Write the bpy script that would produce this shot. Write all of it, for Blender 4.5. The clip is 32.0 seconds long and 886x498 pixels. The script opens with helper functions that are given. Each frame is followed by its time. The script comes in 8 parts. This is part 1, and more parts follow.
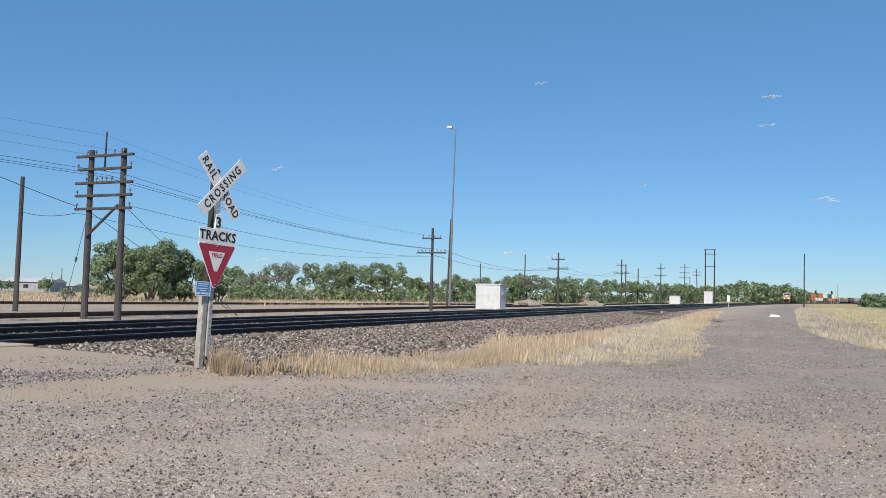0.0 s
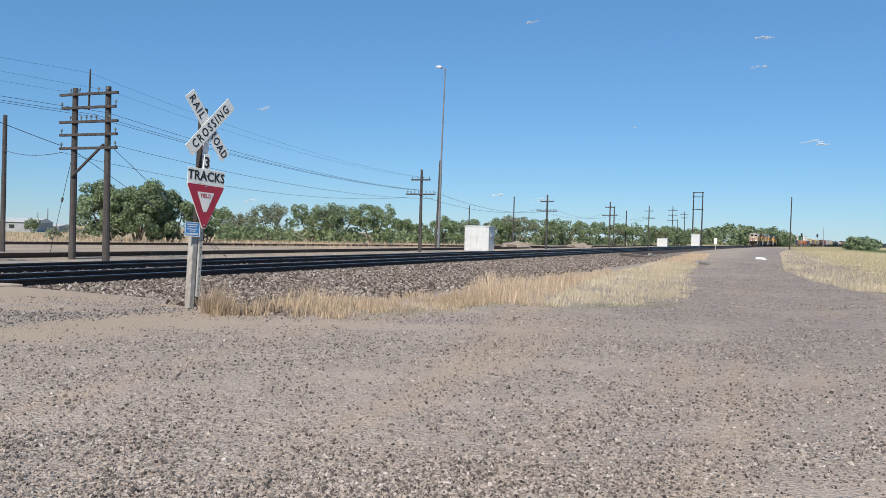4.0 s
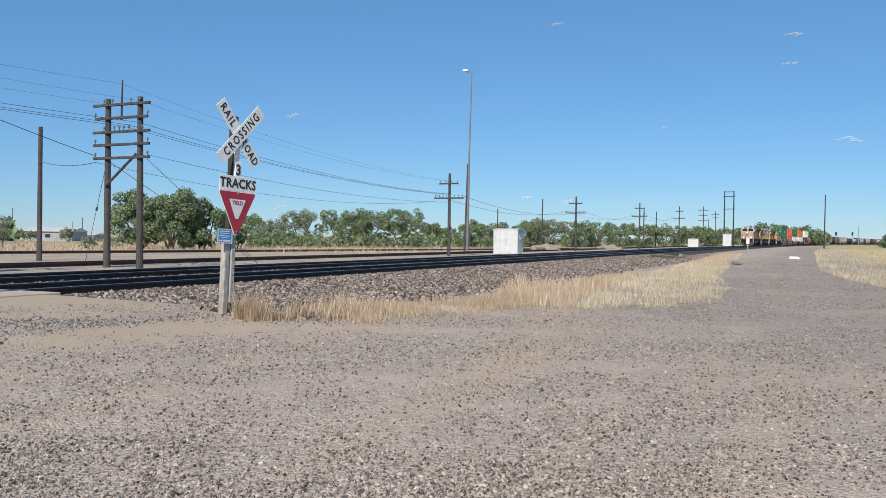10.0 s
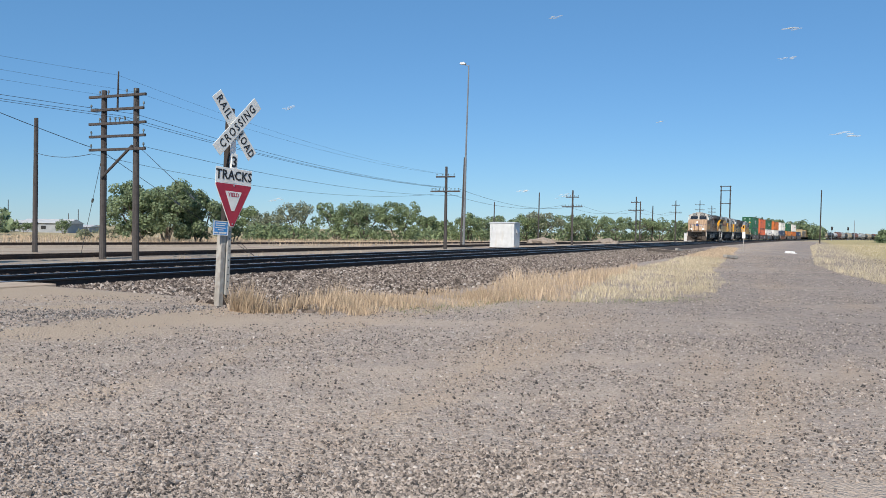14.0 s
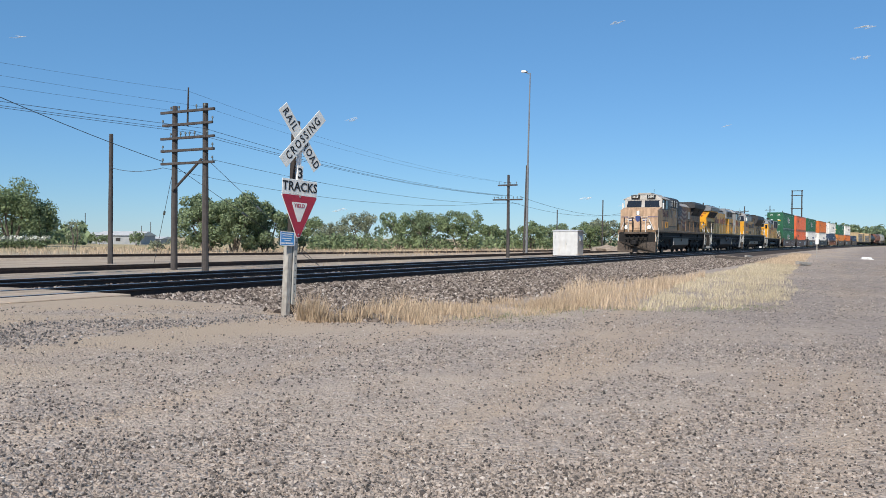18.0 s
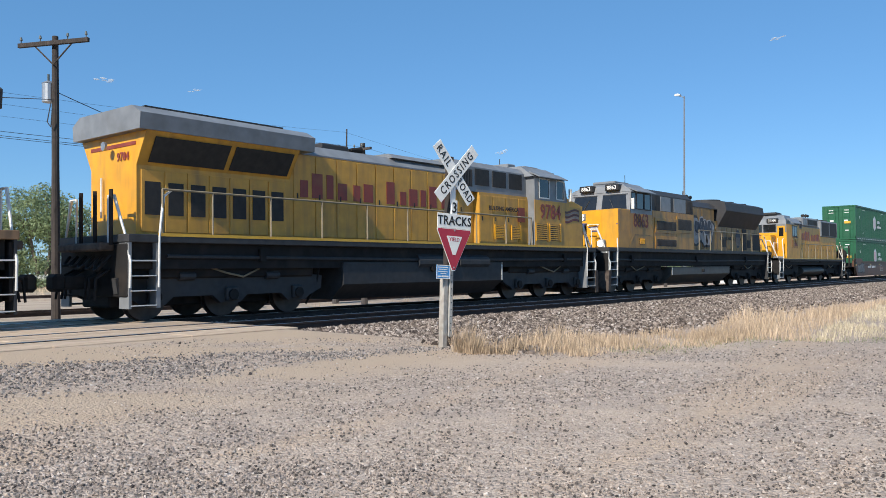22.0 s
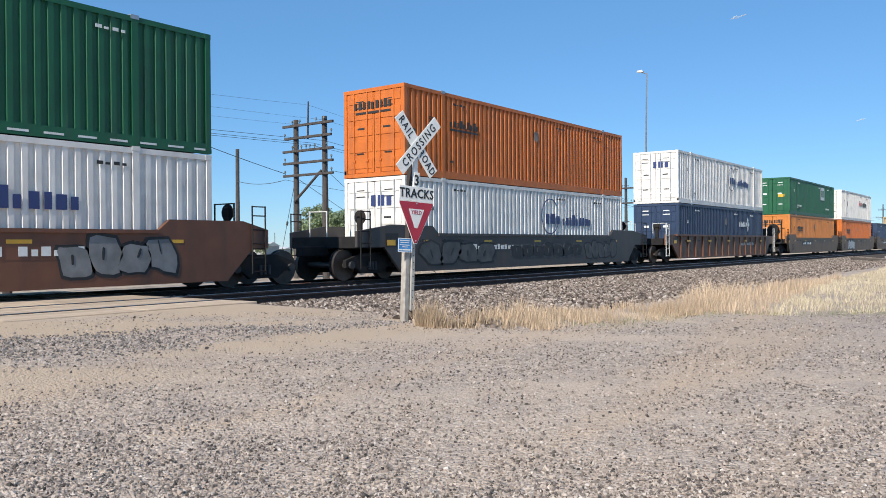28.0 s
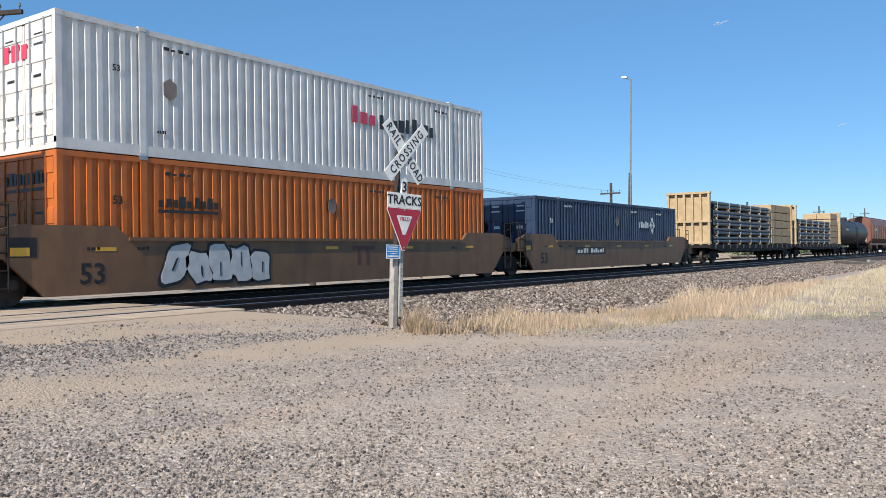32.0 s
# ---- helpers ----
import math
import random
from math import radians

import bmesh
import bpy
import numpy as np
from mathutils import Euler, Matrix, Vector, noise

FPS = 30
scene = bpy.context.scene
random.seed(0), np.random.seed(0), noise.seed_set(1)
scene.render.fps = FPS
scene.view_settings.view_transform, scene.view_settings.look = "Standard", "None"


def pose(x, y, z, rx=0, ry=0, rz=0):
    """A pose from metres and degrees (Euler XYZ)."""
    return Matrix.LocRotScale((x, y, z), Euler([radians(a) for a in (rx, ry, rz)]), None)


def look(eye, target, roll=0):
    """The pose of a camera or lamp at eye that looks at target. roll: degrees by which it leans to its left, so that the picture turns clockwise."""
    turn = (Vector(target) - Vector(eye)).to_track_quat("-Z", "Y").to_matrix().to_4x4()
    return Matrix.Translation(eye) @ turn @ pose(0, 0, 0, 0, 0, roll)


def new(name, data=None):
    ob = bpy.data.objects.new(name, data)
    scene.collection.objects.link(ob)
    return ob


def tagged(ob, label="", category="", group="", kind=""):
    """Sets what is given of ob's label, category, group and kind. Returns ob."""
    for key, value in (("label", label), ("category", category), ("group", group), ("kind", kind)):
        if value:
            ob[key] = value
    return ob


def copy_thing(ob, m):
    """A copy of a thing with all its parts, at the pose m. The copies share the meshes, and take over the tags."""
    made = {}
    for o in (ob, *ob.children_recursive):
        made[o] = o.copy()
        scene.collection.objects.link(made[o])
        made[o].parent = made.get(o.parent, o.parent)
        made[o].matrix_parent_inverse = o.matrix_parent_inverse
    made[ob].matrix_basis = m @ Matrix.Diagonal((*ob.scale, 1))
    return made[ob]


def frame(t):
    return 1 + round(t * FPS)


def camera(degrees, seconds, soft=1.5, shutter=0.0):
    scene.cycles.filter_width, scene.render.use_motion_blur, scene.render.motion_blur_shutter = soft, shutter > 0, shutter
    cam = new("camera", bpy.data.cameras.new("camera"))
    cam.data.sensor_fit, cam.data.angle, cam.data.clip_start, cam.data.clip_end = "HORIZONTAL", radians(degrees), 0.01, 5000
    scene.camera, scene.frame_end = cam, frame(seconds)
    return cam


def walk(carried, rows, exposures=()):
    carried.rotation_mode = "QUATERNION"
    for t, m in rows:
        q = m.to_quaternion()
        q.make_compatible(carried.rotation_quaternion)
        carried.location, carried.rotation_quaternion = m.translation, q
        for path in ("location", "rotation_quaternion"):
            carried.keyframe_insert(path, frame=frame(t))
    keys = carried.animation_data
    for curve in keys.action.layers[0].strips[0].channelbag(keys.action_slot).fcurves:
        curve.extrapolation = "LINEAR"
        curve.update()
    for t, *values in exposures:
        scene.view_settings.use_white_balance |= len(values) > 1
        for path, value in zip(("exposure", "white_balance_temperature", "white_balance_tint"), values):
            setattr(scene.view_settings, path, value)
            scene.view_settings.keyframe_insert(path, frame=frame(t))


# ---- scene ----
cam = camera(57.0, 32.0, 0.6)
# the camera is hand-held beside the crossing; the near tracks run along +y
walk(cam, [
    (0, pose(0.048, 0.014, 1.613, 93.05, -1.36, 23.25)),
    (0.5, pose(0.040, 0.024, 1.617, 93.04, -0.92, 23.11)),
    (1, pose(0.055, 0.028, 1.607, 91.33, -1.23, 22.19)),
    (1.5, pose(0.070, 0.007, 1.606, 89.71, -1.37, 21.54)),
    (2, pose(0.056, 0.014, 1.606, 89.67, -1.50, 21.62)),
    (2.5, pose(0.044, 0.010, 1.605, 89.87, -1.59, 21.36)),
    (3, pose(0.025, -0.002, 1.600, 88.90, -2.02, 21.86)),
    (3.5, pose(0.021, 0.007, 1.611, 88.91, -1.84, 22.18)),
    (5.5, pose(0.046, -0.006, 1.604, 89.38, -0.68, 23.33)),
    (6, pose(0.027, -0.005, 1.615, 89.98, -0.56, 23.95)),
    (6.5, pose(0.013, 0.011, 1.609, 90.14, -0.98, 24.46)),
    (7, pose(0.016, 0.014, 1.605, 89.90, -0.67, 24.86)),
    (7.5, pose(0.003, 0.018, 1.610, 89.95, -0.43, 24.86)),
    (8, pose(0.006, 0.002, 1.607, 90.13, -0.72, 24.98)),
    (8.5, pose(-0.005, 0.009, 1.610, 89.88, -0.15, 24.90)),
    (9, pose(-0.005, 0.012, 1.599, 88.82, -0.43, 24.69)),
    (9.5, pose(0.020, -0.013, 1.599, 88.52, -0.72, 24.12)),
    (10, pose(0.010, -0.015, 1.606, 89.20, -0.76, 24.45)),
    (10.5, pose(0.008, -0.011, 1.606, 89.54, -0.71, 24.37)),
    (11, pose(0.007, -0.001, 1.603, 89.77, -0.29, 24.56)),
    (11.5, pose(0.015, -0.000, 1.598, 89.19, -0.69, 24.36)),
    (12, pose(0.000, 0.014, 1.609, 88.82, -0.08, 24.42)),
    (12.5, pose(0.018, -0.011, 1.602, 88.92, -0.60, 24.07)),
    (13, pose(0.000, 0.000, 1.600, 88.87, -1.15, 24.06)),
    (13.5, pose(0.023, -0.027, 1.600, 88.75, -1.03, 24.26)),
    (14, pose(0.028, -0.028, 1.601, 88.73, -0.99, 24.21)),
    (14.5, pose(0.028, -0.006, 1.598, 88.62, -0.84, 24.14)),
    (16.5, pose(0.036, -0.018, 1.600, 89.54, -0.46, 24.46)),
    (17, pose(0.014, -0.009, 1.606, 89.80, -0.28, 25.95)),
    (17.5, pose(0.001, -0.016, 1.602, 89.91, -0.17, 26.82)),
    (18, pose(0.001, -0.018, 1.602, 89.29, -0.47, 28.58)),
    (18.5, pose(-0.022, -0.013, 1.601, 88.85, -0.75, 27.85)),
    (19, pose(-0.014, -0.015, 1.602, 89.44, -0.65, 29.62)),
    (19.5, pose(-0.001, -0.027, 1.605, 90.39, -0.33, 32.65)),
    (20, pose(0.019, -0.049, 1.610, 90.14, 0.46, 37.30)),
    (20.5, pose(0.017, -0.079, 1.604, 89.69, 1.08, 40.43)),
    (21, pose(-0.007, -0.097, 1.604, 89.75, 1.27, 40.60)),
    (21.5, pose(0.002, -0.101, 1.600, 90.44, 1.23, 40.19)),
    (22, pose(0.002, -0.074, 1.609, 91.50, 0.63, 39.24)),
    (22.5, pose(-0.008, -0.060, 1.605, 91.79, 0.84, 37.62)),
    (23, pose(0.004, -0.035, 1.591, 92.36, 1.21, 37.60)),
    (23.5, pose(-0.015, -0.014, 1.579, 92.43, 1.53, 38.86)),
    (24, pose(-0.028, -0.006, 1.588, 91.21, 1.10, 38.82)),
    (24.5, pose(-0.046, 0.024, 1.580, 90.42, 1.21, 37.96)),
    (25, pose(-0.058, 0.055, 1.580, 90.22, 1.15, 36.17)),
    (25.5, pose(-0.074, 0.071, 1.584, 90.05, 0.75, 35.45)),
    (27.5, pose(-0.088, 0.062, 1.579, 89.38, 0.30, 36.53)),
    (28, pose(-0.078, 0.056, 1.574, 89.76, 0.47, 36.65)),
    (28.5, pose(-0.074, 0.057, 1.569, 90.46, 1.42, 35.94)),
    (29, pose(-0.087, 0.048, 1.583, 90.91, 0.58, 34.88)),
    (29.5, pose(-0.092, 0.052, 1.590, 90.89, 0.47, 34.44)),
    (30, pose(-0.093, 0.043, 1.585, 90.95, 0.76, 35.19)),
    (30.5, pose(-0.079, 0.027, 1.585, 90.78, 0.67, 34.86)),
    (31, pose(-0.069, 0.022, 1.592, 90.57, 0.78, 34.65)),
    (31.5, pose(-0.079, 0.001, 1.591, 90.27, 0.99, 35.48)),
    (32, pose(-0.081, 0.002, 1.587, 90.14, 0.75, 35.66)),
], [(0, 0.0), (12, 0.02), (19, 0.05), (22, 0.25), (25, 0.36), (28, 0.30), (32, 0.24)])

# ---- world, sun ----
SUN = Vector((0.095, -0.775, 0.63)).normalized()
world = bpy.data.worlds.new("world")
scene.world = world
world.use_nodes = True
wn = world.node_tree.nodes
sky = wn.new("ShaderNodeTexSky")
sky.sky_type, sky.sun_disc = "NISHITA", False
sky.sun_elevation, sky.sun_rotation = math.asin(SUN.z), math.atan2(SUN.x, SUN.y)
sky.altitude, sky.air_density, sky.dust_density, sky.ozone_density = 1200, 1.1, 0.0, 6.0
wn["Background"].inputs["Strength"].default_value = 0.112
tint = wn.new("ShaderNodeMix")
tint.data_type, tint.blend_type = "RGBA", "MULTIPLY"
tint.inputs["Factor"].default_value = 1.0
tint.inputs["B"].default_value = (0.80, 0.935, 1.05, 1)
world.node_tree.links.new(sky.outputs["Color"], tint.inputs["A"])
even = wn.new("ShaderNodeMix")
even.data_type = "RGBA"
even.inputs["Factor"].default_value = 0.42
even.inputs["B"].default_value = (0.95, 2.85, 5.2, 1)
world.node_tree.links.new(tint.outputs["Result"], even.inputs["A"])
world.node_tree.links.new(even.outputs["Result"], wn["Background"].inputs["Color"])
sun = new("sun", bpy.data.lights.new("sun", "SUN"))
sun.data.energy, sun.data.angle, sun.data.color = 5.0, radians(0.5), (1.0, 0.92, 0.81)
sun.matrix_world = look((0, 0, 60), Vector((0, 0, 60)) - SUN)
scene.view_settings.exposure = 0.0


# ---- materials ----
def mat(name, c, c2=None, rough=0.6, metal=0.0, scale=6.0, bump=0.0, bscale=None, dirt=None, dirt_amt=0.5,
        streak=(1, 1, 1), rand=0.0, island=0.0, spec=0.5):
    """Base colour varied at two scales, an optional dirt colour in patches or streaks, and fine relief."""
    m = bpy.data.materials.new(name)
    m.use_nodes = True
    nt = m.node_tree
    n, ln = nt.nodes, nt.links.new
    b = n["Principled BSDF"]
    b.inputs["Roughness"].default_value, b.inputs["Metallic"].default_value = rough, metal
    b.inputs["Specular IOR Level"].default_value = spec
    c2 = c2 or tuple(v * 0.72 for v in c)
    tc = n.new("ShaderNodeTexCoord")
    fine = n.new("ShaderNodeTexNoise")
    fine.inputs["Scale"].default_value, fine.inputs["Detail"].default_value = scale, 6.0
    ln(tc.outputs["Object"], fine.inputs["Vector"])
    mx = n.new("ShaderNodeMix")
    mx.data_type = "RGBA"
    mx.inputs["A"].default_value, mx.inputs["B"].default_value = (*c, 1), (*c2, 1)
    rmp = n.new("ShaderNodeMapRange")
    rmp.inputs["From Min"].default_value, rmp.inputs["From Max"].default_value = 0.35, 0.7
    ln(fine.outputs["Fac"], rmp.inputs["Value"])
    ln(rmp.outputs["Result"], mx.inputs["Factor"])
    col = mx.outputs["Result"]
    if dirt:
        mp = n.new("ShaderNodeMapping")
        mp.inputs["Scale"].default_value = streak
        ln(tc.outputs["Object"], mp.inputs["Vector"])
        big = n.new("ShaderNodeTexNoise")
        big.inputs["Scale"].default_value, big.inputs["Detail"].default_value = 1.3, 7.0
        ln(mp.outputs["Vector"], big.inputs["Vector"])
        r2 = n.new("ShaderNodeMapRange")
        r2.inputs["From Min"].default_value, r2.inputs["From Max"].default_value = 0.62 - 0.3 * dirt_amt, 0.92 - 0.3 * dirt_amt
        r2.inputs["To Max"].default_value = min(1.0, 0.35 + dirt_amt)
        ln(big.outputs["Fac"], r2.inputs["Value"])
        m2 = n.new("ShaderNodeMix")
        m2.data_type = "RGBA"
        m2.inputs["B"].default_value = (*dirt, 1)
        ln(r2.outputs["Result"], m2.inputs["Factor"])
        ln(col, m2.inputs["A"])
        col = m2.outputs["Result"]
    if rand or island:
        if rand:
            info, amt, sock = n.new("ShaderNodeObjectInfo"), rand, "Random"
        else:
            info, amt, sock = n.new("ShaderNodeNewGeometry"), island, "Random Per Island"
        mr = n.new("ShaderNodeMapRange")
        mr.inputs["To Min"].default_value, mr.inputs["To Max"].default_value = 1 - amt, 1 + amt
        ln(info.outputs[sock], mr.inputs["Value"])
        hs = n.new("ShaderNodeHueSaturation")
        ln(mr.outputs["Result"], hs.inputs["Value"])
        ln(col, hs.inputs["Color"])
        col = hs.outputs["Color"]
    ln(col, b.inputs["Base Color"])
    if bump:
        bn = n.new("ShaderNodeTexNoise")
        bn.inputs["Scale"].default_value, bn.inputs["Detail"].default_value = bscale or scale * 3, 5.0
        ln(tc.outputs["Object"], bn.inputs["Vector"])
        bp = n.new("ShaderNodeBump")
        bp.inputs["Strength"].default_value, bp.inputs["Distance"].default_value = min(1.0, bump), 0.02
        ln(bn.outputs["Fac"], bp.inputs["Height"])
        ln(bp.outputs["Normal"], b.inputs["Normal"])
    return m


def leaf_mat(name, c, c2):
    m = mat(name, c, c2, rough=0.75, scale=0.7, island=0.45, spec=0.15)
    nt = m.node_tree
    b = nt.nodes["Principled BSDF"]
    tr = nt.nodes.new("ShaderNodeBsdfTranslucent")
    nt.links.new(b.inputs["Base Color"].links[0].from_socket, tr.inputs["Color"])
    ms = nt.nodes.new("ShaderNodeMixShader")
    ms.inputs["Fac"].default_value = 0.5
    nt.links.new(b.outputs["BSDF"], ms.inputs[1])
    nt.links.new(tr.outputs["BSDF"], ms.inputs[2])
    nt.links.new(ms.outputs["Shader"], nt.nodes["Material Output"].inputs["Surface"])
    return m


WHITE = mat("white_paint", (0.78, 0.78, 0.76), (0.66, 0.66, 0.64), 0.45, scale=3, dirt=(0.45, 0.42, 0.38), dirt_amt=0.25)
SIGN_WHITE = mat("sign_white", (0.80, 0.80, 0.76), (0.70, 0.70, 0.66), 0.4, scale=8, dirt=(0.5, 0.47, 0.42), dirt_amt=0.2)
SIGN_RED = mat("sign_red", (0.42, 0.025, 0.05), (0.33, 0.02, 0.045), 0.4, scale=5)
BLACK = mat("black_paint", (0.012, 0.012, 0.013), (0.02, 0.02, 0.02), 0.5)
SIGN_BLUE = mat("sign_blue", (0.05, 0.30, 0.68), (0.05, 0.26, 0.6), 0.4)
OLD_WOOD = mat("weathered_post", (0.42, 0.40, 0.36), (0.27, 0.245, 0.215), 0.85, scale=9, bump=0.6, streak=(6, 6, 0.4), dirt=(0.22, 0.19, 0.16), dirt_amt=0.45)
POLE = mat("pole_wood", (0.07, 0.061, 0.058), (0.042, 0.038, 0.037), 0.9, scale=7, bump=0.7, streak=(8, 8, 0.25), dirt=(0.13, 0.118, 0.112), dirt_amt=0.35)
POLE_DARK = mat("creosote_wood", (0.045, 0.036, 0.032), (0.03, 0.025, 0.022), 0.9, scale=7, bump=0.6, streak=(8, 8, 0.3), dirt=(0.1, 0.08, 0.07), dirt_amt=0.4)
GALV = mat("galvanised_steel", (0.46, 0.48, 0.50), (0.36, 0.38, 0.40), 0.45, 0.75, scale=5)
GALV_D = mat("weathered_channel", (0.50, 0.49, 0.45), (0.36, 0.34, 0.30), 0.6, 0.15, scale=9, dirt=(0.25, 0.21, 0.17), dirt_amt=0.3, streak=(4, 4, 0.6))
GLASS_GREEN = mat("insulator", (0.12, 0.14, 0.13), (0.07, 0.08, 0.08), 0.25)
RAIL = mat("rusted_rail", (0.060, 0.040, 0.032), (0.035, 0.025, 0.022), 0.75, 0.2, scale=5, bump=0.3)
RAIL_TOP = mat("polished_rail_head", (0.55, 0.55, 0.56), (0.45, 0.44, 0.43), 0.28, 1.0, scale=3)
TIE = mat("tie_wood", (0.10, 0.085, 0.072), (0.055, 0.045, 0.04), 0.95, scale=6, bump=0.7, rand=0.3)
PLANK = mat("crossing_plank", (0.46, 0.36, 0.265), (0.35, 0.27, 0.20), 0.9, scale=5, bump=0.5, streak=(5, 0.3, 5), dirt=(0.50, 0.40, 0.31), dirt_amt=0.5, rand=0.15)


def stone_mat(name, stops, scale):
    """Every stone takes one colour of the mix, with a fine grain on it."""
    m = mat(name, (1, 1, 1), (0.7, 0.7, 0.7), 0.9, scale=scale, spec=0.2)
    nt = m.node_tree
    b = nt.nodes["Principled BSDF"]
    geo, rmp, mul = nt.nodes.new("ShaderNodeNewGeometry"), nt.nodes.new("ShaderNodeValToRGB"), nt.nodes.new("ShaderNodeMix")
    mul.data_type, mul.blend_type = "RGBA", "MULTIPLY"
    mul.inputs["Factor"].default_value = 1.0
    el = rmp.color_ramp.elements
    el[0].position, el[0].color = stops[0][0], (*stops[0][1], 1)
    el[1].position, el[1].color = stops[-1][0], (*stops[-1][1], 1)
    for p, c in stops[1:-1]:
        el.new(p).color = (*c, 1)
    nt.links.new(geo.outputs["Random Per Island"], rmp.inputs["Fac"])
    nt.links.new(b.inputs["Base Color"].links[0].from_socket, mul.inputs["A"])
    nt.links.new(rmp.outputs["Color"], mul.inputs["B"])
    nt.links.new(mul.outputs["Result"], b.inputs["Base Color"])
    return m


STONE = stone_mat("ballast_stone", ((0.0, (0.045, 0.036, 0.032)), (0.3, (0.13, 0.104, 0.088)), (0.65, (0.27, 0.222, 0.187)), (0.92, (0.42, 0.355, 0.305)), (1.0, (0.58, 0.525, 0.475))), 9)
PEBBLE = stone_mat("gravel_stone", ((0.0, (0.055, 0.05, 0.048)), (0.25, (0.17, 0.146, 0.13)), (0.5, (0.34, 0.285, 0.243)), (0.93, (0.52, 0.442, 0.38)), (1.0, (0.64, 0.58, 0.53))), 12)
BLUESTONE = stone_mat("crushed_grey_stone", ((0.0, (0.06, 0.056, 0.055)), (0.35, (0.18, 0.165, 0.157)), (0.75, (0.33, 0.295, 0.27)), (1.0, (0.5, 0.455, 0.42))), 10)
GRASS = mat("dry_grass", (0.56, 0.435, 0.31), (0.40, 0.305, 0.21), 0.8, scale=0.5, island=0.35, spec=0.2)
GRASS_Y = mat("straw_grass", (0.56, 0.48, 0.345), (0.40, 0.34, 0.235), 0.8, scale=0.5, island=0.3, spec=0.2)
GRASS_G = mat("green_weed", (0.20, 0.22, 0.09), (0.14, 0.17, 0.07), 0.8, scale=0.5, island=0.3, spec=0.2)
LEAF = leaf_mat("leaf_olive", (0.31, 0.375, 0.205), (0.205, 0.26, 0.14))
LEAF_D = leaf_mat("leaf_dark", (0.30, 0.365, 0.215), (0.20, 0.255, 0.145))
LEAF_G = leaf_mat("leaf_grey", (0.36, 0.385, 0.27), (0.25, 0.275, 0.19))
BARK = mat("bark", (0.17, 0.14, 0.115), (0.10, 0.085, 0.07), 0.95, scale=6, bump=0.6)
SHED = mat("shed_metal", (0.62, 0.63, 0.63), (0.52, 0.53, 0.53), 0.5, scale=2, dirt=(0.5, 0.46, 0.4), dirt_amt=0.3, streak=(2, 2, 0.4))
SHED_GREY = mat("building_cladding", (0.33, 0.35, 0.37), (0.26, 0.28, 0.30), 0.6, scale=1)
ROOF_L = mat("building_roof", (0.58, 0.58, 0.57), (0.48, 0.48, 0.47), 0.5, scale=1)
EARTH = mat("heaped_earth", (0.33, 0.27, 0.22), (0.22, 0.18, 0.145), 0.95, scale=3, bump=1.0, bscale=5)
MAST = mat("mast_grey", (0.20, 0.21, 0.225), (0.15, 0.155, 0.165), 0.6, 0.2, scale=4)
WIRE = mat("wire", (0.05, 0.055, 0.06), (0.04, 0.04, 0.045), 0.6)
CLOUD = mat("cloud_white", (0.9, 0.9, 0.9), (0.8, 0.82, 0.85), 1.0, scale=0.01)
thin = CLOUD.node_tree.nodes.new("ShaderNodeMixShader")
thin.inputs["Fac"].default_value = 0.3
CLOUD.node_tree.links.new(CLOUD.node_tree.nodes.new("ShaderNodeBsdfTransparent").outputs["BSDF"], thin.inputs[1])
CLOUD.node_tree.links.new(CLOUD.node_tree.nodes["Principled BSDF"].outputs["BSDF"], thin.inputs[2])
CLOUD.node_tree.links.new(thin.outputs["Shader"], CLOUD.node_tree.nodes["Material Output"].inputs["Surface"])


# ---- mesh helpers ----
def part(name, bm, material, parent=None, label="", smooth=False):
    me = bpy.data.meshes.new(name)
    bm.to_mesh(me)
    bm.free()
    if smooth:
        me.polygons.foreach_set("use_smooth", [True] * len(me.polygons))
    for m in material if isinstance(material, (list, tuple)) else (material,):
        me.materials.append(m)
    ob = new(name, me)
    ob.parent = parent
    if label:
        tagged(ob, label)
    return ob


def again(ob, m, parent=None):
    """Another part on the same mesh."""
    o = new(ob.name.split(".")[0], ob.data)
    o.parent = parent or ob.parent
    o.matrix_basis = m
    return o


def bmn():
    return bmesh.new()


def box(bm, x0, x1, y0, y1, z0, z1, bev=0.0, mi=0):
    vs = [bm.verts.new((x, y, z)) for z in (z0, z1) for y in (y0, y1) for x in (x0, x1)]
    fs = [bm.faces.new([vs[i] for i in f]) for f in ((0, 2, 3, 1), (4, 5, 7, 6), (0, 1, 5, 4), (2, 6, 7, 3), (0, 4, 6, 2), (1, 3, 7, 5))]
    for f in fs:
        f.material_index = mi
    if bev:
        es = {e for f in fs for e in f.edges}
        bmesh.ops.bevel(bm, geom=list(es), offset=bev, segments=1, affect="EDGES")
    return bm


def prism(bm, pts, axis, a, b, mi=0):
    """A polygon in the plane across an axis, drawn out from a to b along it. Points are (y, z), (x, z) or (x, y)."""
    def at(p, w):
        return (w, p[0], p[1]) if axis == "x" else (p[0], w, p[1]) if axis == "y" else (p[0], p[1], w)
    v0, v1 = [bm.verts.new(at(p, a)) for p in pts], [bm.verts.new(at(p, b)) for p in pts]
    n = len(pts)
    fs = [bm.faces.new(v0), bm.faces.new(v1[::-1])] + [bm.faces.new((v0[i], v1[i], v1[(i + 1) % n], v0[(i + 1) % n])) for i in range(n)]
    for f in fs:
        f.material_index = mi
    bmesh.ops.recalc_face_normals(bm, faces=fs)
    return bm


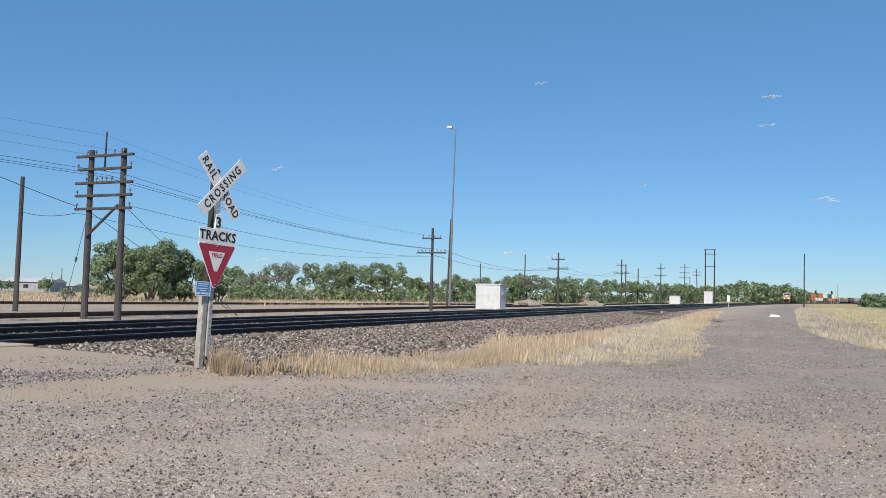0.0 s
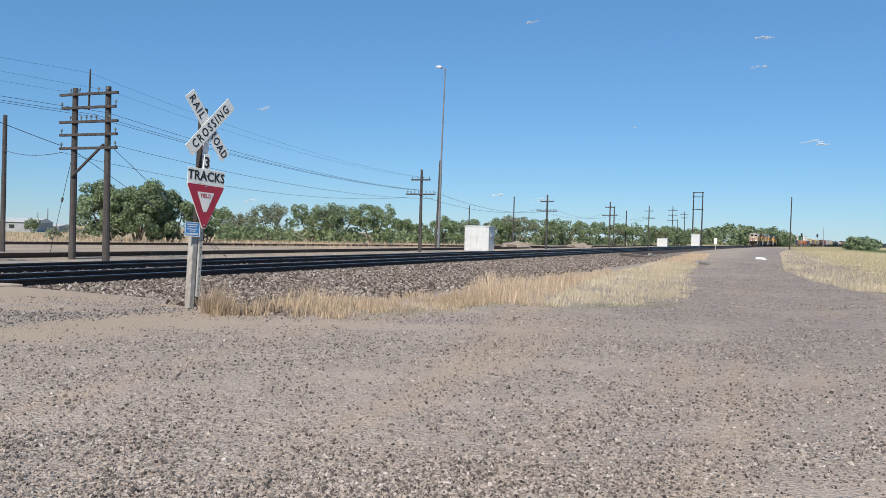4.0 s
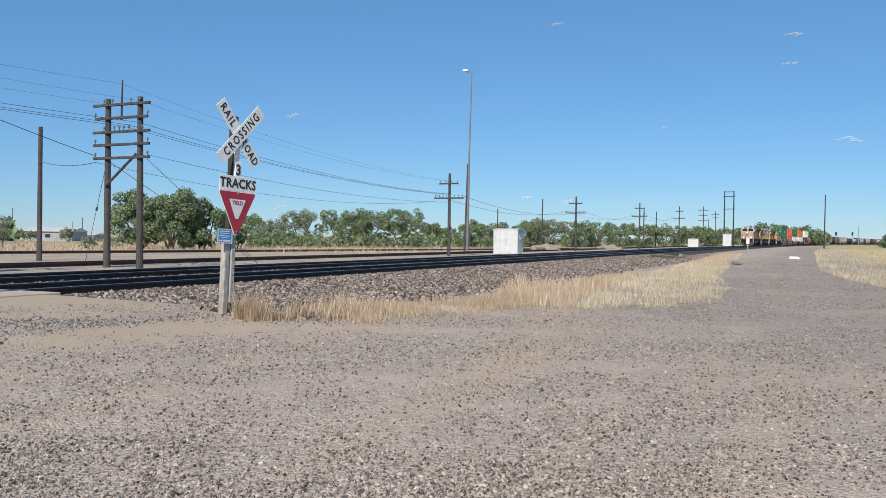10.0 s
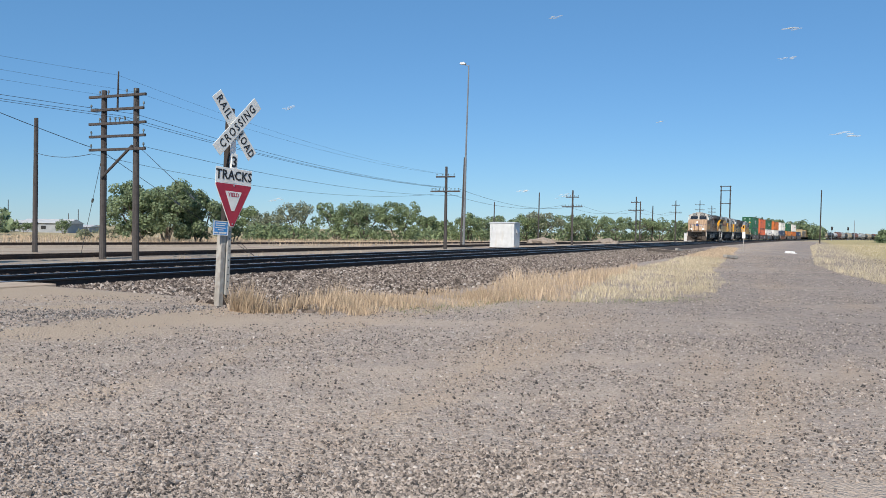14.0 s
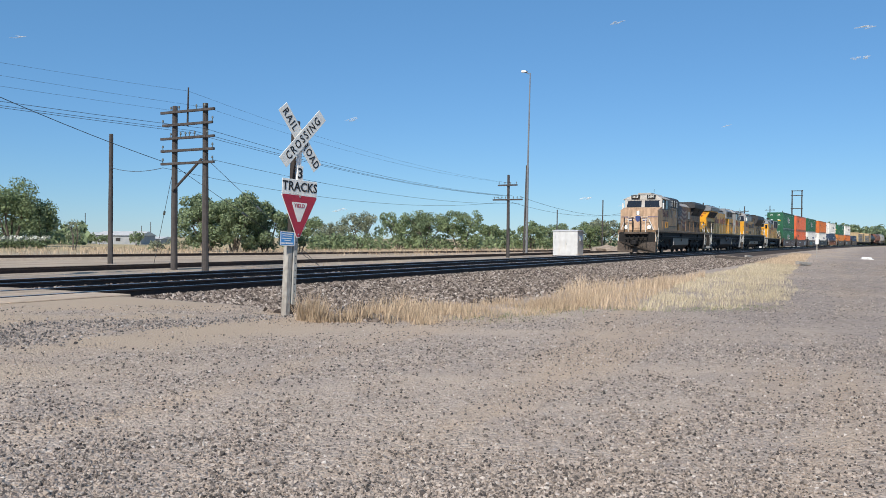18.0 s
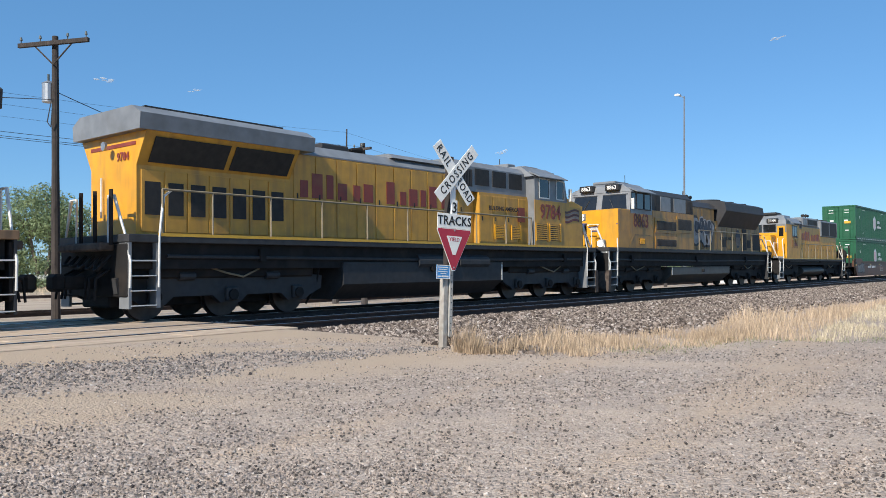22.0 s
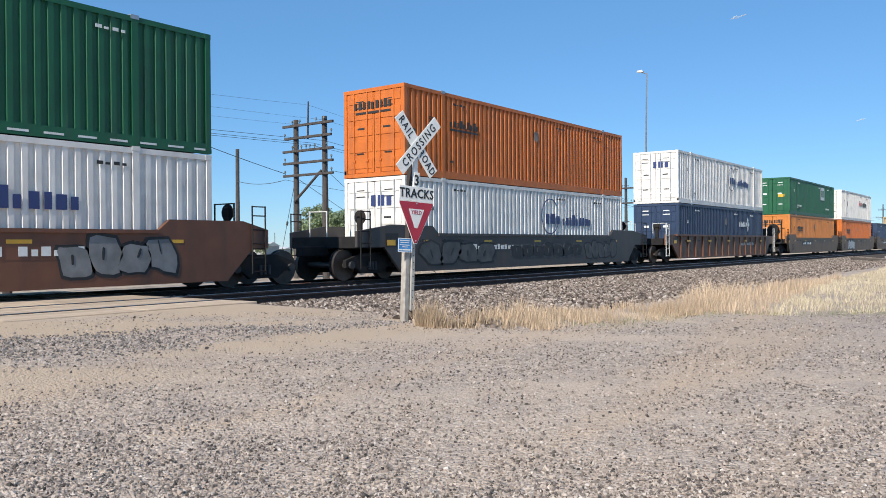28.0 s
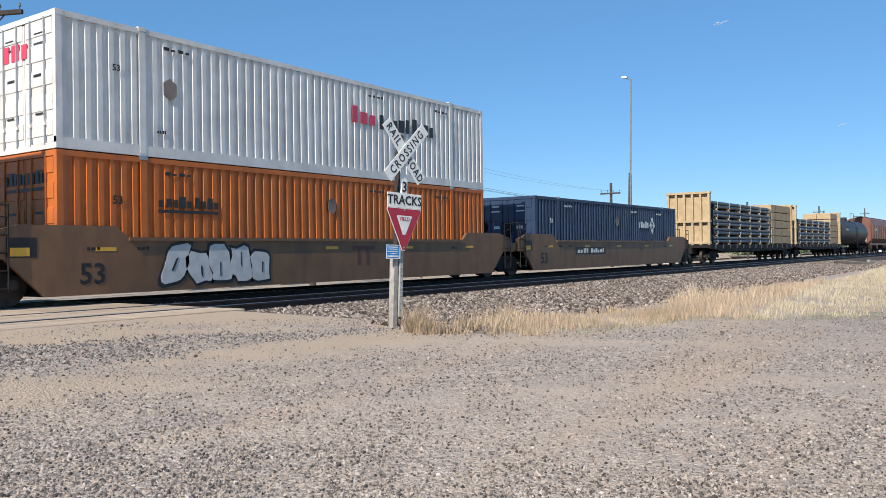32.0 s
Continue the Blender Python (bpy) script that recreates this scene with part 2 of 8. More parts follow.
def rod(bm, p, q, r, r2=None, n=8, caps=True):
    p, q = Vector(p), Vector(q)
    r2 = r if r2 is None else r2
    d = (q - p).normalized()
    u = d.orthogonal().normalized()
    v = d.cross(u)
    ring = lambda c, s: [bm.verts.new(c + (u * math.cos(k * math.tau / n) + v * math.sin(k * math.tau / n)) * s) for k in range(n)]
    a, b = ring(p, r), ring(q, r2)
    for k in range(n):
        bm.faces.new((a[k], a[(k + 1) % n], b[(k + 1) % n], b[k]))
    if caps:
        bm.faces.new(a[::-1]), bm.faces.new(b)
    return bm


def pipe(bm, pts, r, n=6):
    """A bent round bar through the points."""
    P = [Vector(p) for p in pts]
    rings, u = [], None
    for i, p in enumerate(P):
        d = (P[min(i + 1, len(P) - 1)] - P[max(i - 1, 0)]).normalized()
        u = d.orthogonal().normalized() if u is None else (u - d * u.dot(d)).normalized()
        v = d.cross(u)
        k = 1.0 if i in (0, len(P) - 1) else min(1.35, 1 / max(0.5, d.dot((P[i + 1] - p).normalized())))
        rings.append([bm.verts.new(p + (u * math.cos(j * math.tau / n) + v * math.sin(j * math.tau / n)) * r * k) for j in range(n)])
    for a, b in zip(rings, rings[1:]):
        for j in range(n):
            bm.faces.new((a[j], a[(j + 1) % n], b[(j + 1) % n], b[j]))
    bm.faces.new(rings[0][::-1]), bm.faces.new(rings[-1])
    return bm


def empty(name, m, label, category, group=""):
    e = new(name)
    e.empty_display_size = 0.2
    e.matrix_basis = m
    return tagged(e, label, category, group)


def text(body, size, m, material, parent, depth=0.004, name="lettering", squeeze=1.0, bold=0.018, spacing=1.0):
    """Raised letters as a mesh: they stand in the xz plane of m and read along its x."""
    cu = bpy.data.curves.new("t", "FONT")
    cu.body, cu.size, cu.align_x, cu.align_y = body, size, "CENTER", "CENTER"
    cu.extrude, cu.resolution_u, cu.offset, cu.space_character = depth, 2, bold * size, spacing
    tmp = bpy.data.objects.new("t", cu)
    me = bpy.data.meshes.new_from_object(tmp)
    bpy.data.objects.remove(tmp)
    bpy.data.curves.remove(cu)
    me.name = name
    me.materials.clear()
    me.materials.append(material)
    me.transform(m @ Matrix.Rotation(radians(90), 4, "X") @ Matrix.Diagonal((squeeze, 1, 1, 1)))
    ob = new(name, me)
    ob.parent = parent
    return ob


def cloud_mesh(name, verts, faces, material, parent=None, label="", kind=""):
    me = bpy.data.meshes.new(name)
    me.from_pydata(verts, [], faces)
    me.materials.append(material)
    ob = new(name, me)
    ob.parent = parent
    return tagged(ob, label, kind=kind)


# ---- the lie of the land ----
RAIL_Z = 0.56
T1, T2 = -13.9, -17.57


def bend(y):
    """How far the main line has swung to the east at y."""
    return max(0.0, y - 102.0) ** 2 / 6880.0


def ramp(v, pts):
    if v <= pts[0][0]:
        return pts[0][1]
    for (a, za), (b, zb) in zip(pts, pts[1:]):
        if v <= b:
            k = (v - a) / (b - a)
            return za + (zb - za) * k
    return pts[-1][1]


LAND = [(-60, 0.0), (-40, 0.08), (-24, 0.12), (-21, 0.12), (-10.6, 0.26), (-9.2, 0.30), (-8.0, 0.34), (-6.5, 0.31), (-4, 0.20), (-1, 0.14), (4, 0.10), (30, 0.05), (60, 0.0)]
ROAD = [(-40, 0.15), (-24, 0.2), (-20.5, 0.50), (-11.8, 0.53), (-9, 0.42), (-6, 0.29), (-2.5, 0.17), (3, 0.10), (30, 0.05)]


def land(x, y):
    z = ramp(x - bend(y), LAND)
    k = min(1, max(0, (11.4 - y + 0.10 * (x + 12)) / 1.3)) * min(1, max(0, (y + 6) / 4))
    k = k * k * (3 - 2 * k)
    z += (ramp(x, ROAD) - z) * k
    d = math.hypot(x, y)
    if d < 120:
        z += (noise.noise((x * 0.35, y * 0.35, 0)) * 0.025 + noise.noise((x * 1.1, y * 1.1, 5)) * 0.008) * min(1, max(0, (abs(x + 15.5) - 3.5) / 2))
    return z


def axis(stops):
    out = []
    for (a, b, step) in stops:
        out += list(np.arange(a, b, step))
    return out + [stops[-1][1]]


gx = axis([(-4500, -600, 650), (-600, -120, 60), (-120, -40, 8), (-40, -22, 1.5), (-22, 6, 0.5), (6, 40, 3), (40, 300, 26), (300, 4500, 600)])
gy = axis([(-900, -60, 120), (-60, -6, 6), (-6, 40, 0.5), (40, 110, 2), (110, 600, 14), (600, 4900, 430)])
gv = [(x, y, land(x, y)) for y in gy for x in gx]
nx = len(gx)
gf = [(j * nx + i, j * nx + i + 1, (j + 1) * nx + i + 1, (j + 1) * nx + i) for j in range(len(gy) - 1) for i in range(nx - 1)]


def stony(x, y):
    """A strip of coarse grey stone tipped along the edge of the crossing road."""
    along, across = 0.24 * (x + 9.4) + 0.97 * (y - 5.0), 0.97 * (x + 9.4) - 0.24 * (y - 5.0)
    w = ramp(along, [(-3, 0.9), (-1, 1.15), (1.5, 0.7), (4, 0.3), (5.5, 0.1)]) * (1 + 0.5 * noise.noise((x * 0.9, y * 0.9, 51)))
    return math.exp(-(across / max(0.05, w)) ** 4) if -4 < along < 5.5 else 0.0


def dusty(x, y):
    """How far wheels have ground the gravel to dust: 0 stony, 1 bare, in bands across the yard."""
    a, b = 0.69 * x + 0.73 * y, -0.73 * x + 0.69 * y
    v = 0.5 * noise.noise((a * 0.09, b * 0.5, 31)) + 0.5 * noise.noise((a * 0.3, b * 1.1, 37)) + 0.4 * noise.noise((x * 1.6, y * 1.6, 41))
    return min(1.0, max(0.0, 0.45 + 1.2 * v - 1.0 * stony(x, y)))


def ground_material():
    """Gravel, dusty wheel tracks, pale dry soil, rusty ballast spill and a greyer lane, mixed by place and noise."""
    m = bpy.data.materials.new("gravel_ground")
    m.use_nodes = True
    nt = m.node_tree
    n, ln = nt.nodes, nt.links.new
    b = n["Principled BSDF"]
    b.inputs["Roughness"].default_value, b.inputs["Specular IOR Level"].default_value = 0.95, 0.15
    tc = n.new("ShaderNodeTexCoord")
    sep = n.new("ShaderNodeSeparateXYZ")
    ln(tc.outputs["Object"], sep.inputs[0])

    def tex(scale, detail=6.0, kind="ShaderNodeTexNoise", vec=None):
        t = n.new(kind)
        t.inputs["Scale"].default_value = scale
        if kind == "ShaderNodeTexNoise":
            t.inputs["Detail"].default_value = detail
        ln(vec or tc.outputs["Object"], t.inputs["Vector"])
        return t

    def rng(v, a, bb, lo=0.0, hi=1.0):
        r = n.new("ShaderNodeMapRange")
        r.interpolation_type = "SMOOTHSTEP"
        for k, val in (("From Min", a), ("From Max", bb), ("To Min", lo), ("To Max", hi)):
            r.inputs[k].default_value = val
        ln(v, r.inputs["Value"])
        return r.outputs["Result"]

    def mth(op, a, bb):
        r = n.new("ShaderNodeMath")
        r.operation = op
        for i, v in enumerate((a, bb)):
            if isinstance(v, (int, float)):
                r.inputs[i].default_value = v
            else:
                ln(v, r.inputs[i])
        return r.outputs[0]

    def mix(f, a, bb):
        r = n.new("ShaderNodeMix")
        r.data_type = "RGBA"
        ln(f, r.inputs["Factor"])
        for k, v in (("A", a), ("B", bb)):
            if isinstance(v, tuple):
                r.inputs[k].default_value = (*v, 1)
            else:
                ln(v, r.inputs[k])
        return r.outputs["Result"]

    X, Y = sep.outputs["X"], sep.outputs["Y"]
    speck, peb = tex(24, 5), tex(34, 4, "ShaderNodeTexVoronoi")
    grit, clump = tex(75, 4, "ShaderNodeTexVoronoi"), tex(13, 4, "ShaderNodeTexVoronoi")
    mid, big = tex(1.1, 5), tex(0.22, 4)
    mp = n.new("ShaderNodeMapping")
    mp.inputs["Rotation"].default_value = (0, 0, radians(-38))
    mp.inputs["Scale"].default_value = (1.0, 0.16, 1)
    ln(tc.outputs["Object"], mp.inputs["Vector"])
    tracks = tex(0.8, 4, vec=mp.outputs["Vector"])
    col = mix(rng(speck.outputs["Fac"], 0.40, 0.62), (0.48, 0.393, 0.325), (0.32, 0.264, 0.22))
    col = mix(rng(grit.outputs["Color"], 0.55, 0.95, 0, 0.6), col, (0.62, 0.535, 0.465))
    col = mix(rng(grit.outputs["Color"], 0.36, 0.08, 0, 0.6), col, (0.19, 0.162, 0.147))
    col = mix(rng(peb.outputs["Color"], 0.60, 0.92, 0, 0.6), col, (0.63, 0.545, 0.475))
    col = mix(rng(peb.outputs["Color"], 0.34, 0.1, 0, 0.65), col, (0.17, 0.146, 0.135))
    col = mix(rng(clump.outputs["Color"], 0.30, 0.12, 0, 0.5), col, (0.20, 0.172, 0.158))
    col = mix(rng(clump.outputs["Color"], 0.74, 0.92, 0, 0.4), col, (0.60, 0.52, 0.45))
    worn = n.new("ShaderNodeAttribute")
    worn.attribute_name = "dust"
    dust = mth("MULTIPLY", rng(worn.outputs["Fac"], 0.15, 0.9, 0, 0.8), rng(speck.outputs["Fac"], 0.30, 0.55, 0.45, 1.0))
    col = mix(dust, col, (0.53, 0.425, 0.335))
    col = mix(rng(mid.outputs["Fac"], 0.50, 0.7, 0, 0.45), col, (0.34, 0.29, 0.26))
    col = mix(rng(tracks.outputs["Fac"], 0.50, 0.64, 0, 0.6), col, (0.50, 0.38, 0.275))
    # stone spilt from the track bed
    spill = mth("MULTIPLY", rng(Y, 10.2, 12.2), mth("MULTIPLY", rng(X, -6.6, -8.2), rng(Y, 120, 70)))
    col = mix(mth("MULTIPLY", spill, rng(peb.outputs["Color"], 0.25, 0.7, 0.95, 0.35)), col, (0.12, 0.098, 0.083))
    # the lane along the line, greyer and finer
    lane = mth("MULTIPLY", rng(mth("ADD", Y, mth("MULTIPLY", X, 0.9)), 5, 17), rng(X, -6.0, -2.0))
    col = mix(mth("MULTIPLY", lane, rng(big.outputs["Fac"], 0.3, 0.55, 0.3, 0.6)), col, mix(rng(clump.outputs["Color"], 0.2, 0.7), (0.19, 0.162, 0.15), (0.32, 0.272, 0.245)))
    # pale earth of the crossing road
    road = mth("MULTIPLY", rng(mth("ADD", Y, mth("MULTIPLY", X, -0.10)), 12.2, 10.6), mth("MULTIPLY", rng(X, -5.5, -8.5), rng(Y, -20, -8)))
    col = mix(mth("MULTIPLY", road, rng(worn.outputs["Fac"], 0.05, 0.5, 0.15, 0.95)), col, (0.47, 0.37, 0.275))
    # yard beyond the main line, and open dry country
    yard = rng(X, -19.5, -21.5)
    yc = mix(rng(tracks.outputs["Fac"], 0.35, 0.6), (0.37, 0.29, 0.23), (0.47, 0.39, 0.30))
    col = mix(yard, col, yc)
    far = rng(mth("ADD", mth("ABSOLUTE", X, 0.0), mth("MULTIPLY", Y, 0.28)), 62, 110)
    fc = mix(rng(big.outputs["Fac"], 0.35, 0.65), (0.47, 0.38, 0.23), (0.37, 0.31, 0.19))
    col = mix(far, col, fc)
    fld = mth("MULTIPLY", rng(X, 2.0, 6.0), rng(Y, 20, 34))
    col = mix(fld, col, mix(rng(mid.outputs["Fac"], 0.4, 0.6), (0.50, 0.41, 0.22), (0.40, 0.33, 0.17)))
    # a strip of green crop far to the east
    crop = mth("MULTIPLY", mth("MULTIPLY", rng(Y, 120, 150), rng(Y, 420, 330)), rng(X, 18, 26))
    col = mix(crop, col, (0.13, 0.16, 0.06))
    ln(col, b.inputs["Base Color"])
    bp = n.new("ShaderNodeBump")
    bp.inputs["Strength"].default_value, bp.inputs["Distance"].default_value = 0.7, 0.03
    hsum = mth("SUBTRACT", speck.outputs["Fac"], mth("ADD", mth("MULTIPLY", peb.outputs["Distance"], 0.8), mth("MULTIPLY", grit.outputs["Distance"], 0.4)))
    ln(hsum, bp.inputs["Height"])
    ln(bp.outputs["Normal"], b.inputs["Normal"])
    return m


GROUND = ground_material()
ground = cloud_mesh("ground", gv, gf, GROUND, None, "dusty pinkish gravel yard with pale wheel tracks", "structure")
ground.data.polygons.foreach_set("use_smooth", [True] * len(ground.data.polygons))
tagged(ground, category="ground")
ground.data.attributes.new("dust", "FLOAT", "POINT").data.foreach_set("value", [dusty(x, y) if abs(x) < 50 and -6 < y < 110 else 0.3 for x, y, z in gv])

# ---- tracks ----
BED = mat("ballast_bed", (0.085, 0.066, 0.055), (0.04, 0.031, 0.027), 0.95, scale=11, bump=1.0, bscale=16, spec=0.2)


def sweep(name, profile, ys, xc, material, parent=None, smooth=False):
    """A profile of (x, z) drawn along the line whose middle is at xc, following its bend."""
    vs = [(xc + bend(y) + px, y, pz) for y in ys for px, pz in profile]
    n = len(profile)
    fs = [(j * n + i, j * n + (i + 1) % n, (j + 1) * n + (i + 1) % n, (j + 1) * n + i) for j in range(len(ys) - 1) for i in range(n)]
    fs += [tuple(range(n - 1, -1, -1)), tuple(range((len(ys) - 1) * n, len(ys) * n))]
    ob = cloud_mesh(name, vs, fs, material, parent)
    return ob


YS = axis([(-70, 102, 4), (102, 700, 13), (700, 1500, 40)])
ballast = sweep("ballast", [(-5.6, -0.1), (-5.6, 0.10), (-3.5, 0.385), (0, 0.395), (3.5, 0.385), (5.2, 0.24), (5.2, -0.1)], YS, (T1 + T2) / 2, BED)
tagged(ballast, "grey-brown crushed stone bed under two main tracks", "track bed", kind="structure")

RP = [(-0.07, 0.0), (0.07, 0.0), (0.07, 0.012), (0.012, 0.035), (0.012, 0.125), (0.036, 0.138), (0.036, 0.172), (-0.036, 0.172), (-0.036, 0.138), (-0.012, 0.125), (-0.012, 0.035), (-0.07, 0.012)]
HP = [(-0.034, 0.171), (0.034, 0.171), (0.026, 0.177), (-0.026, 0.177)]


def railway(name, xc, z, ys, label, shiny=True):
    t = empty(name, Matrix.Translation((0, 0, z - 0.177)), label, "railway track", "tracks")
    for s in (-0.7525, 0.7525):
        r = sweep("rail", [(px + s, pz) for px, pz in RP], ys, xc, RAIL, t)
        if shiny:
            sweep("rail_head", [(px + s, pz) for px, pz in HP], ys, xc, RAIL_TOP, r)
    return t


track_near = railway("railway_track", T1, RAIL_Z, YS, "main track of dark rusty rails on wooden ties beside the sign")
track_far = railway("railway_track", T2, RAIL_Z, YS, "main track of dark rusty rails carrying the freight train")


def siding(xa, ya, xb, yb, z, label):
    """A rusty yard track between two points of the plan, with its low bank."""
    t = empty("railway_track", Matrix.Identity(4), label, "railway track", "yard tracks")
    d = Vector((xb - xa, yb - ya, 0))
    nrm = Vector((d.y, -d.x, 0)).normalized()
    k = 24
    for s in (-0.7525, 0.7525):
        pts = [Vector((xa, ya, 0)) + d * (i / k) + nrm * s for i in range(k + 1)]
        vs = [(p.x + nrm.x * a, p.y + nrm.y * a, z - 0.177 + b) for p in pts for a, b in RP]
        n = len(RP)
        fs = [(j * n + i, j * n + (i + 1) % n, (j + 1) * n + (i + 1) % n, (j + 1) * n + i) for j in range(k) for i in range(n)]
        cloud_mesh("rail", vs, fs, RAIL, t)
    prof = [(-2.6, -0.3), (-1.6, z - 0.16), (1.6, z - 0.16), (2.6, -0.3)]
    vs = [(xa + d.x * j + nrm.x * a, ya + d.y * j + nrm.y * a, b) for j in (0, 1) for a, b in prof]
    cloud_mesh("track_bank", vs, [(0, 1, 5, 4), (1, 2, 6, 5), (2, 3, 7, 6)], YARD, t)
    return t


YARD = mat("yard_soil", (0.40, 0.325, 0.25), (0.30, 0.24, 0.185), 0.95, scale=4, bump=0.6)
siding(-30.1, -60, -29.3, 330, 0.31, "rusty yard track on pale dirt beyond the main line")
siding(-58, -10, -31.5, 115, 0.34, "rusty outer yard track on pale dirt")

# wooden ties, sunk in the stone
tie_bm = box(bmn(), -1.3, 1.3, -0.115, 0.115, 0.24, 0.393, 0.012)
tie0 = part("tie", tie_bm, TIE, track_near)
tie0.matrix_basis = Matrix.Translation((T1, 10.9, -RAIL_Z + 0.177))
for tr, xc, rows in ((track_near, T1, 170), (track_far, T2, 150)):
    for i in range(rows):
        y = 10.9 + 0.53 * i
        if tr is track_near and i == 0:
            continue
        again(tie0, pose(xc + bend(y), y, -RAIL_Z + 0.177 + random.uniform(-0.006, 0.006), 0, 0, random.uniform(-1, 1)), tr)

# planked crossing
crossing = empty("crossing_deck", Matrix.Identity(4), "pale dusty timber deck of the road crossing between the rails", "crossing")
tagged(crossing, kind="structure")
for xc in (T1, T2):
    for a, b in ((-1.75, -0.83), (-0.66, -0.335), (-0.325, 0.0), (0.01, 0.335), (0.345, 0.66), (0.83, 1.32), (1.33, 1.85)):
        for j in range(5):
            y0 = -1.4 + 2.34 * j
            bm = box(bmn(), xc + a, xc + b, y0, y0 + 2.32, 0.3, RAIL_Z - 0.004 - random.uniform(0, 0.008), 0.012)
            part("plank", bm, PLANK, crossing)

# ---- beside the line: sign, poles, sheds, wires ----
YAWS = {0: 23.25, 9: 24.69, 13: 24.06, 20.5: 42.02}


def away(t, px, d):
    """The place d metres off in the direction of a landmark, given across the view in the scale of the lens."""
    a = radians(YAWS[t]) - math.atan((px - 784) / 1444)
    return -math.sin(a) * d, math.cos(a) * d


def crossing_sign():
    """Leaning weathered post with crossed blades, track-count plates, a yield triangle and a small blue notice."""
    base = pose(-8.165, 10.035, land(-8.17, 10.0) - 0.07, 0, 0, 81.5) @ pose(0, 0, 0, 0, 2.6, 0)
    t = empty("crossing_sign", base, "leaning weathered post with railroad crossing blades and a yield triangle", "road sign")
    part("post", box(bmn(), -0.115, -0.012, 0.015, 0.12, -0.3, 1.3, 0.012), OLD_WOOD, t)
    # upper length of the post, darker than the lower one
    part("upper_post", box(bmn(), -0.06, 0.05, 0.015, 0.11, 1.2, 3.13, 0.01), POLE_DARK, t, "dark upper post")
    chan = part("steel_channel", box(bmn(), 0.002, 0.078, 0.0, 0.05, 0.24, 2.0, 0.006), GALV_D, t, "perforated steel channel bolted to the post")
    for k in range(9):
        part("channel_hole", rod(bmn(), (0.04, -0.003, 0.34 + 0.11 * k), (0.04, 0.004, 0.34 + 0.11 * k), 0.010, n=8), BLACK, chan)
    part("stub", box(bmn(), -0.005, 0.082, 0.01, 0.1, -0.3, 0.26, 0.01), POLE_DARK, t, "short dark wooden stub")
    part("back_strip", box(bmn(), -0.028, 0.062, -0.03, 0.012, 1.9, 3.0, 0.006), WHITE, t, "white steel strip")
    for a, label_text, y, cx, hl in ((47, "CROSSING", -0.062, 0.042, 0.585), (-48, None, -0.046, 0.0, 0.585)):
        b = part("blade", box(bmn(), -hl, hl, y - 0.005, y + 0.005, -0.106, 0.106, 0.003), SIGN_WHITE, t)
        b.matrix_basis = pose(cx, 0, 2.855, 0, -a, 0)
        if label_text:
            text(label_text, 0.185, Matrix.Translation((0, y - 0.007, -0.003)), BLACK, b, 0.0015, squeeze=0.86, bold=0.012, spacing=1.32)
        else:
            text("RAIL", 0.185, Matrix.Translation((-0.345, y - 0.007, -0.003)), BLACK, b, 0.0015, squeeze=0.82, bold=0.012, spacing=1.3)
            text("ROAD", 0.185, Matrix.Translation((0.345, y - 0.007, -0.003)), BLACK, b, 0.0015, squeeze=0.8, bold=0.012, spacing=1.18)
    p = part("count_plate", box(bmn(), -0.035, 0.085, -0.05, -0.038, 2.18, 2.42, 0.003), SIGN_WHITE, t)
    text("3", 0.23, Matrix.Translation((0.02, -0.053, 2.29)), BLACK, p, 0.002)
    p = part("word_plate", box(bmn(), -0.342, 0.392, -0.056, -0.046, 1.965, 2.195, 0.004), SIGN_WHITE, t)
    text("TRACKS", 0.2, Matrix.Translation((0.025, -0.059, 2.08)), BLACK, p, 0.002, squeeze=0.96, spacing=1.05)
    tri = lambda w, h, c: [(-w, c + h * 0.5), (w, c + h * 0.5), (w * 1.03, c + h * 0.46), (0.03, c - h * 0.5), (-0.03, c - h * 0.5), (-w * 1.03, c + h * 0.46)]
    off = lambda pts: [(px + 0.018, pz) for px, pz in pts]
    y = part("yield_plate", prism(bmn(), off(tri(0.36, 0.672, 1.625)), "y", -0.052, -0.062), SIGN_WHITE, t, "white-rimmed triangle")
    part("red_border", prism(bmn(), off(tri(0.347, 0.648, 1.626)), "y", -0.0625, -0.065), SIGN_RED, y, "faded dark red face")
    part("white_centre", prism(bmn(), off(tri(0.158, 0.30, 1.69)), "y", -0.0655, -0.068), SIGN_WHITE, y)
    text("YIELD", 0.086, Matrix.Translation((0.018, -0.070, 1.785)), SIGN_RED, y, 0.001, bold=0.008)
    for z in (1.93, 1.34):
        part("bolt", rod(bmn(), (0.018, -0.072, z), (0.018, -0.06, z), 0.014), GALV, y)
    n = part("notice_plate", box(bmn(), -0.305, -0.015, -0.02, -0.008, 1.155, 1.375, 0.004), SIGN_BLUE, t, "small blue notice with a pale rim")
    for x0, x1, z0, z1 in ((-0.305, -0.015, 1.155, 1.167), (-0.305, -0.015, 1.363, 1.375), (-0.305, -0.293, 1.167, 1.363), (-0.027, -0.015, 1.167, 1.363)):
        part("plate_rim", box(bmn(), x0, x1, -0.0235, -0.0205, z0, z1), SIGN_WHITE, n)
    for i, (x0, x1, z0, h) in enumerate(((-0.27, -0.06, 1.33, 0.014), (-0.26, -0.08, 1.30, 0.012), (-0.27, -0.07, 1.262, 0.012), (-0.22, -0.1, 1.232, 0.012), (-0.285, -0.215, 1.182, 0.022), (-0.2, -0.05, 1.182, 0.026))):
        part("text_bar", box(bmn(), x0, x1, -0.0235, -0.0205, z0, z0 + h), SIGN_WHITE, n)
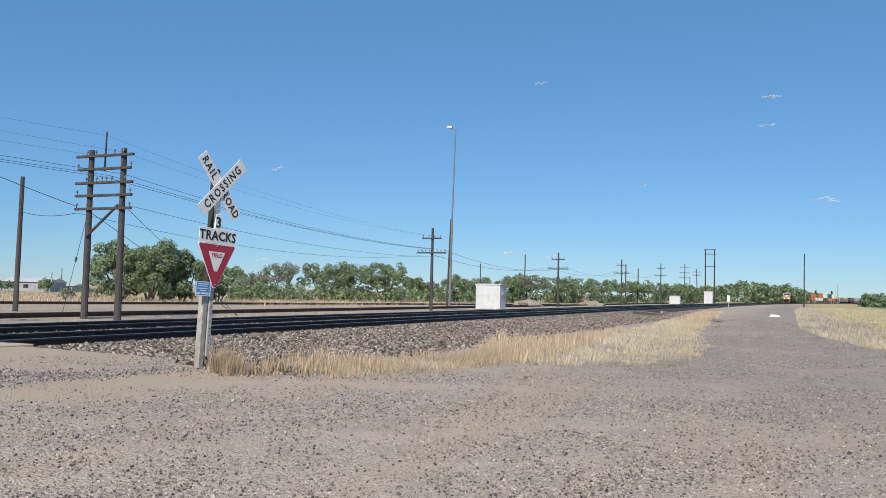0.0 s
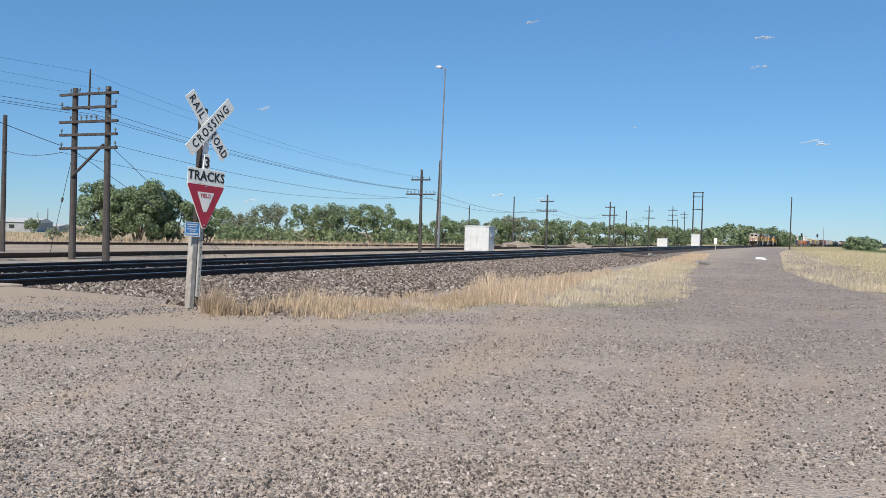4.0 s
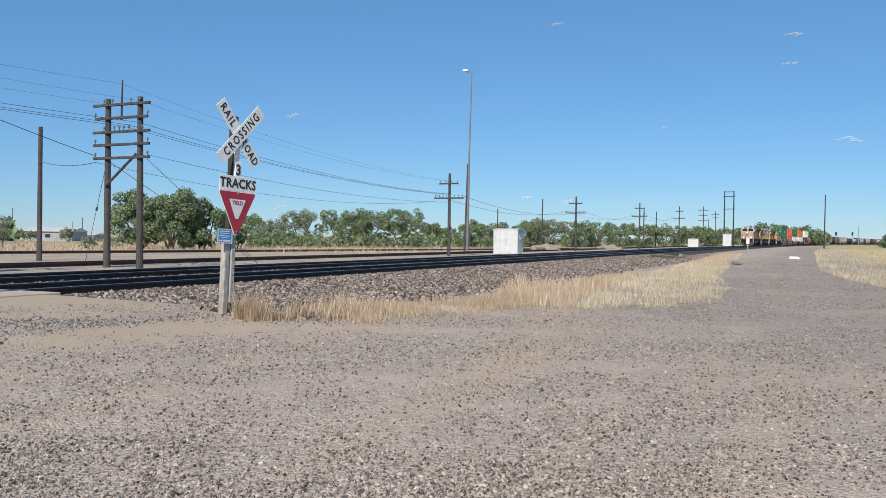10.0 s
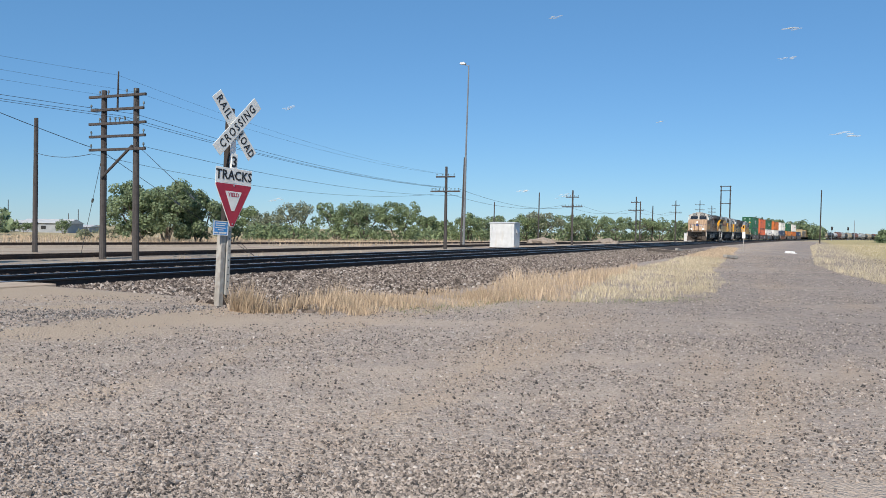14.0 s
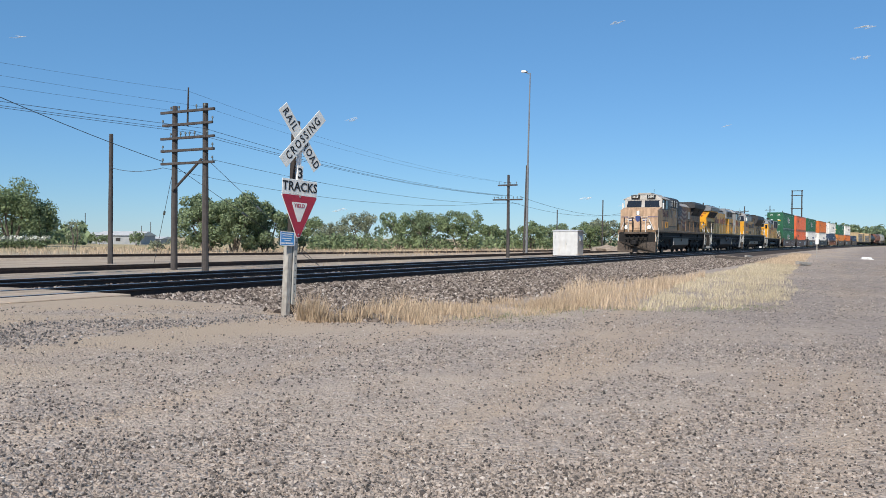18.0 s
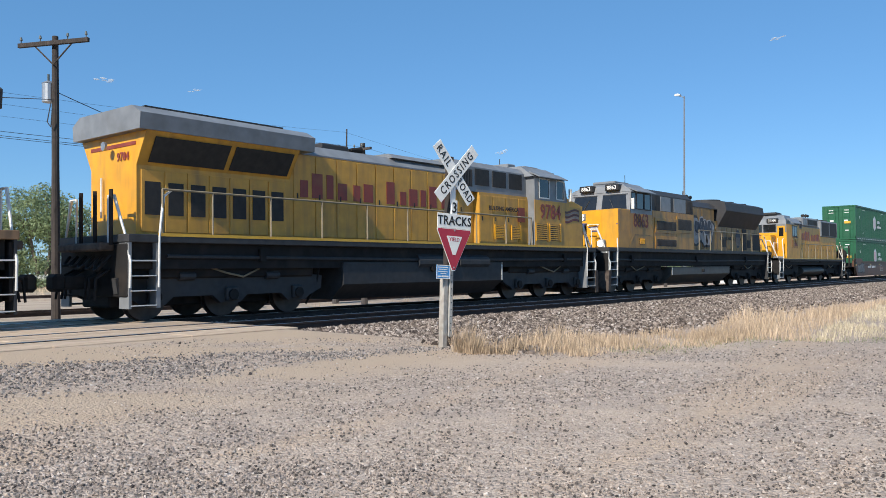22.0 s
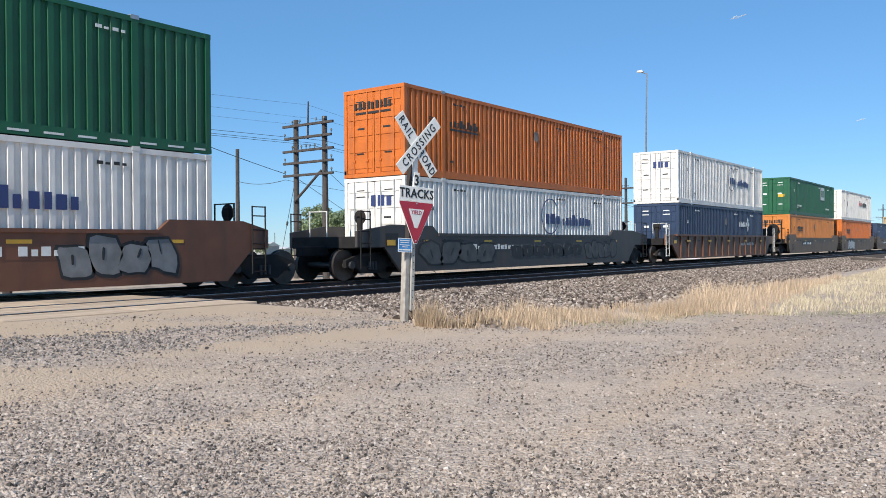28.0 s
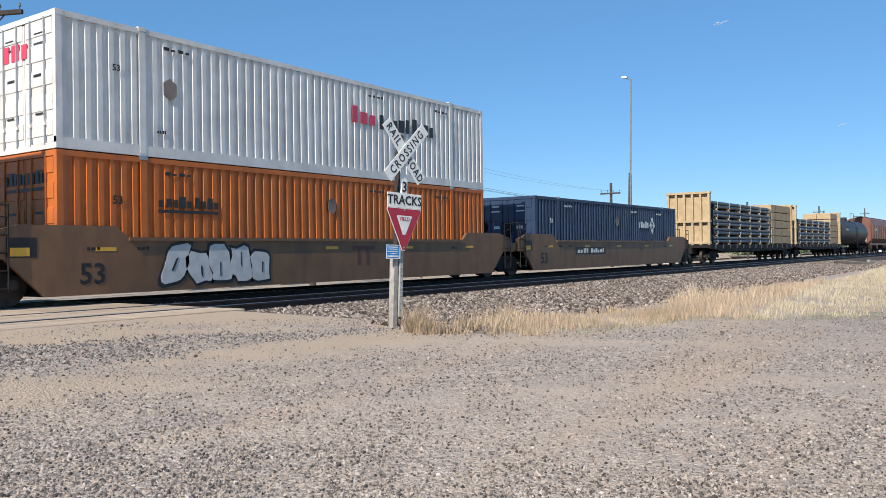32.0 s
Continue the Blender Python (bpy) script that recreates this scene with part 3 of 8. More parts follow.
    for z in (2.86, 2.1):
        part("bolt", rod(bmn(), (0.02, -0.075, z), (0.02, -0.03, z), 0.012), GALV, t)


def insulator(arm, x, y, z):
    bm = rod(bmn(), (x, y, z), (x, y, z + 0.10), 0.018, n=6)
    part("insulator", rod(bm, (x, y, z + 0.10), (x, y, z + 0.2), 0.05, 0.03, n=8), GLASS_GREEN, arm)


def pole_mesh(bm, h, r0, r1, x=0.0, lean=0.0):
    """A tapered, slightly uneven round pole."""
    k, n, last = 7, 10, None
    for i in range(k + 1):
        a = i / k
        r = (r0 + (r1 - r0) * a) * (1 + 0.04 * math.sin(i * 2.1 + h))
        ring = [bm.verts.new((x + lean * a * h + r * math.cos(j * math.tau / n), r * math.sin(j * math.tau / n), -0.4 + (h + 0.4) * a)) for j in range(n)]
        if last:
            for j in range(n):
                bm.faces.new((last[j], last[(j + 1) % n], ring[(j + 1) % n], ring[j]))
        last = ring
    bm.faces.new(last)
    return bm


def h_frame():
    x0, y0 = -27.2, 26.4
    t = empty("telegraph_h_frame", Matrix.Translation((x0, y0, land(x0, y0))), "two weathered wooden poles joined by five crossarms in the rail yard", "utility pole")
    for x in (-0.95, 0.95):
        part("pole", pole_mesh(bmn(), 7.35, 0.155, 0.115, x, -0.004 * x), POLE, t)
    for z, w in ((7.05, 1.62), (6.48, 1.5), (5.88, 1.62), (5.33, 1.6), (4.76, 1.6)):
        arm = part("crossarm", box(bmn(), -w, w, -0.22, -0.11, z - 0.055, z + 0.055, 0.01), POLE, t)
        xs = (-1.0, -0.5, 0.55, 1.05) if z > 7 else (-1.0, -0.4, -0.1, 0.15, 0.45, 1.2) if 5.8 < z < 6 else (-1.5, 1.5)
        for x in xs:
            insulator(arm, x, -0.165, z + 0.06)
    part("brace", rod(bmn(), (-0.9, -0.15, 3.55), (0.85, -0.15, 4.9), 0.06), POLE, t)
    part("mast", rod(bmn(), (-0.05, -0.1, 6.4), (0.0, -0.1, 8.1), 0.045, 0.03), POLE_DARK, t)
    for a, b in (((-1.0, 0, 4.6), (-3.4, 1.0, 0.0)), ((0.9, 0, 5.0), (3.6, 5.0, 0.0)), ((-0.8, 0, 4.6), (2.0, 7.0, 0.0))):
        part("guy_wire", rod(bmn(), a, b, 0.012, n=5), WIRE, t)
        c = Vector(a).lerp(Vector(b), 0.42)
        part("guy_strain", rod(bmn(), c, c.lerp(Vector(b), 0.06), 0.05, n=6), GLASS_GREEN, t)


def telegraph_pole(x, y, h, arms, label, lean=0.0, material=None, top_mast=0.0):
    material = material or POLE
    t = empty("telegraph_pole", Matrix.Translation((x, y, land(x, y))), label, "utility pole", "telegraph poles")
    part("pole", pole_mesh(bmn(), h, 0.15, 0.10, 0, lean), material, t)
    for z, w in arms:
        arm = part("crossarm", box(bmn(), lean * z - w, lean * z + w, -0.2, -0.1, z - 0.06, z + 0.06, 0.01), material, t)
        for k in range(4 if w < 1 else 8):
            insulator(arm, lean * z + w * (-0.9 + 1.8 * k / (3 if w < 1 else 7)), -0.15, z + 0.06)
    return t


crossing_sign()
h_frame()
for px, y, h, top in ((0, 61.0, 6.75, 5.95), (0, 100.0, 6.85, 5.9), (0, 141.0, 7.9, 6.9), (0, 186.0, 9.1, 8.0)):
    telegraph_pole(-27.2, y, h, ((h * 0.875, 0.85), (h * 0.70, 1.32)), "brown wooden telegraph pole with two crossarms")
x, y = away(9, 1251, 238)
telegraph_pole(x, y, 11.2, ((10.0, 1.3), (8.6, 1.3), (7.2, 1.5)), "tall wooden telegraph pole with three crossarms")
x, y = away(9, 1274, 262)
telegraph_pole(x, y, 10.6, ((9.6, 1.2), (8.6, 1.1)), "leaning wooden telegraph pole with two crossarms", -0.03)
for t, px, d, h, label, m in ((13, 57, 48.7, 7.15, "bare dark wooden stub pole beside the yard track", POLE), (9, 1167, 190, 8.0, "bare wooden stub pole in the yard", POLE_DARK),
                              (9, 1466, 203, 12.2, "tall bare dark pole beside the lane", POLE_DARK), (9, 1145, 172, 8.2, "slim bare wooden pole in the yard", POLE),
                              (9, 965, 105, 6.6, "slim bare wooden pole in the yard", POLE), (9, 886, 112, 5.6, "short wooden pole behind the white shed", POLE),
                              (9, 1260, 214, 6.9, "slim bare wooden pole in the yard", POLE)):
    x, y = away(t, px, d)
    o = empty("stub_pole", Matrix.Translation((x, y, land(x, y))), label, "pole", "bare poles")
    part("pole", pole_mesh(bmn(), h, 0.145 if h > 7 else 0.10, 0.105 if h > 7 else 0.07, 0, 0.008), m, o)


def utility_pole():
    x, y = -26.7, 12.6
    t = empty("utility_pole", Matrix.Translation((x, y, land(x, y))), "tall dark utility pole with one crossarm and a grey transformer can", "utility pole")
    part("pole", pole_mesh(bmn(), 9.05, 0.15, 0.10, 0, -0.008), POLE_DARK, t)
    arm = part("crossarm", box(bmn(), -1.35, 1.35, -0.2, -0.09, 8.72, 8.86, 0.01), POLE_DARK, t)
    arm.matrix_basis = pose(0, 0, 0, 0, 0, 25)
    for xx in (-1.25, -0.5, 0.55, 1.25):
        insulator(arm, xx, -0.14, 8.86)
    for s in (-1, 1):
        part("arm_brace", rod(bmn(), (0, -0.14, 8.1), (0.7 * s, -0.14, 8.72), 0.025, n=6), POLE_DARK, arm)
    can = part("transformer", rod(bmn(), (-0.33, -0.1, 6.95), (-0.33, -0.1, 7.55), 0.2, n=14), GALV, t, "grey steel transformer can", smooth=False)
    part("lid", rod(bmn(), (-0.33, -0.1, 7.55), (-0.33, -0.1, 7.63), 0.215, 0.1, n=14), GALV, can)
    part("bushing", rod(bmn(), (-0.33, -0.1, 7.63), (-0.33, -0.1, 7.85), 0.04, n=8), GLASS_GREEN, can)
    part("drop_loop", pipe(bmn(), [(-0.05, -0.15, 6.9), (-0.2, -0.2, 6.3), (0.05, -0.2, 6.1), (0.15, -0.2, 6.7)], 0.015), WIRE, t)
    for o in t.children_recursive:
        for v in o.data.vertices:
            v.co.z *= 1.035


utility_pole()


def lamp_mast():
    x, y = -30.8, 73.5
    t = empty("light_mast", Matrix.Translation((x, y, land(x, y))), "tall slim steel yard light with a lamp head", "street lamp")
    part("lower_shaft", rod(bmn(), (0, 0, -0.3), (0.06, 0, 8.5), 0.13, 0.10, 12), MAST, t)
    part("upper_shaft", rod(bmn(), (0.06, 0, 8.5), (0.22, 0, 17.6), 0.085, 0.055, 10), MAST, t)
    part("support_pole", rod(bmn(), (-0.35, 0.1, -0.3), (-0.1, 0.1, 8.7), 0.10, 0.08, 8), POLE, t)
    part("arm", rod(bmn(), (0.22, 0, 17.5), (-0.3, -0.1, 17.72), 0.035), MAST, t)
    part("lamp_head", prism(bmn(), [(-0.66, 17.74), (-0.1, 17.70), (-0.06, 17.80), (-0.25, 17.90), (-0.6, 17.90)], "y", -0.25, 0.08), WHITE, t, "white lamp head")


lamp_mast()


def cabin(name, x, y, w, d, h, label, door=True):
    """A small white steel equipment house with a low roof, battens, a door and a vent hood."""
    t = empty(name, Matrix.Translation((x, y, land(x, y))), label, "shed", "equipment houses")
    body = part("wall", box(bmn(), 0, w, 0, d, -0.05, h, 0.02), SHED, t)
    part("roof", prism(bmn(), [(-0.06, h), (d + 0.06, h), (d + 0.06, h + 0.05), (d / 2, h + 0.13), (-0.06, h + 0.05)], "x", -0.06, w + 0.06), SHED, t)
    part("foundation", box(bmn(), -0.05, w + 0.05, -0.05, d + 0.05, -0.2, 0.07), BED, t)
    for i in range(1, 4):
        part("batten", box(bmn(), w * i / 4 - 0.02, w * i / 4 + 0.02, -0.02, -0.001, 0.1, h - 0.04), SHED, body)
    dr = part("door", box(bmn(), w * 0.52, w * 0.9, -0.03, -0.002, 0.12, h - 0.12, 0.006), SHED, t)
    part("handle", box(bmn(), w * 0.55, w * 0.57, -0.06, -0.03, h * 0.45, h * 0.52), GALV, dr)
    part("vent_hood", prism(bmn(), [(0, h * 0.62), (0.16, h * 0.6), (0.16, h * 0.66), (0, h * 0.82)], "y", d * 0.3, d * 0.7), GALV, t).matrix_basis = Matrix.Translation((w, 0, 0))


cabin("equipment_shed", -26.75, 70.0, 2.35, 1.6, 2.28, "white metal equipment shed beside the yard tracks")
x, y = away(9, 1224, 195)
cabin("equipment_shed", x, y, 2.3, 2.0, 1.9, "small pale equipment box in the yard")
x, y = away(9, 1286, 222)
cabin("equipment_shed", x, y, 2.1, 1.8, 3.3, "tall white signal house beside the line")

x, y = away(9, 1288, 252)
tw = empty("line_tower", Matrix.Translation((x, y, land(x, y))), "tall twin-pole line tower with two cross bars", "utility pole")
for xx in (0.0, 2.55):
    part("pole", pole_mesh(bmn(), 16.1, 0.22, 0.15, xx), POLE_DARK, tw)
for z in (15.9, 14.6, 10.9):
    part("cross_bar", box(bmn(), -0.3, 2.85, -0.2, -0.05, z - 0.1, z + 0.1), POLE_DARK, tw)

# trackside signals far down the line, a thin tower, a marker post and a pale bundle on the lane
for px, d, h in ((1487, 395, 6.2), (1516, 430, 6.6)):
    x, y = away(9, px, d)
    s = empty("signal_mast", Matrix.Translation((x, y, land(x, y))), "black railway signal on a slim mast", "railway signal", "signals")
    part("mast", rod(bmn(), (0, 0, -0.2), (0, 0, h), 0.10), GALV, s)
    part("signal_head", box(bmn(), -0.4, 0.4, -0.2, 0.1, h - 1.6, h, 0.08), BLACK, s)
    part("signal_hood", rod(bmn(), (0, -0.2, h - 0.5), (0, -0.5, h - 0.5), 0.14), BLACK, s)
x, y = away(9, 1527, 620)
s = empty("radio_mast", Matrix.Translation((x, y, 0)), "thin distant steel radio mast", "mast")
part("mast", rod(bmn(), (0, 0, -1), (0, 0, 13.5), 0.3, 0.15), GALV, s)
x, y = -5.25, 76.0
s = empty("marker_post", Matrix.Translation((x, y, land(x, y))), "short white trackside marker post in dry grass", "post")
part("post", box(bmn(), -0.035, 0.035, -0.04, 0.04, -0.2, 1.35, 0.01), OLD_WOOD, s)
part("plate", box(bmn(), -0.13, 0.13, -0.06, -0.045, 1.15, 1.7, 0.01), SIGN_WHITE, s)


def lump(name, x, y, w, d, h, material, label, category, seed, n=40):
    bm = bmn()
    bmesh.ops.create_icosphere(bm, subdivisions=4, radius=1.0)
    for v in bm.verts:
        k = 1 + 0.35 * noise.noise(v.co * 1.7 + Vector((seed, 0, 0))) + 0.12 * noise.noise(v.co * 5 + Vector((seed, 3, 0)))
        v.co = Vector((v.co.x * w / 2 * k, v.co.y * d / 2 * k, max(-0.1, v.co.z) * h * k))
    ob = part(name, bm, material)
    ob.matrix_basis = Matrix.Translation((x, y, land(x, y) - 0.02))
    return tagged(ob, label, category)


lump("rubbish_bag", -1.55, 78, 0.95, 0.5, 0.22, WHITE, "crumpled white bundle lying on the gravel lane", "rubbish", 2.0)
x, y = away(9, 972, 104)
lump("earth_mound", x, y, 3.6, 2.6, 0.85, EARTH, "low heap of brown earth in the yard", "mound", 7.0)
x, y = away(9, 1086, 128)
lump("earth_mound", x, y, 3.6, 2.6, 0.75, EARTH, "low heap of brown earth in the yard", "mound", 11.0)
# a broken dark tie and a pale board left on the stone shoulder
for nm, x, y, a, m, L in (("discarded_tie", -9.9, 62, 28, TIE, 2.4), ("pale_board", -9.6, 68, 80, OLD_WOOD, 1.3), ("pale_board", -4.3, 52, 70, OLD_WOOD, 1.6)):
    o = part(nm, box(bmn(), -L / 2, L / 2, -0.11, 0.11, 0, 0.17, 0.015), m)
    o.matrix_basis = pose(x, y, land(x, y) + 0.05, 0, 4, a)
    tagged(o, "discarded wooden timber lying on the track shoulder", "timber")


def wires(pairs, label, r=0.009):
    """Sagging wires, each a separate part of one span."""
    t = empty("overhead_wires", Matrix.Identity(4), label, "wires")
    for a, b, sag in pairs:
        a, b = Vector(a), Vector(b)
        pts = [a.lerp(b, k / 14) - Vector((0, 0, sag * 4 * (k / 14) * (1 - k / 14))) for k in range(15)]
        part("wire", pipe(bmn(), pts, r if a.z < 7 or r > 0.01 else r * 0.5, 5), WIRE, t)
    return t


zl = 0.12
hx, hy = -27.2, 26.25
wires([((hx, hy, 8.04), (hx, -16, 8.05), 0.66)] + [((hx + a, hy, 7.25), (hx + a, -16, 7.3), 0.45) for a in (-1.0, 1.05)]
      + [((hx + a, hy, 6.2 + 0.05 * k), (hx + a, -16, 6.3 + 0.05 * k), 0.3 + 0.04 * k) for k, a in enumerate((0.15, 0.45, 1.2))]
      + [((hx, hy, 8.04), (-27.0, 60.85, 6.2), 0.58), ((hx + 1.05, hy, 7.25), (-26.6, 60.85, 6.15), 0.55)]
      + [((hx + a, hy, 6.2 + 0.04 * k), (-27.6 + 0.4 * k, 60.85, 5.15), 0.43 + 0.04 * k) for k, a in enumerate((0.15, 0.45, 1.2))]
      + [((hx + 1.5, hy, 4.95), (-26.1, 60.85, 4.5), 0.56), ((hx - 1.5, hy, 4.7), (-28.2, 60.85, 4.6), 0.8)],
      "dark wires sagging from the twin-pole frame along the yard")
for y0, y1, z0, z1 in ((60.85, 99.85, 4.95, 5.0), (99.85, 140.85, 5.0, 5.8), (140.85, 185.85, 5.8, 6.7)):
    wires([((-27.2 + a, y0, zl + z0 + d), (-27.2 + a, y1, zl + z1 + d), 0.95) for a, d in ((-1.1, 0), (1.1, 0))], "thin wires between telegraph poles", 0.013)
wires([((-26.7, 12.5, 7.65), (hx - 1.5, hy, 4.98), 0.18), ((-26.7, 12.5, 7.35), (-33, -12, 7.8), 0.6), ((hx - 1.5, hy, 4.7), (-37.6, 30.6, 5.4), 0.2)],
      "service wires from the utility pole to the twin-pole frame", 0.014)


# ---- distant building ----
def far_building(t, px, d, w, h, label, roof):
    x, y = away(t, px, d)
    o = empty("farm_building", pose(x, y, 0, 0, 0, 25), label, "building")
    part("wall", box(bmn(), -w / 2, w / 2, 0, 7, -0.2, h * 0.68), SHED_GREY, o)
    part("roof", prism(bmn(), [(-0.3, h * 0.68), (7.3, h * 0.68), (3.5, h)], "x", -w / 2 - 0.2, w / 2 + 0.2), roof, o)
    for k in range(3):
        part("window", box(bmn(), -w * 0.35 + k * w * 0.3, -w * 0.35 + k * w * 0.3 + 0.9, -0.05, -0.01, h * 0.25, h * 0.5), BLACK, o)


far_building(9, 92, 172, 9.0, 2.6, "low grey metal building with a pale roof beyond the yard", ROOF_L)
far_building(9, 48, 190, 4.5, 2.4, "low pale shed beyond the yard", ROOF_L)
far_building(9, 152, 195, 5.0, 1.6, "small pale shed beyond the yard", ROOF_L)
for px, d, h in ((30, 190, 6.5), (153, 200, 5.0), (136, 210, 4.2)):
    x, y = away(9, px, d)
    o = empty("thin_pole", Matrix.Translation((x, y, 0)), "thin pole far beyond the yard", "pole", "bare poles")
    part("pole", rod(bmn(), (0, 0, -0.3), (0, 0, h), 0.10, 0.07), POLE, o)


# ---- trees ----
def leaves(lobes, n, size, rng):
    """Small tilted leaf sprays on the skins of many overlapping lobes (x, y, z, radius)."""
    L = np.array(lobes)
    w = L[:, 3] ** 2
    k = rng.choice(len(L), n, p=w / w.sum())
    d = rng.normal(size=(n, 3))
    d /= np.linalg.norm(d, axis=1)[:, None]
    rad = L[k, 3] * (0.55 + 0.55 * rng.random(n) ** 0.6)
    c = L[k, :3] + d * rad[:, None] * np.array([1, 1, 0.85])
    face = d + rng.normal(size=(n, 3)) * 0.55 + np.array([0, 0, 0.25])
    u = np.cross(face, rng.normal(size=(n, 3)))
    u /= np.linalg.norm(u, axis=1)[:, None] + 1e-6
    v = np.cross(u, face)
    v /= np.linalg.norm(v, axis=1)[:, None] + 1e-6
    s = size * (0.5 + rng.random(n))[:, None]
    a, b = u * s, v * s * 0.6
    q = np.stack([c - a, c - b * 0.9, c + a, c + b], 1).reshape(-1, 3)
    return q.tolist(), np.arange(4 * n).reshape(-1, 4).tolist()


def tree(x, y, h, w, seed, material, n=2600, size=0.22, label="bushy green tree beyond the yard", bare=0.0, low=0.12):
    rng = np.random.default_rng(seed)
    t = empty("tree", Matrix.Translation((x, y, max(-0.02, land(x, y)) - 0.02)), label, "tree", "trees")
    bm = bmn()
    lobes = []
    stems = 3 + seed % 3
    for i in range(stems):
        a = math.tau * (i + rng.random() * 0.6) / stems
        top = Vector((math.cos(a) * w * 0.26, math.sin(a) * w * 0.26, h * (0.5 + 0.2 * rng.random())))
        foot = Vector((math.cos(a) * 0.15, math.sin(a) * 0.15, -0.2))
        mid = foot.lerp(top, 0.5) + Vector((rng.normal() * 0.15, rng.normal() * 0.15, 0))
        rod(bm, foot, mid, 0.03 * h * 0.7, 0.02 * h * 0.7, 6)
        rod(bm, mid, top, 0.02 * h * 0.7, 0.008 * h, 6)
        for j in range(5):
            b = rng.random() * math.tau
            f = mid.lerp(top, 0.2 + 0.8 * rng.random())
            e = f + Vector((math.cos(b) * w * 0.22, math.sin(b) * w * 0.22, h * (0.05 + 0.26 * rng.random())))
            rod(bm, f, e, 0.009 * h, 0.003 * h, 5)
            lobes.append((e.x, e.y, min(e.z, h * 0.9), h * (0.09 + 0.07 * rng.random())))
    part("trunk", bm, BARK, t)
    for i in range(26):
        a, r = rng.random() * math.tau, math.sqrt(rng.random()) * 0.5
        z = h * (low + (0.9 - low) * rng.random())
        k = math.sqrt(max(0.05, 1 - ((z / h - 0.42) / 0.58) ** 2)) if z > h * 0.42 else 0.85 + 0.15 * z / h
        lobes.append((math.cos(a) * r * w * k, math.sin(a) * r * w * k, z, h * (0.07 + 0.09 * rng.random()) * (1 - 0.5 * bare)))
    v, f = leaves(lobes, n, size, rng)
    cloud_mesh("crown", v, f, material, t)
    return t


def top_height(t, px, py, d):
    """The height over the plain of something d metres off, from the slope of the line to its top."""
    hz = {13: 413.0, 9: 411.0, 20.5: 449.0}[t] + (px - 784) * {13: 0.0200, 9: 0.0076, 20.5: -0.012}[t]
    return 1.6 + (hz - py) / 1444 * d


TREES = [
    (13, 240, 330, 90, 105, LEAF_D, 5200, 0.22), (13, 290, 326, 88, 95, LEAF_D, 5200, 0.22), (13, 345, 346, 90, 90, LEAF_D, 4200, 0.22), (13, 410, 370, 94, 70, LEAF, 2600, 0.2),
    (13, 468, 378, 112, 70, LEAF_G, 1700, 0.2), (13, 520, 362, 114, 80, LEAF_G, 1500, 0.2), (13, 590, 362, 118, 80, LEAF, 2200, 0.22), (13, 640, 360, 116, 80, LEAF_D, 3000, 0.22),
    (13, 700, 360, 112, 74, LEAF, 2600, 0.22), (13, 745, 386, 132, 60, LEAF, 1600, 0.24), (13, 775, 392, 136, 60, LEAF, 1500, 0.24), (13, 826, 380, 132, 60, LEAF, 1600, 0.24),
    (13, 872, 384, 140, 70, LEAF_D, 1700, 0.24), (13, 925, 384, 150, 70, LEAF, 1700, 0.26), (13, 955, 376, 152, 80, LEAF_G, 1800, 0.26), (13, 1005, 386, 160, 70, LEAF_D, 1700, 0.28),
    (13, 1040, 386, 165, 80, LEAF, 1700, 0.28), (13, 1085, 392, 180, 80, LEAF_D, 1700, 0.3), (13, 1130, 394, 190, 70, LEAF, 1600, 0.3), (13, 1165, 392, 200, 70, LEAF_D, 1600, 0.32),
    (13, 1205, 396, 215, 70, LEAF, 1500, 0.34), (13, 1240, 398, 235, 60, LEAF_D, 1500, 0.36),
    (20.5, 25, 405, 120, 80, LEAF, 2600, 0.26), (20.5, 85, 352, 118, 90, LEAF, 3600, 0.26), (20.5, 160, 318, 116, 110, LEAF, 5200, 0.26), (20.5, 225, 338, 118, 100, LEAF, 4600, 0.26),
    (20.5, 290, 360, 116, 90, LEAF, 3800, 0.26), (20.5, 335, 382, 116, 60, LEAF, 2200, 0.26), (20.5, 412, 362, 128, 80, LEAF, 3600, 0.28), (20.5, 458, 394, 130, 46, LEAF_D, 1700, 0.26),
    (9, 128, 398, 150, 22, LEAF_D, 500, 0.2), (9, 60, 402, 160, 30, LEAF_D, 500, 0.2), (9, 8, 398, 150, 26, LEAF_D, 600, 0.2),
    (9, 165, 412, 88, 34, LEAF_G, 300, 0.14), (9, 205, 408, 92, 40, LEAF_G, 300, 0.14), (20.5, 505, 420, 100, 22, LEAF_G, 200, 0.12),
]
for i, (t, px, py, d, wpx, m, n, size) in enumerate(TREES):
    x, y = away(t, px, d)
    h = top_height(t, px, py, d)
    lab = {LEAF: "bushy olive-green tree beyond the yard", LEAF_D: "dense dark green tree beyond the yard", LEAF_G: "sparse grey-green tree beyond the yard"}[m]
    tree(x, y, h * 1.02, wpx * d / 1444 * 1.05, 10 + i, m, int(n * 2.3), size * 0.6, lab, bare=0.5 if m is LEAF_G else 0.0)

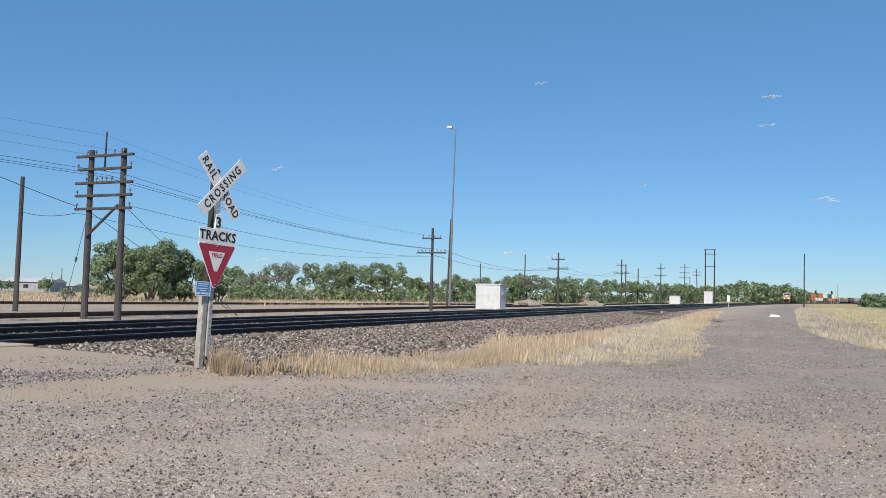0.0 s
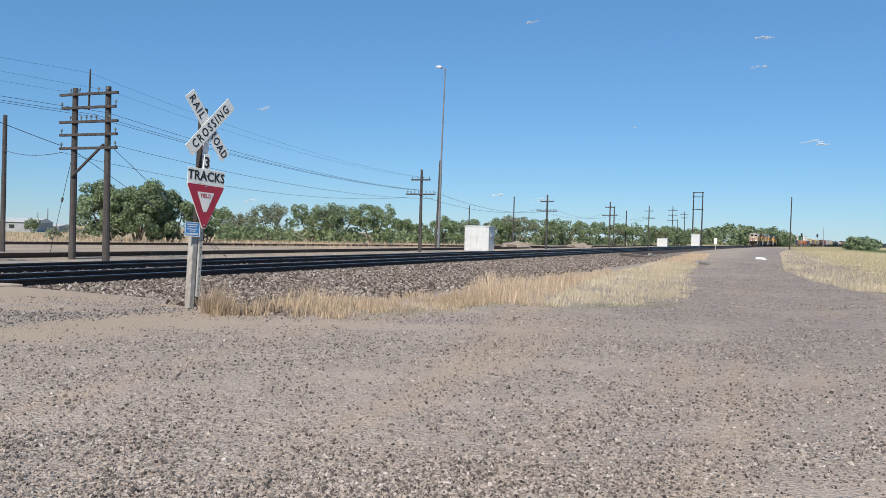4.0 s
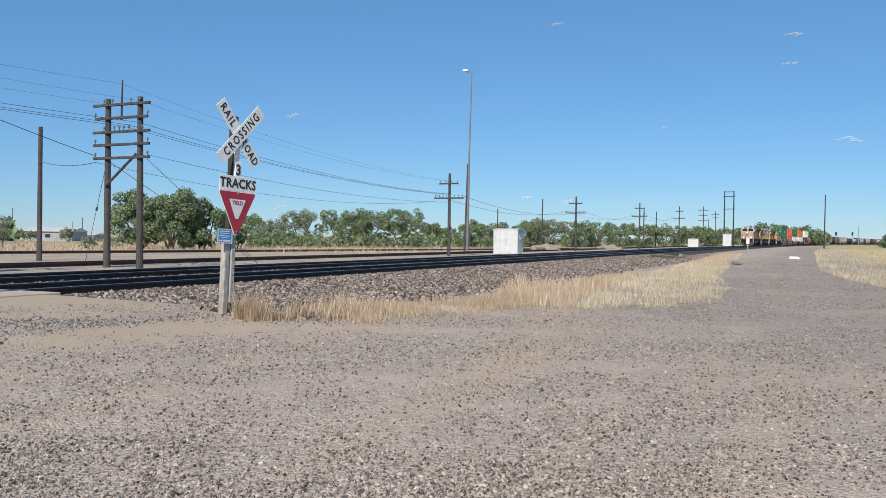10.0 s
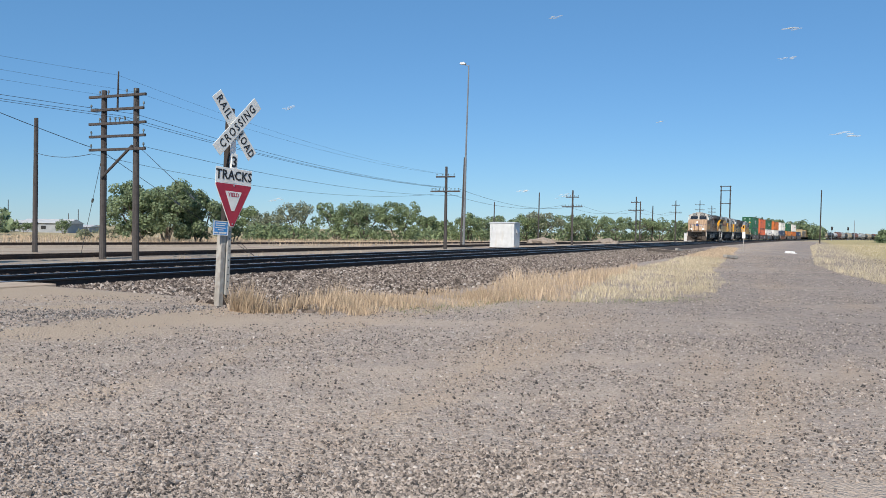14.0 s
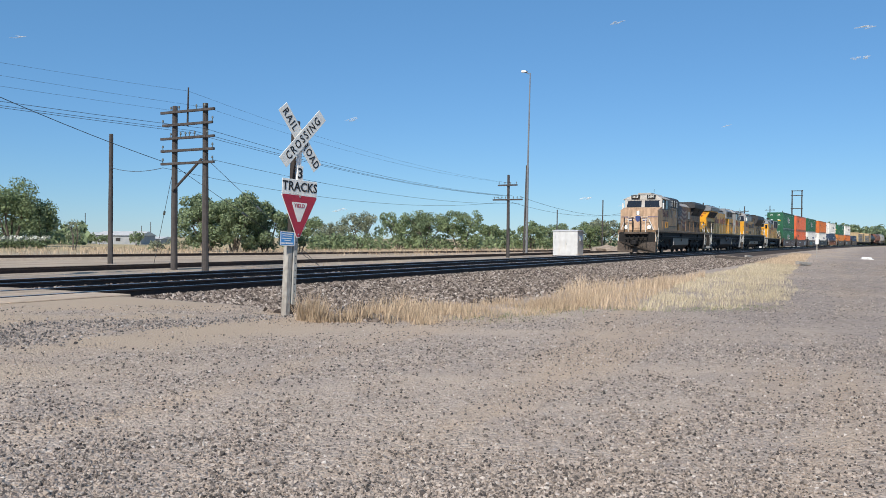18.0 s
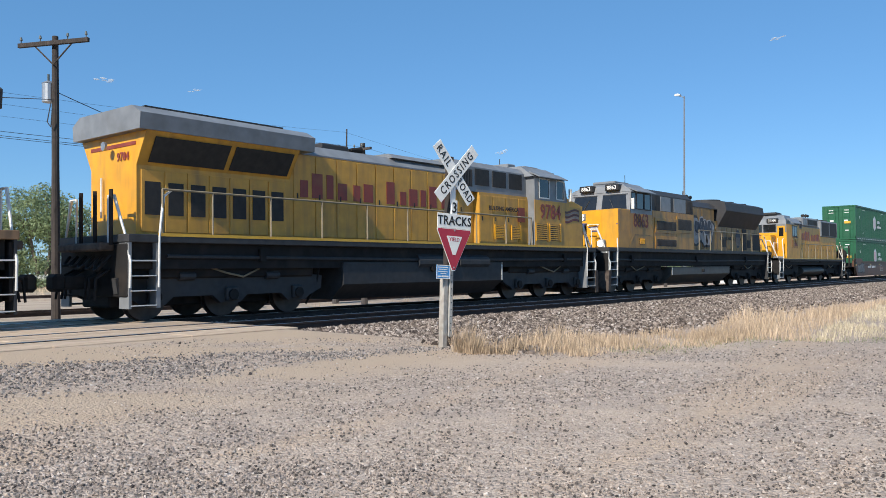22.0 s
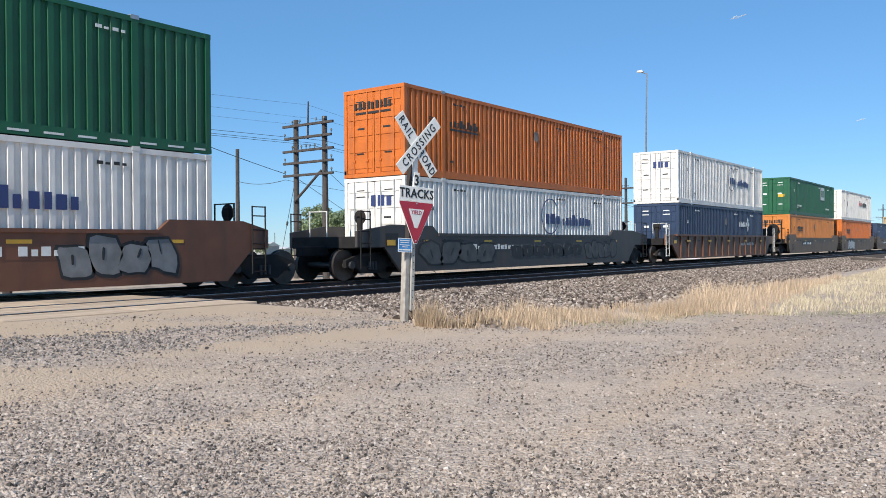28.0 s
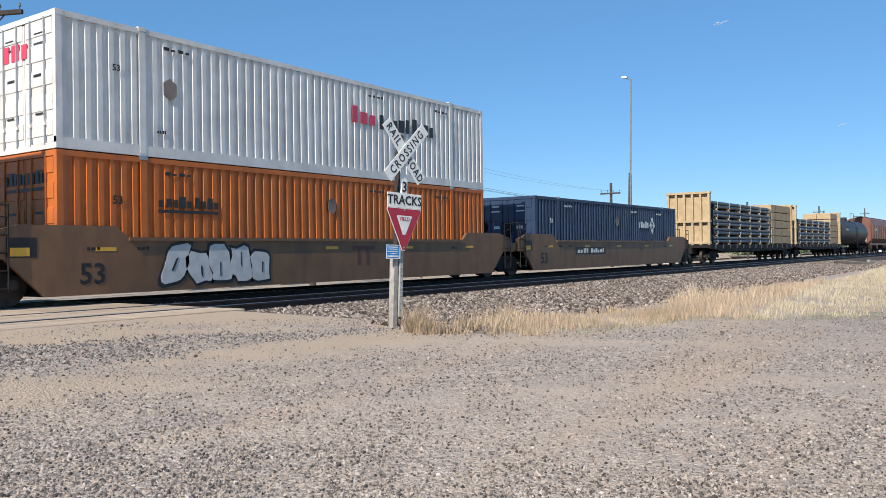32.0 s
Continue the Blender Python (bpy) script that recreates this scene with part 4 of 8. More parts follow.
# low scrub along the foot of the trees, and woods on the horizon
rng = np.random.default_rng(5)
lob = []
for i in range(260):
    px = rng.uniform(440, 1250)
    d = ramp(px, [(440, 112), (720, 118), (800, 140), (1000, 165), (1250, 240)]) + rng.uniform(-8, 8)
    x, y = away(13, px, d)
    lob.append((x, y, 0.5 + rng.random() * 0.9, 0.7 + rng.random() * 1.0))
v, f = leaves(lob, 11000, 0.24, rng)
tagged(cloud_mesh("scrub", v, f, LEAF, None, "low olive scrub along the edge of the yard", "stuff"), category="bushes")
lob = []
for i in range(420):
    px = rng.uniform(1210, 1470)
    d = rng.uniform(420, 520)
    x, y = away(9, px, d)
    top = ramp(px, [(1210, 7), (1280, 8), (1330, 10.5), (1360, 11.5), (1400, 9), (1430, 10), (1470, 7.0)])
    lob.append((x, y, rng.uniform(0.6, top - 1.5), 1.2 + rng.random() * 1.3))
for i in range(120):
    a = radians(rng.uniform(-5.6, -3.9))
    d = rng.uniform(330, 400)
    lob.append((-math.sin(a) * d, math.cos(a) * d, rng.uniform(0.5, 3.6), 1.0 + rng.random()))
for i in range(130):
    a = radians(rng.uniform(52, 70))
    d = rng.uniform(150, 190)
    lob.append((-math.sin(a) * d, math.cos(a) * d, rng.uniform(0.3, 4.0), 1.0 + rng.random()))
v, f = leaves(lob, 20000, 0.75, rng)
tagged(cloud_mesh("far_woods", v, f, LEAF_D, None, "dark green woods on the flat horizon", "stuff"), category="woods")

# flowering hedge before the tall trees
hd = empty("hedge", Matrix.Identity(4), "long low hedge with pale flowering top before tall trees", "hedge")
a0, b0 = Vector((*away(20.5, 140, 108), 0)), Vector((*away(20.5, 465, 112), 0))
lob = [(*(a0.lerp(b0, i / 90)).xy, 0.45 + 0.5 * rng.random(), 0.55) for i in range(91)]
v, f = leaves(lob, 4200, 0.17, rng)
cloud_mesh("foliage", v, f, LEAF_D, hd)
lob = [(*(a0.lerp(b0, i / 90)).xy, 1.1 + 0.2 * rng.random(), 0.42) for i in range(91)]
v, f = leaves(lob, 3000, 0.13, rng)
cloud_mesh("blossom", v, f, mat("pale_blossom", (0.62, 0.62, 0.55), (0.4, 0.42, 0.34), 0.9, scale=1, island=0.3), hd, "pale blossom")
lump("brush_pile", *away(20.5, 65, 104), 8.5, 2.5, 0.8, LEAF_G, "low pile of dry brush before the trees", "brush", 21.0)

# small clouds
for i, (az, el, w) in enumerate(((16.7, 14.6, 55), (1.4, 13.2, 73), (1.5, 11.4, 55), (-2.0, 6.5, 91), (35.0, 8.2, 64), (18.6, 2.9, 59), (15.8, 2.6, 69), (35.6, 2.0, 69), (9.5, 7.6, 37), (61.6, 12.5, 69), (56.0, 12.2, 46))):
    d = 3300
    c = Vector((-math.sin(radians(az)) * d, math.cos(radians(az)) * d, math.tan(radians(el)) * d))
    rr = np.random.default_rng(70 + i)
    bm = bmn()
    for k in range(9):
        m4 = Matrix.Translation((rr.normal() * w * 0.3, 0, rr.normal() * w * 0.06)) @ Matrix.Diagonal((w * 0.16, w * 0.1, w * (0.012 + 0.014 * rr.random()), 1))
        bmesh.ops.create_icosphere(bm, subdivisions=2, radius=1.0, matrix=m4)
    o = part("cloud", bm, CLOUD, smooth=True)
    o.matrix_basis = Matrix.Translation(c) @ pose(0, 0, 0, 0, rr.uniform(-25, 0), az)
    tagged(o, "small thin white cloud in a clear blue sky", "cloud", "clouds", "structure")

# ---- the train ----
SPEED, T_REF = 19.5, 25.0
DIRT = (0.16, 0.115, 0.075)
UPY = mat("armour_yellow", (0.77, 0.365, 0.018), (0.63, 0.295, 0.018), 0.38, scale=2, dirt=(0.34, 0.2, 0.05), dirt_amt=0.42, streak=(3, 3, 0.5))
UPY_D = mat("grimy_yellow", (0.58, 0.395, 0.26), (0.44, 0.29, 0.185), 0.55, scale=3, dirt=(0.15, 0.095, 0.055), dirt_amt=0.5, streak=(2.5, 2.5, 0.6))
# next three: side yellows, part dirt, part shade put into the colour
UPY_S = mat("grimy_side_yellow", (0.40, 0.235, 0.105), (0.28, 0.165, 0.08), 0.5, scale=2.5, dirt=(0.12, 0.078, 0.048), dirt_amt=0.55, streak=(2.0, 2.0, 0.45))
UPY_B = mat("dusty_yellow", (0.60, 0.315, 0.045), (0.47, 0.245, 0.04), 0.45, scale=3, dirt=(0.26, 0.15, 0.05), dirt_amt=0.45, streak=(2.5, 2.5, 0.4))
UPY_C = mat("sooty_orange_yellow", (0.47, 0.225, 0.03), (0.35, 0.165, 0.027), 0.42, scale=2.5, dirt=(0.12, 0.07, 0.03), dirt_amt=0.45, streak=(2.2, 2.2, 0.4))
UPY_H = mat("soot_brown_yellow", (0.27, 0.165, 0.085), (0.17, 0.105, 0.06), 0.6, scale=3, dirt=(0.045, 0.036, 0.03), dirt_amt=0.6, streak=(2.5, 2.5, 0.45))
UPY_K = mat("sooty_yellow", (0.36, 0.20, 0.05), (0.24, 0.135, 0.04), 0.5, scale=3, dirt=(0.06, 0.048, 0.036), dirt_amt=0.55, streak=(2.5, 2.5, 0.4))
UPY_L = mat("weathered_yellow", (0.66, 0.32, 0.025), (0.54, 0.255, 0.022), 0.45, scale=3, dirt=(0.24, 0.12, 0.035), dirt_amt=0.32, streak=(2.5, 2.5, 0.5))
UPG = mat("harbour_grey", (0.215, 0.23, 0.245), (0.165, 0.175, 0.187), 0.45, scale=3, dirt=(0.12, 0.115, 0.11), dirt_amt=0.35)
UPG_D = mat("sooty_grey", (0.038, 0.038, 0.041), (0.024, 0.024, 0.026), 0.6, scale=3, dirt=(0.03, 0.03, 0.03), dirt_amt=0.5)
UPG_P = mat("dusty_cab_grey", (0.42, 0.40, 0.37), (0.33, 0.31, 0.28), 0.55, scale=3, dirt=(0.30, 0.25, 0.2), dirt_amt=0.4)
UNDER = mat("underframe_black", (0.020, 0.019, 0.019), (0.012, 0.011, 0.011), 0.75, scale=5, dirt=(0.06, 0.048, 0.038), dirt_amt=0.35, spec=0.25)
TRUCKM = mat("truck_grey", (0.04, 0.041, 0.044), (0.024, 0.025, 0.027), 0.65, scale=5, dirt=(0.045, 0.04, 0.036), dirt_amt=0.5)
WHEEL = mat("wheel_steel", (0.075, 0.062, 0.055), (0.045, 0.038, 0.035), 0.5, 0.5, scale=5)
TANKM = mat("fuel_tank_grey", (0.09, 0.088, 0.082), (0.06, 0.06, 0.057), 0.5, scale=3, dirt=(0.07, 0.06, 0.05), dirt_amt=0.5)
PANE = mat("cab_glass", (0.012, 0.014, 0.016), (0.02, 0.022, 0.024), 0.06, spec=0.8)
LOUVRE = mat("louvre_black", (0.016, 0.016, 0.016), (0.03, 0.028, 0.026), 0.7)
RAILING = mat("handrail_white", (0.70, 0.70, 0.67), (0.55, 0.55, 0.52), 0.5, scale=4)
RAIL_Y = mat("handrail_dusty", (0.30, 0.24, 0.15), (0.2, 0.17, 0.12), 0.6, scale=4)
RED = mat("letter_red", (0.27, 0.045, 0.03), (0.20, 0.04, 0.03), 0.5, scale=3, dirt=(0.25, 0.13, 0.05), dirt_amt=0.3)
FLAG_RED = mat("flag_red", (0.15, 0.042, 0.04), (0.09, 0.03, 0.028), 0.55, scale=3, dirt=(0.07, 0.05, 0.04), dirt_amt=0.6)
FLAG_WHITE = mat("flag_white", (0.36, 0.28, 0.23), (0.24, 0.185, 0.155), 0.55, scale=3, dirt=(0.08, 0.058, 0.045), dirt_amt=0.6)
FLAG_BLUE = mat("flag_blue", (0.02, 0.03, 0.06), (0.015, 0.02, 0.04), 0.55, scale=3, dirt=DIRT, dirt_amt=0.3)
WING = mat("wing_blue", (0.04, 0.07, 0.22), (0.035, 0.055, 0.17), 0.45, scale=4, dirt=(0.2, 0.16, 0.13), dirt_amt=0.3)
LAMPM = mat("headlight_lens", (0.8, 0.8, 0.78), (0.7, 0.7, 0.68), 0.15)
glow = LAMPM.node_tree.nodes["Principled BSDF"]
glow.inputs["Emission Color"].default_value, glow.inputs["Emission Strength"].default_value = (1, 0.95, 0.82, 1), 2.5
TAG = mat("spray_white", (0.62, 0.62, 0.60), (0.5, 0.5, 0.48), 0.6, scale=4)
TAG_T = mat("spray_teal", (0.14, 0.30, 0.30), (0.10, 0.24, 0.25), 0.6, scale=3)
TAG_K = mat("spray_black", (0.02, 0.02, 0.022), (0.03, 0.03, 0.03), 0.6)
YREF = mat("reflector_yellow", (0.75, 0.42, 0.04), (0.65, 0.36, 0.04), 0.4)


def plate(name, s, x, y0, y1, z0, z1, material, parent, t=0.012, bev=0.0, label=""):
    """A flat piece t thick on the side wall at x (s: which side)."""
    a, b = sorted((s * (x - 0.002), s * (x + t)))
    return part(name, box(bmn(), a, b, y0, y1, z0, z1, bev), material, parent, label)


def side_shape(name, s, x, pts, material, parent, t=0.006):
    return part(name, prism(bmn(), pts, "x", s * x, s * (x + t)), material, parent)


def wavy(name, s, x, y0, y1, z, h, material, parent, amp=0.12, k=1.6, ph=0.0):
    n = 16
    ys = [y0 + (y1 - y0) * i / n for i in range(n + 1)]
    f = lambda y: amp * math.sin(k * (y - y0) + ph) - 0.03 * (y - y0)
    pts = [(y, z + f(y)) for y in ys] + [(y, z + h + f(y)) for y in reversed(ys)]
    return side_shape(name, s, x, pts, material, parent)


def number(body, size, y, z, x, material, parent, squeeze=1.0):
    for s in (1, -1):
        text(body, size, pose(s * (x + 0.006), y, z, 0, 0, 90 * s), material, parent, 0.004, "road_number", squeeze)


def bars(y0, y1, z0, z1, x, n, material, parent, name="lettering_bar", sides=(1, -1)):
    """Plain blocks in the place of lettering."""
    for s in sides:
        for p, q, u, v in blocks(y0, y1, z0, z1, n):
            k = int(abs(p) * 7.3) % 3
            plate(name, s, x, p, q, u, v - (0.0, 0.22, 0.3)[k] * (v - u), material, parent, 0.005)


def blocks(y0, y1, z0, z1, n):
    """n plain upright blocks between y0 and y1, uneven in width."""
    w, h = (y1 - y0) / n, z1 - z0
    out = []
    for i in range(n):
        if n > 9 and i == n // 2:
            continue
        k = (i * 5 + n) % 4
        out.append((y0 + w * (i + 0.06 * k), y0 + w * (i + (0.78, 0.62, 0.84, 0.7)[k]), z0, z1 - (0.12 * h if k == 1 else 0)))
    return out


def end_bars(x0, x1, z0, z1, n, material, parent, y=0.004):
    for p, q, u, v in blocks(x0, x1, z0, z1, n):
        part("lettering_bar", box(bmn(), p, q, y, y + 0.0125, u, v), material, parent)


def seg(name, hw, y0, y1, z0, z1, material, parent, cham=0.0, label="", hw_top=None):
    """A length of hood: a box whose top edges are cut off."""
    c, t = cham, hw_top if hw_top is not None else hw
    pts = [(-hw, z0), (hw, z0), (t, z1 - c), (t - c * 1.2, z1), (-t + c * 1.2, z1), (-t, z1 - c)] if c else [(-hw, z0), (hw, z0), (t, z1), (-t, z1)]
    return part(name, prism(bmn(), pts, "y", y0, y1), material, parent, label)


def wheelset(parent, y, r, name="wheelset"):
    bm = bmn()
    for s in (-1, 1):
        rod(bm, (s * 0.68, y, r), (s * 0.80, y, r), r, n=26)
        rod(bm, (s * 0.655, y, r), (s * 0.68, y, r), r + 0.028, n=26)
    rod(bm, (-0.9, y, r), (0.9, y, r), 0.09, n=10)
    return part(name, bm, WHEEL, parent)


def loco_truck(parent, yc, axles, pitch, material=TRUCKM):
    """A powered truck: cast side frames with boxes, springs and brake gear over its wheels."""
    t = part("truck", box(bmn(), -0.75, 0.75, yc - 0.5, yc + 0.5, 0.6, 1.15, 0.03), UNDER, parent)
    ys = [yc + pitch * (i - (axles - 1) / 2) for i in range(axles)]
    L = (axles - 1) * pitch / 2
    part("motor_block", box(bmn(), -0.6, 0.6, yc - L - 0.75, yc + L + 0.75, 0.3, 0.95, 0.04), UNDER, t)
    part("bolster_frame", box(bmn(), -1.2, 1.2, yc - L - 0.55, yc + L + 0.55, 0.93, 1.32, 0.04), UNDER, t)
    for y in ys:
        wheelset(t, y, 0.508)
    for s in (1, -1):
        pts = [(yc - L - 0.85, 0.62), (yc - L - 0.45, 0.45), (yc - L - 0.28, 0.34), (yc - L + 0.28, 0.34), (yc - L + 0.5, 0.52)]
        for y in ys[1:]:
            pts += [(y - 0.5, 0.52), (y - 0.28, 0.34), (y + 0.28, 0.34)] + ([(y + 0.5, 0.52)] if y != ys[-1] else [(y + 0.45, 0.45), (y + 0.85, 0.62)])
        pts += [(yc + L + 0.9, 0.95), (yc + L + 0.3, 1.02), (yc + 0.9, 0.96), (yc + 0.45, 1.1), (yc - 0.45, 1.1), (yc - 0.9, 0.96), (yc - L - 0.3, 1.02), (yc - L - 0.9, 0.95)]
        f = part("side_frame", prism(bmn(), pts, "x", s * 0.98, s * 1.14), material, t)
        for y in ys:
            part("axle_box", box(bmn(), min(s * 1.1, s * 1.24), max(s * 1.1, s * 1.24), y - 0.17, y + 0.17, 0.38, 0.72, 0.03), material, f)
            part("axle_cap", rod(bmn(), (s * 1.22, y, 0.53), (s * 1.29, y, 0.53), 0.13, n=12), UNDER, f)
            part("spring", rod(bmn(), (s * 1.05, y - 0.27, 0.62), (s * 1.05, y - 0.27, 0.95), 0.07), UNDER, f)
        for a in (-0.6, 0.6):
            part("brake_cylinder", rod(bmn(), (s * 1.16, yc + a * L - 0.2, 0.98), (s * 1.16, yc + a * L + 0.22, 0.98), 0.10, n=10), material, f)
        part("sand_pipe", pipe(bmn(), [(s * 1.2, yc - L - 0.75, 1.2), (s * 1.1, yc - L - 0.72, 0.7), (s * 0.8, yc - L - 0.62, 0.2)], 0.03), UNDER, f)
        part("air_hose", pipe(bmn(), [(s * 1.22, yc - 0.8, 1.15), (s * 1.24, yc - 0.3, 0.95), (s * 1.24, yc + 0.2, 1.05), (s * 1.22, yc + 0.7, 1.2)], 0.025), RAIL_Y, f)
    return t


def end_gear(t, y, d, steps_mat, plow=False, rail_mat=RAILING):
    """Coupler, pilot, steps and handrails of one end at y; d is +1 where the loco lies towards +y."""
    p = part("pilot", box(bmn(), -1.45, 1.45, min(y + d * 0.95, y + d * 1.1), max(y + d * 0.95, y + d * 1.1), 0.55, 1.62, 0.02), UNDER, t)
    if plow:
        pl = prism(bmn(), [(-1.52, 0.1), (1.52, 0.1), (1.55, 0.98), (0.55, 0.86), (0.32, 0.62), (-0.32, 0.62), (-0.55, 0.86), (-1.55, 0.98)], "y", y + d * 0.75, y + d * 0.95)
        for v in pl.verts:
            if v.co.z < 0.2:
                v.co.y -= d * 0.06
            if abs(v.co.x) < 0.6:
                v.co.y -= d * 0.26
            if abs(v.co.x) > 1.4:
                v.co.y += d * 0.12
        part("snow_plow", pl, PLOW, p)
    c = part("coupler", box(bmn(), -0.16, 0.16, min(y + d * 0.25, y + d), max(y + d * 0.25, y + d), 0.72, 1.02, 0.03), UNDER, t)
    part("knuckle", box(bmn(), -0.22, 0.2, min(y, y + d * 0.28), max(y, y + d * 0.28), 0.68, 1.06, 0.07), UNDER, c)
    for k in (-0.8, -0.55, -0.4, 0.4, 0.55, 0.8):
        part("air_hose", pipe(bmn(), [(k, y + d * 0.95, 1.15), (k * 1.05, y + d * 0.6, 0.95), (k * 1.08, y + d * 0.55, 0.5)], 0.03), UNDER, p)
    for s in (1, -1):
        a, b = sorted((y + d * 1.02, y + d * 1.62))
        part("step_side", prism(bmn(), [(y + d * 1.62, 0.3), (y + d * 1.72, 0.3), (y + d * 1.72, 1.7), (y + d * 1.62, 1.7)], "x", s * 1.05, s * 1.5), steps_mat, t)
        part("step_side", prism(bmn(), [(y + d * 0.98, 0.3), (y + d * 1.04, 0.3), (y + d * 1.04, 1.7), (y + d * 0.98, 1.7)], "x", s * 1.1, s * 1.5), steps_mat, t)
        for z in (0.34, 0.66, 0.98, 1.3):
            tr = part("step", box(bmn(), min(s * 1.12, s * 1.5), max(s * 1.12, s * 1.5), a, b, z, z + 0.035), UNDER, t)
            part("nosing", box(bmn(), min(s * 1.5, s * 1.52), max(s * 1.5, s * 1.52), a, b, z + 0.012, z + 0.036), RAILING, tr)
        part("handrail", pipe(bmn(), [(s * 1.5, y + d * 1.68, 0.75), (s * 1.53, y + d * 1.68, 1.75), (s * 1.42, y + d * 1.85, 2.6), (s * 1.42, y + d * 2.05, 2.75)], 0.028), rail_mat, t)
        part("handrail", pipe(bmn(), [(s * 1.5, y + d * 1.0, 0.75), (s * 1.53, y + d * 1.0, 1.3), (s * 1.3, y + d * 1.0, 1.8), (s * 0.95, y + d * 0.95, 2.6), (s * 0.7, y + d * 0.95, 2.6)], 0.028), rail_mat, t)
    for x in (-1.0, -0.32, 0.3):
        part("chain_post", rod(bmn(), (x, y + d * 0.85, 1.6), (x, y + d * 0.85, 2.72), 0.045), UNDER, t)
    part("anticlimber", box(bmn(), -0.95, 0.95, min(y + d * 0.62, y + d * 0.96), max(y + d * 0.62, y + d * 0.96), 1.5, 1.64, 0.03), PLOW, p)
    for k in range(5):
        part("jumper_cable", pipe(bmn(), [(-0.9 + 0.36 * k, y + d * 0.9, 1.42), (-0.88 + 0.36 * k, y + d * 0.72, 1.26), (-0.8 + 0.36 * k, y + d * 0.66, 1.14 + 0.03 * k), (-0.68 + 0.36 * k, y + d * 0.66, 1.12 + 0.03 * k), (-0.56 + 0.36 * k, y + d * 0.72, 1.24), (-0.54 + 0.36 * k, y + d * 0.9, 1.42)], 0.035), UNDER, p)
    for x in (-0.7, 0.7):
        part("rail_post", rod(bmn(), (x, y + d * 0.95, 1.6), (x, y + d * 0.95, 2.62), 0.025), rail_mat, t)


PLOW = mat("plow_dusty", (0.11, 0.088, 0.073), (0.06, 0.048, 0.041), 0.85, scale=7, dirt=(0.2, 0.155, 0.12), dirt_amt=0.45, spec=0.2)


def walkway(t, y0, y1, zt, edge_mat, stripe=None):
    part("frame", box(bmn(), -1.35, 1.35, y0 + 0.2, y1 - 0.2, 1.15, zt - 0.14), UNDER, t)
    d = part("deck", box(bmn(), -1.53, 1.53, y0, y1, zt - 0.14, zt, 0.01), edge_mat, t)
    if stripe:
        for s in (1, -1):
            plate("sill_stripe", s, 1.53, y0 + 0.7, y1 - 0.7, zt - 0.03, zt + 0.03, stripe, d, 0.006)
    for s in (1, -1):
        for i in range(3):
            y = y0 + 2.2 + i * 7.2
            part("conduit_clip", box(bmn(), min(s * 1.36, s * 1.46), max(s * 1.36, s * 1.46), y, y + 0.18, 1.32, 1.55), UNDER, d)
        part("conduit", pipe(bmn(), [(s * 1.4, y0 + 1, 1.4), (s * 1.4, (y0 + y1) / 2, 1.36), (s * 1.4, y1 - 1, 1.4)], 0.035), TRUCKM, d)


def railing(t, s, ys, z0, z1, material, x=1.46):
    r = part("handrail", pipe(bmn(), [(s * x, ys[0], z1), (s * x, ys[-1], z1)], 0.024), material, t)
    for y in ys:
        part("stanchion", rod(bmn(), (s * x, y, z0), (s * x, y, z1), 0.024, n=6), material, r)


def fuel_tank(t, y0, y1, zb, zt, material, w=1.42):
    f = part("fuel_tank", prism(bmn(), [(-w * 0.62, zb), (w * 0.62, zb), (w, zb + 0.42), (w, zt), (-w, zt), (-w, zb + 0.42)], "y", y0, y1), material, t)
    for s in (1, -1):
        plate("tank_strip", s, w, y0, y0 + 0.05, zb + 0.42, zt, RAILING, f)
        plate("tank_edge", s, w, y0, y1, zt - 0.05, zt - 0.01, TRUCKM, f)
        part("filler", rod(bmn(), (s * w, (y0 + y1) / 2, zt - 0.2), (s * (w + 0.08), (y0 + y1) / 2, zt - 0.2), 0.09, n=10), UNDER, f)
    return f


def doors(t, s, hw, y0, y1, z0, z1, n, material, detail=LOUVRE, low_grille=()):
    w = (y1 - y0) / n
    for i in range(n):
        a = y0 + w * i
        d = plate("hood_door", s, hw, a + 0.02, a + w - 0.02, z0, z1, material, t, 0.022, 0.006)
        plate("latch", s, hw + 0.022, a + w * 0.78, a + w * 0.84, (z0 + z1) / 2 - 0.07, (z0 + z1) / 2 + 0.07, detail, d, 0.012)
        if i in low_grille:
            plate("grille", s, hw + 0.022, a + w * 0.12, a + w * 0.88, z0 + 0.12, z0 + (z1 - z0) * 0.48, detail, d, 0.01)


def louvre(t, s, hw, y0, y1, z0, z1, material, n=9, frame_mat=None):
    l = plate("louvre", s, hw, y0, y1, z0, z1, LOUVRE, t, 0.01)
    for i in range(n):
        y = y0 + (y1 - y0) * (i + 0.5) / n
        plate("slat", s, hw + 0.01, y - 0.018, y + 0.018, z0 + 0.02, z1 - 0.02, material, l, 0.02)


def blind(t, s, hw, y0, y1, z0, z1, material, n=8):
    """A framed vent with level slats."""
    l = plate("vent", s, hw, y0, y1, z0, z1, LOUVRE, t, 0.01)
    for i in range(n):
        z = z0 + (z1 - z0) * (i + 0.5) / n
        plate("slat", s, hw + 0.01, y0 + 0.02, y1 - 0.02, z - 0.02, z + 0.02, material, l, 0.02)
    for a, b in ((y0 - 0.03, y0 + 0.02), (y1 - 0.02, y1 + 0.03)):
        plate("vent_frame", s, hw, a, b, z0 - 0.03, z1 + 0.03, material, l, 0.03)


def words(body, size, y, z, x, s, parent, material=None):
    text(body, size, pose(s * (x + 0.006), y, z, 0, 0, 90 * s), material or BLACK, parent, 0.004)


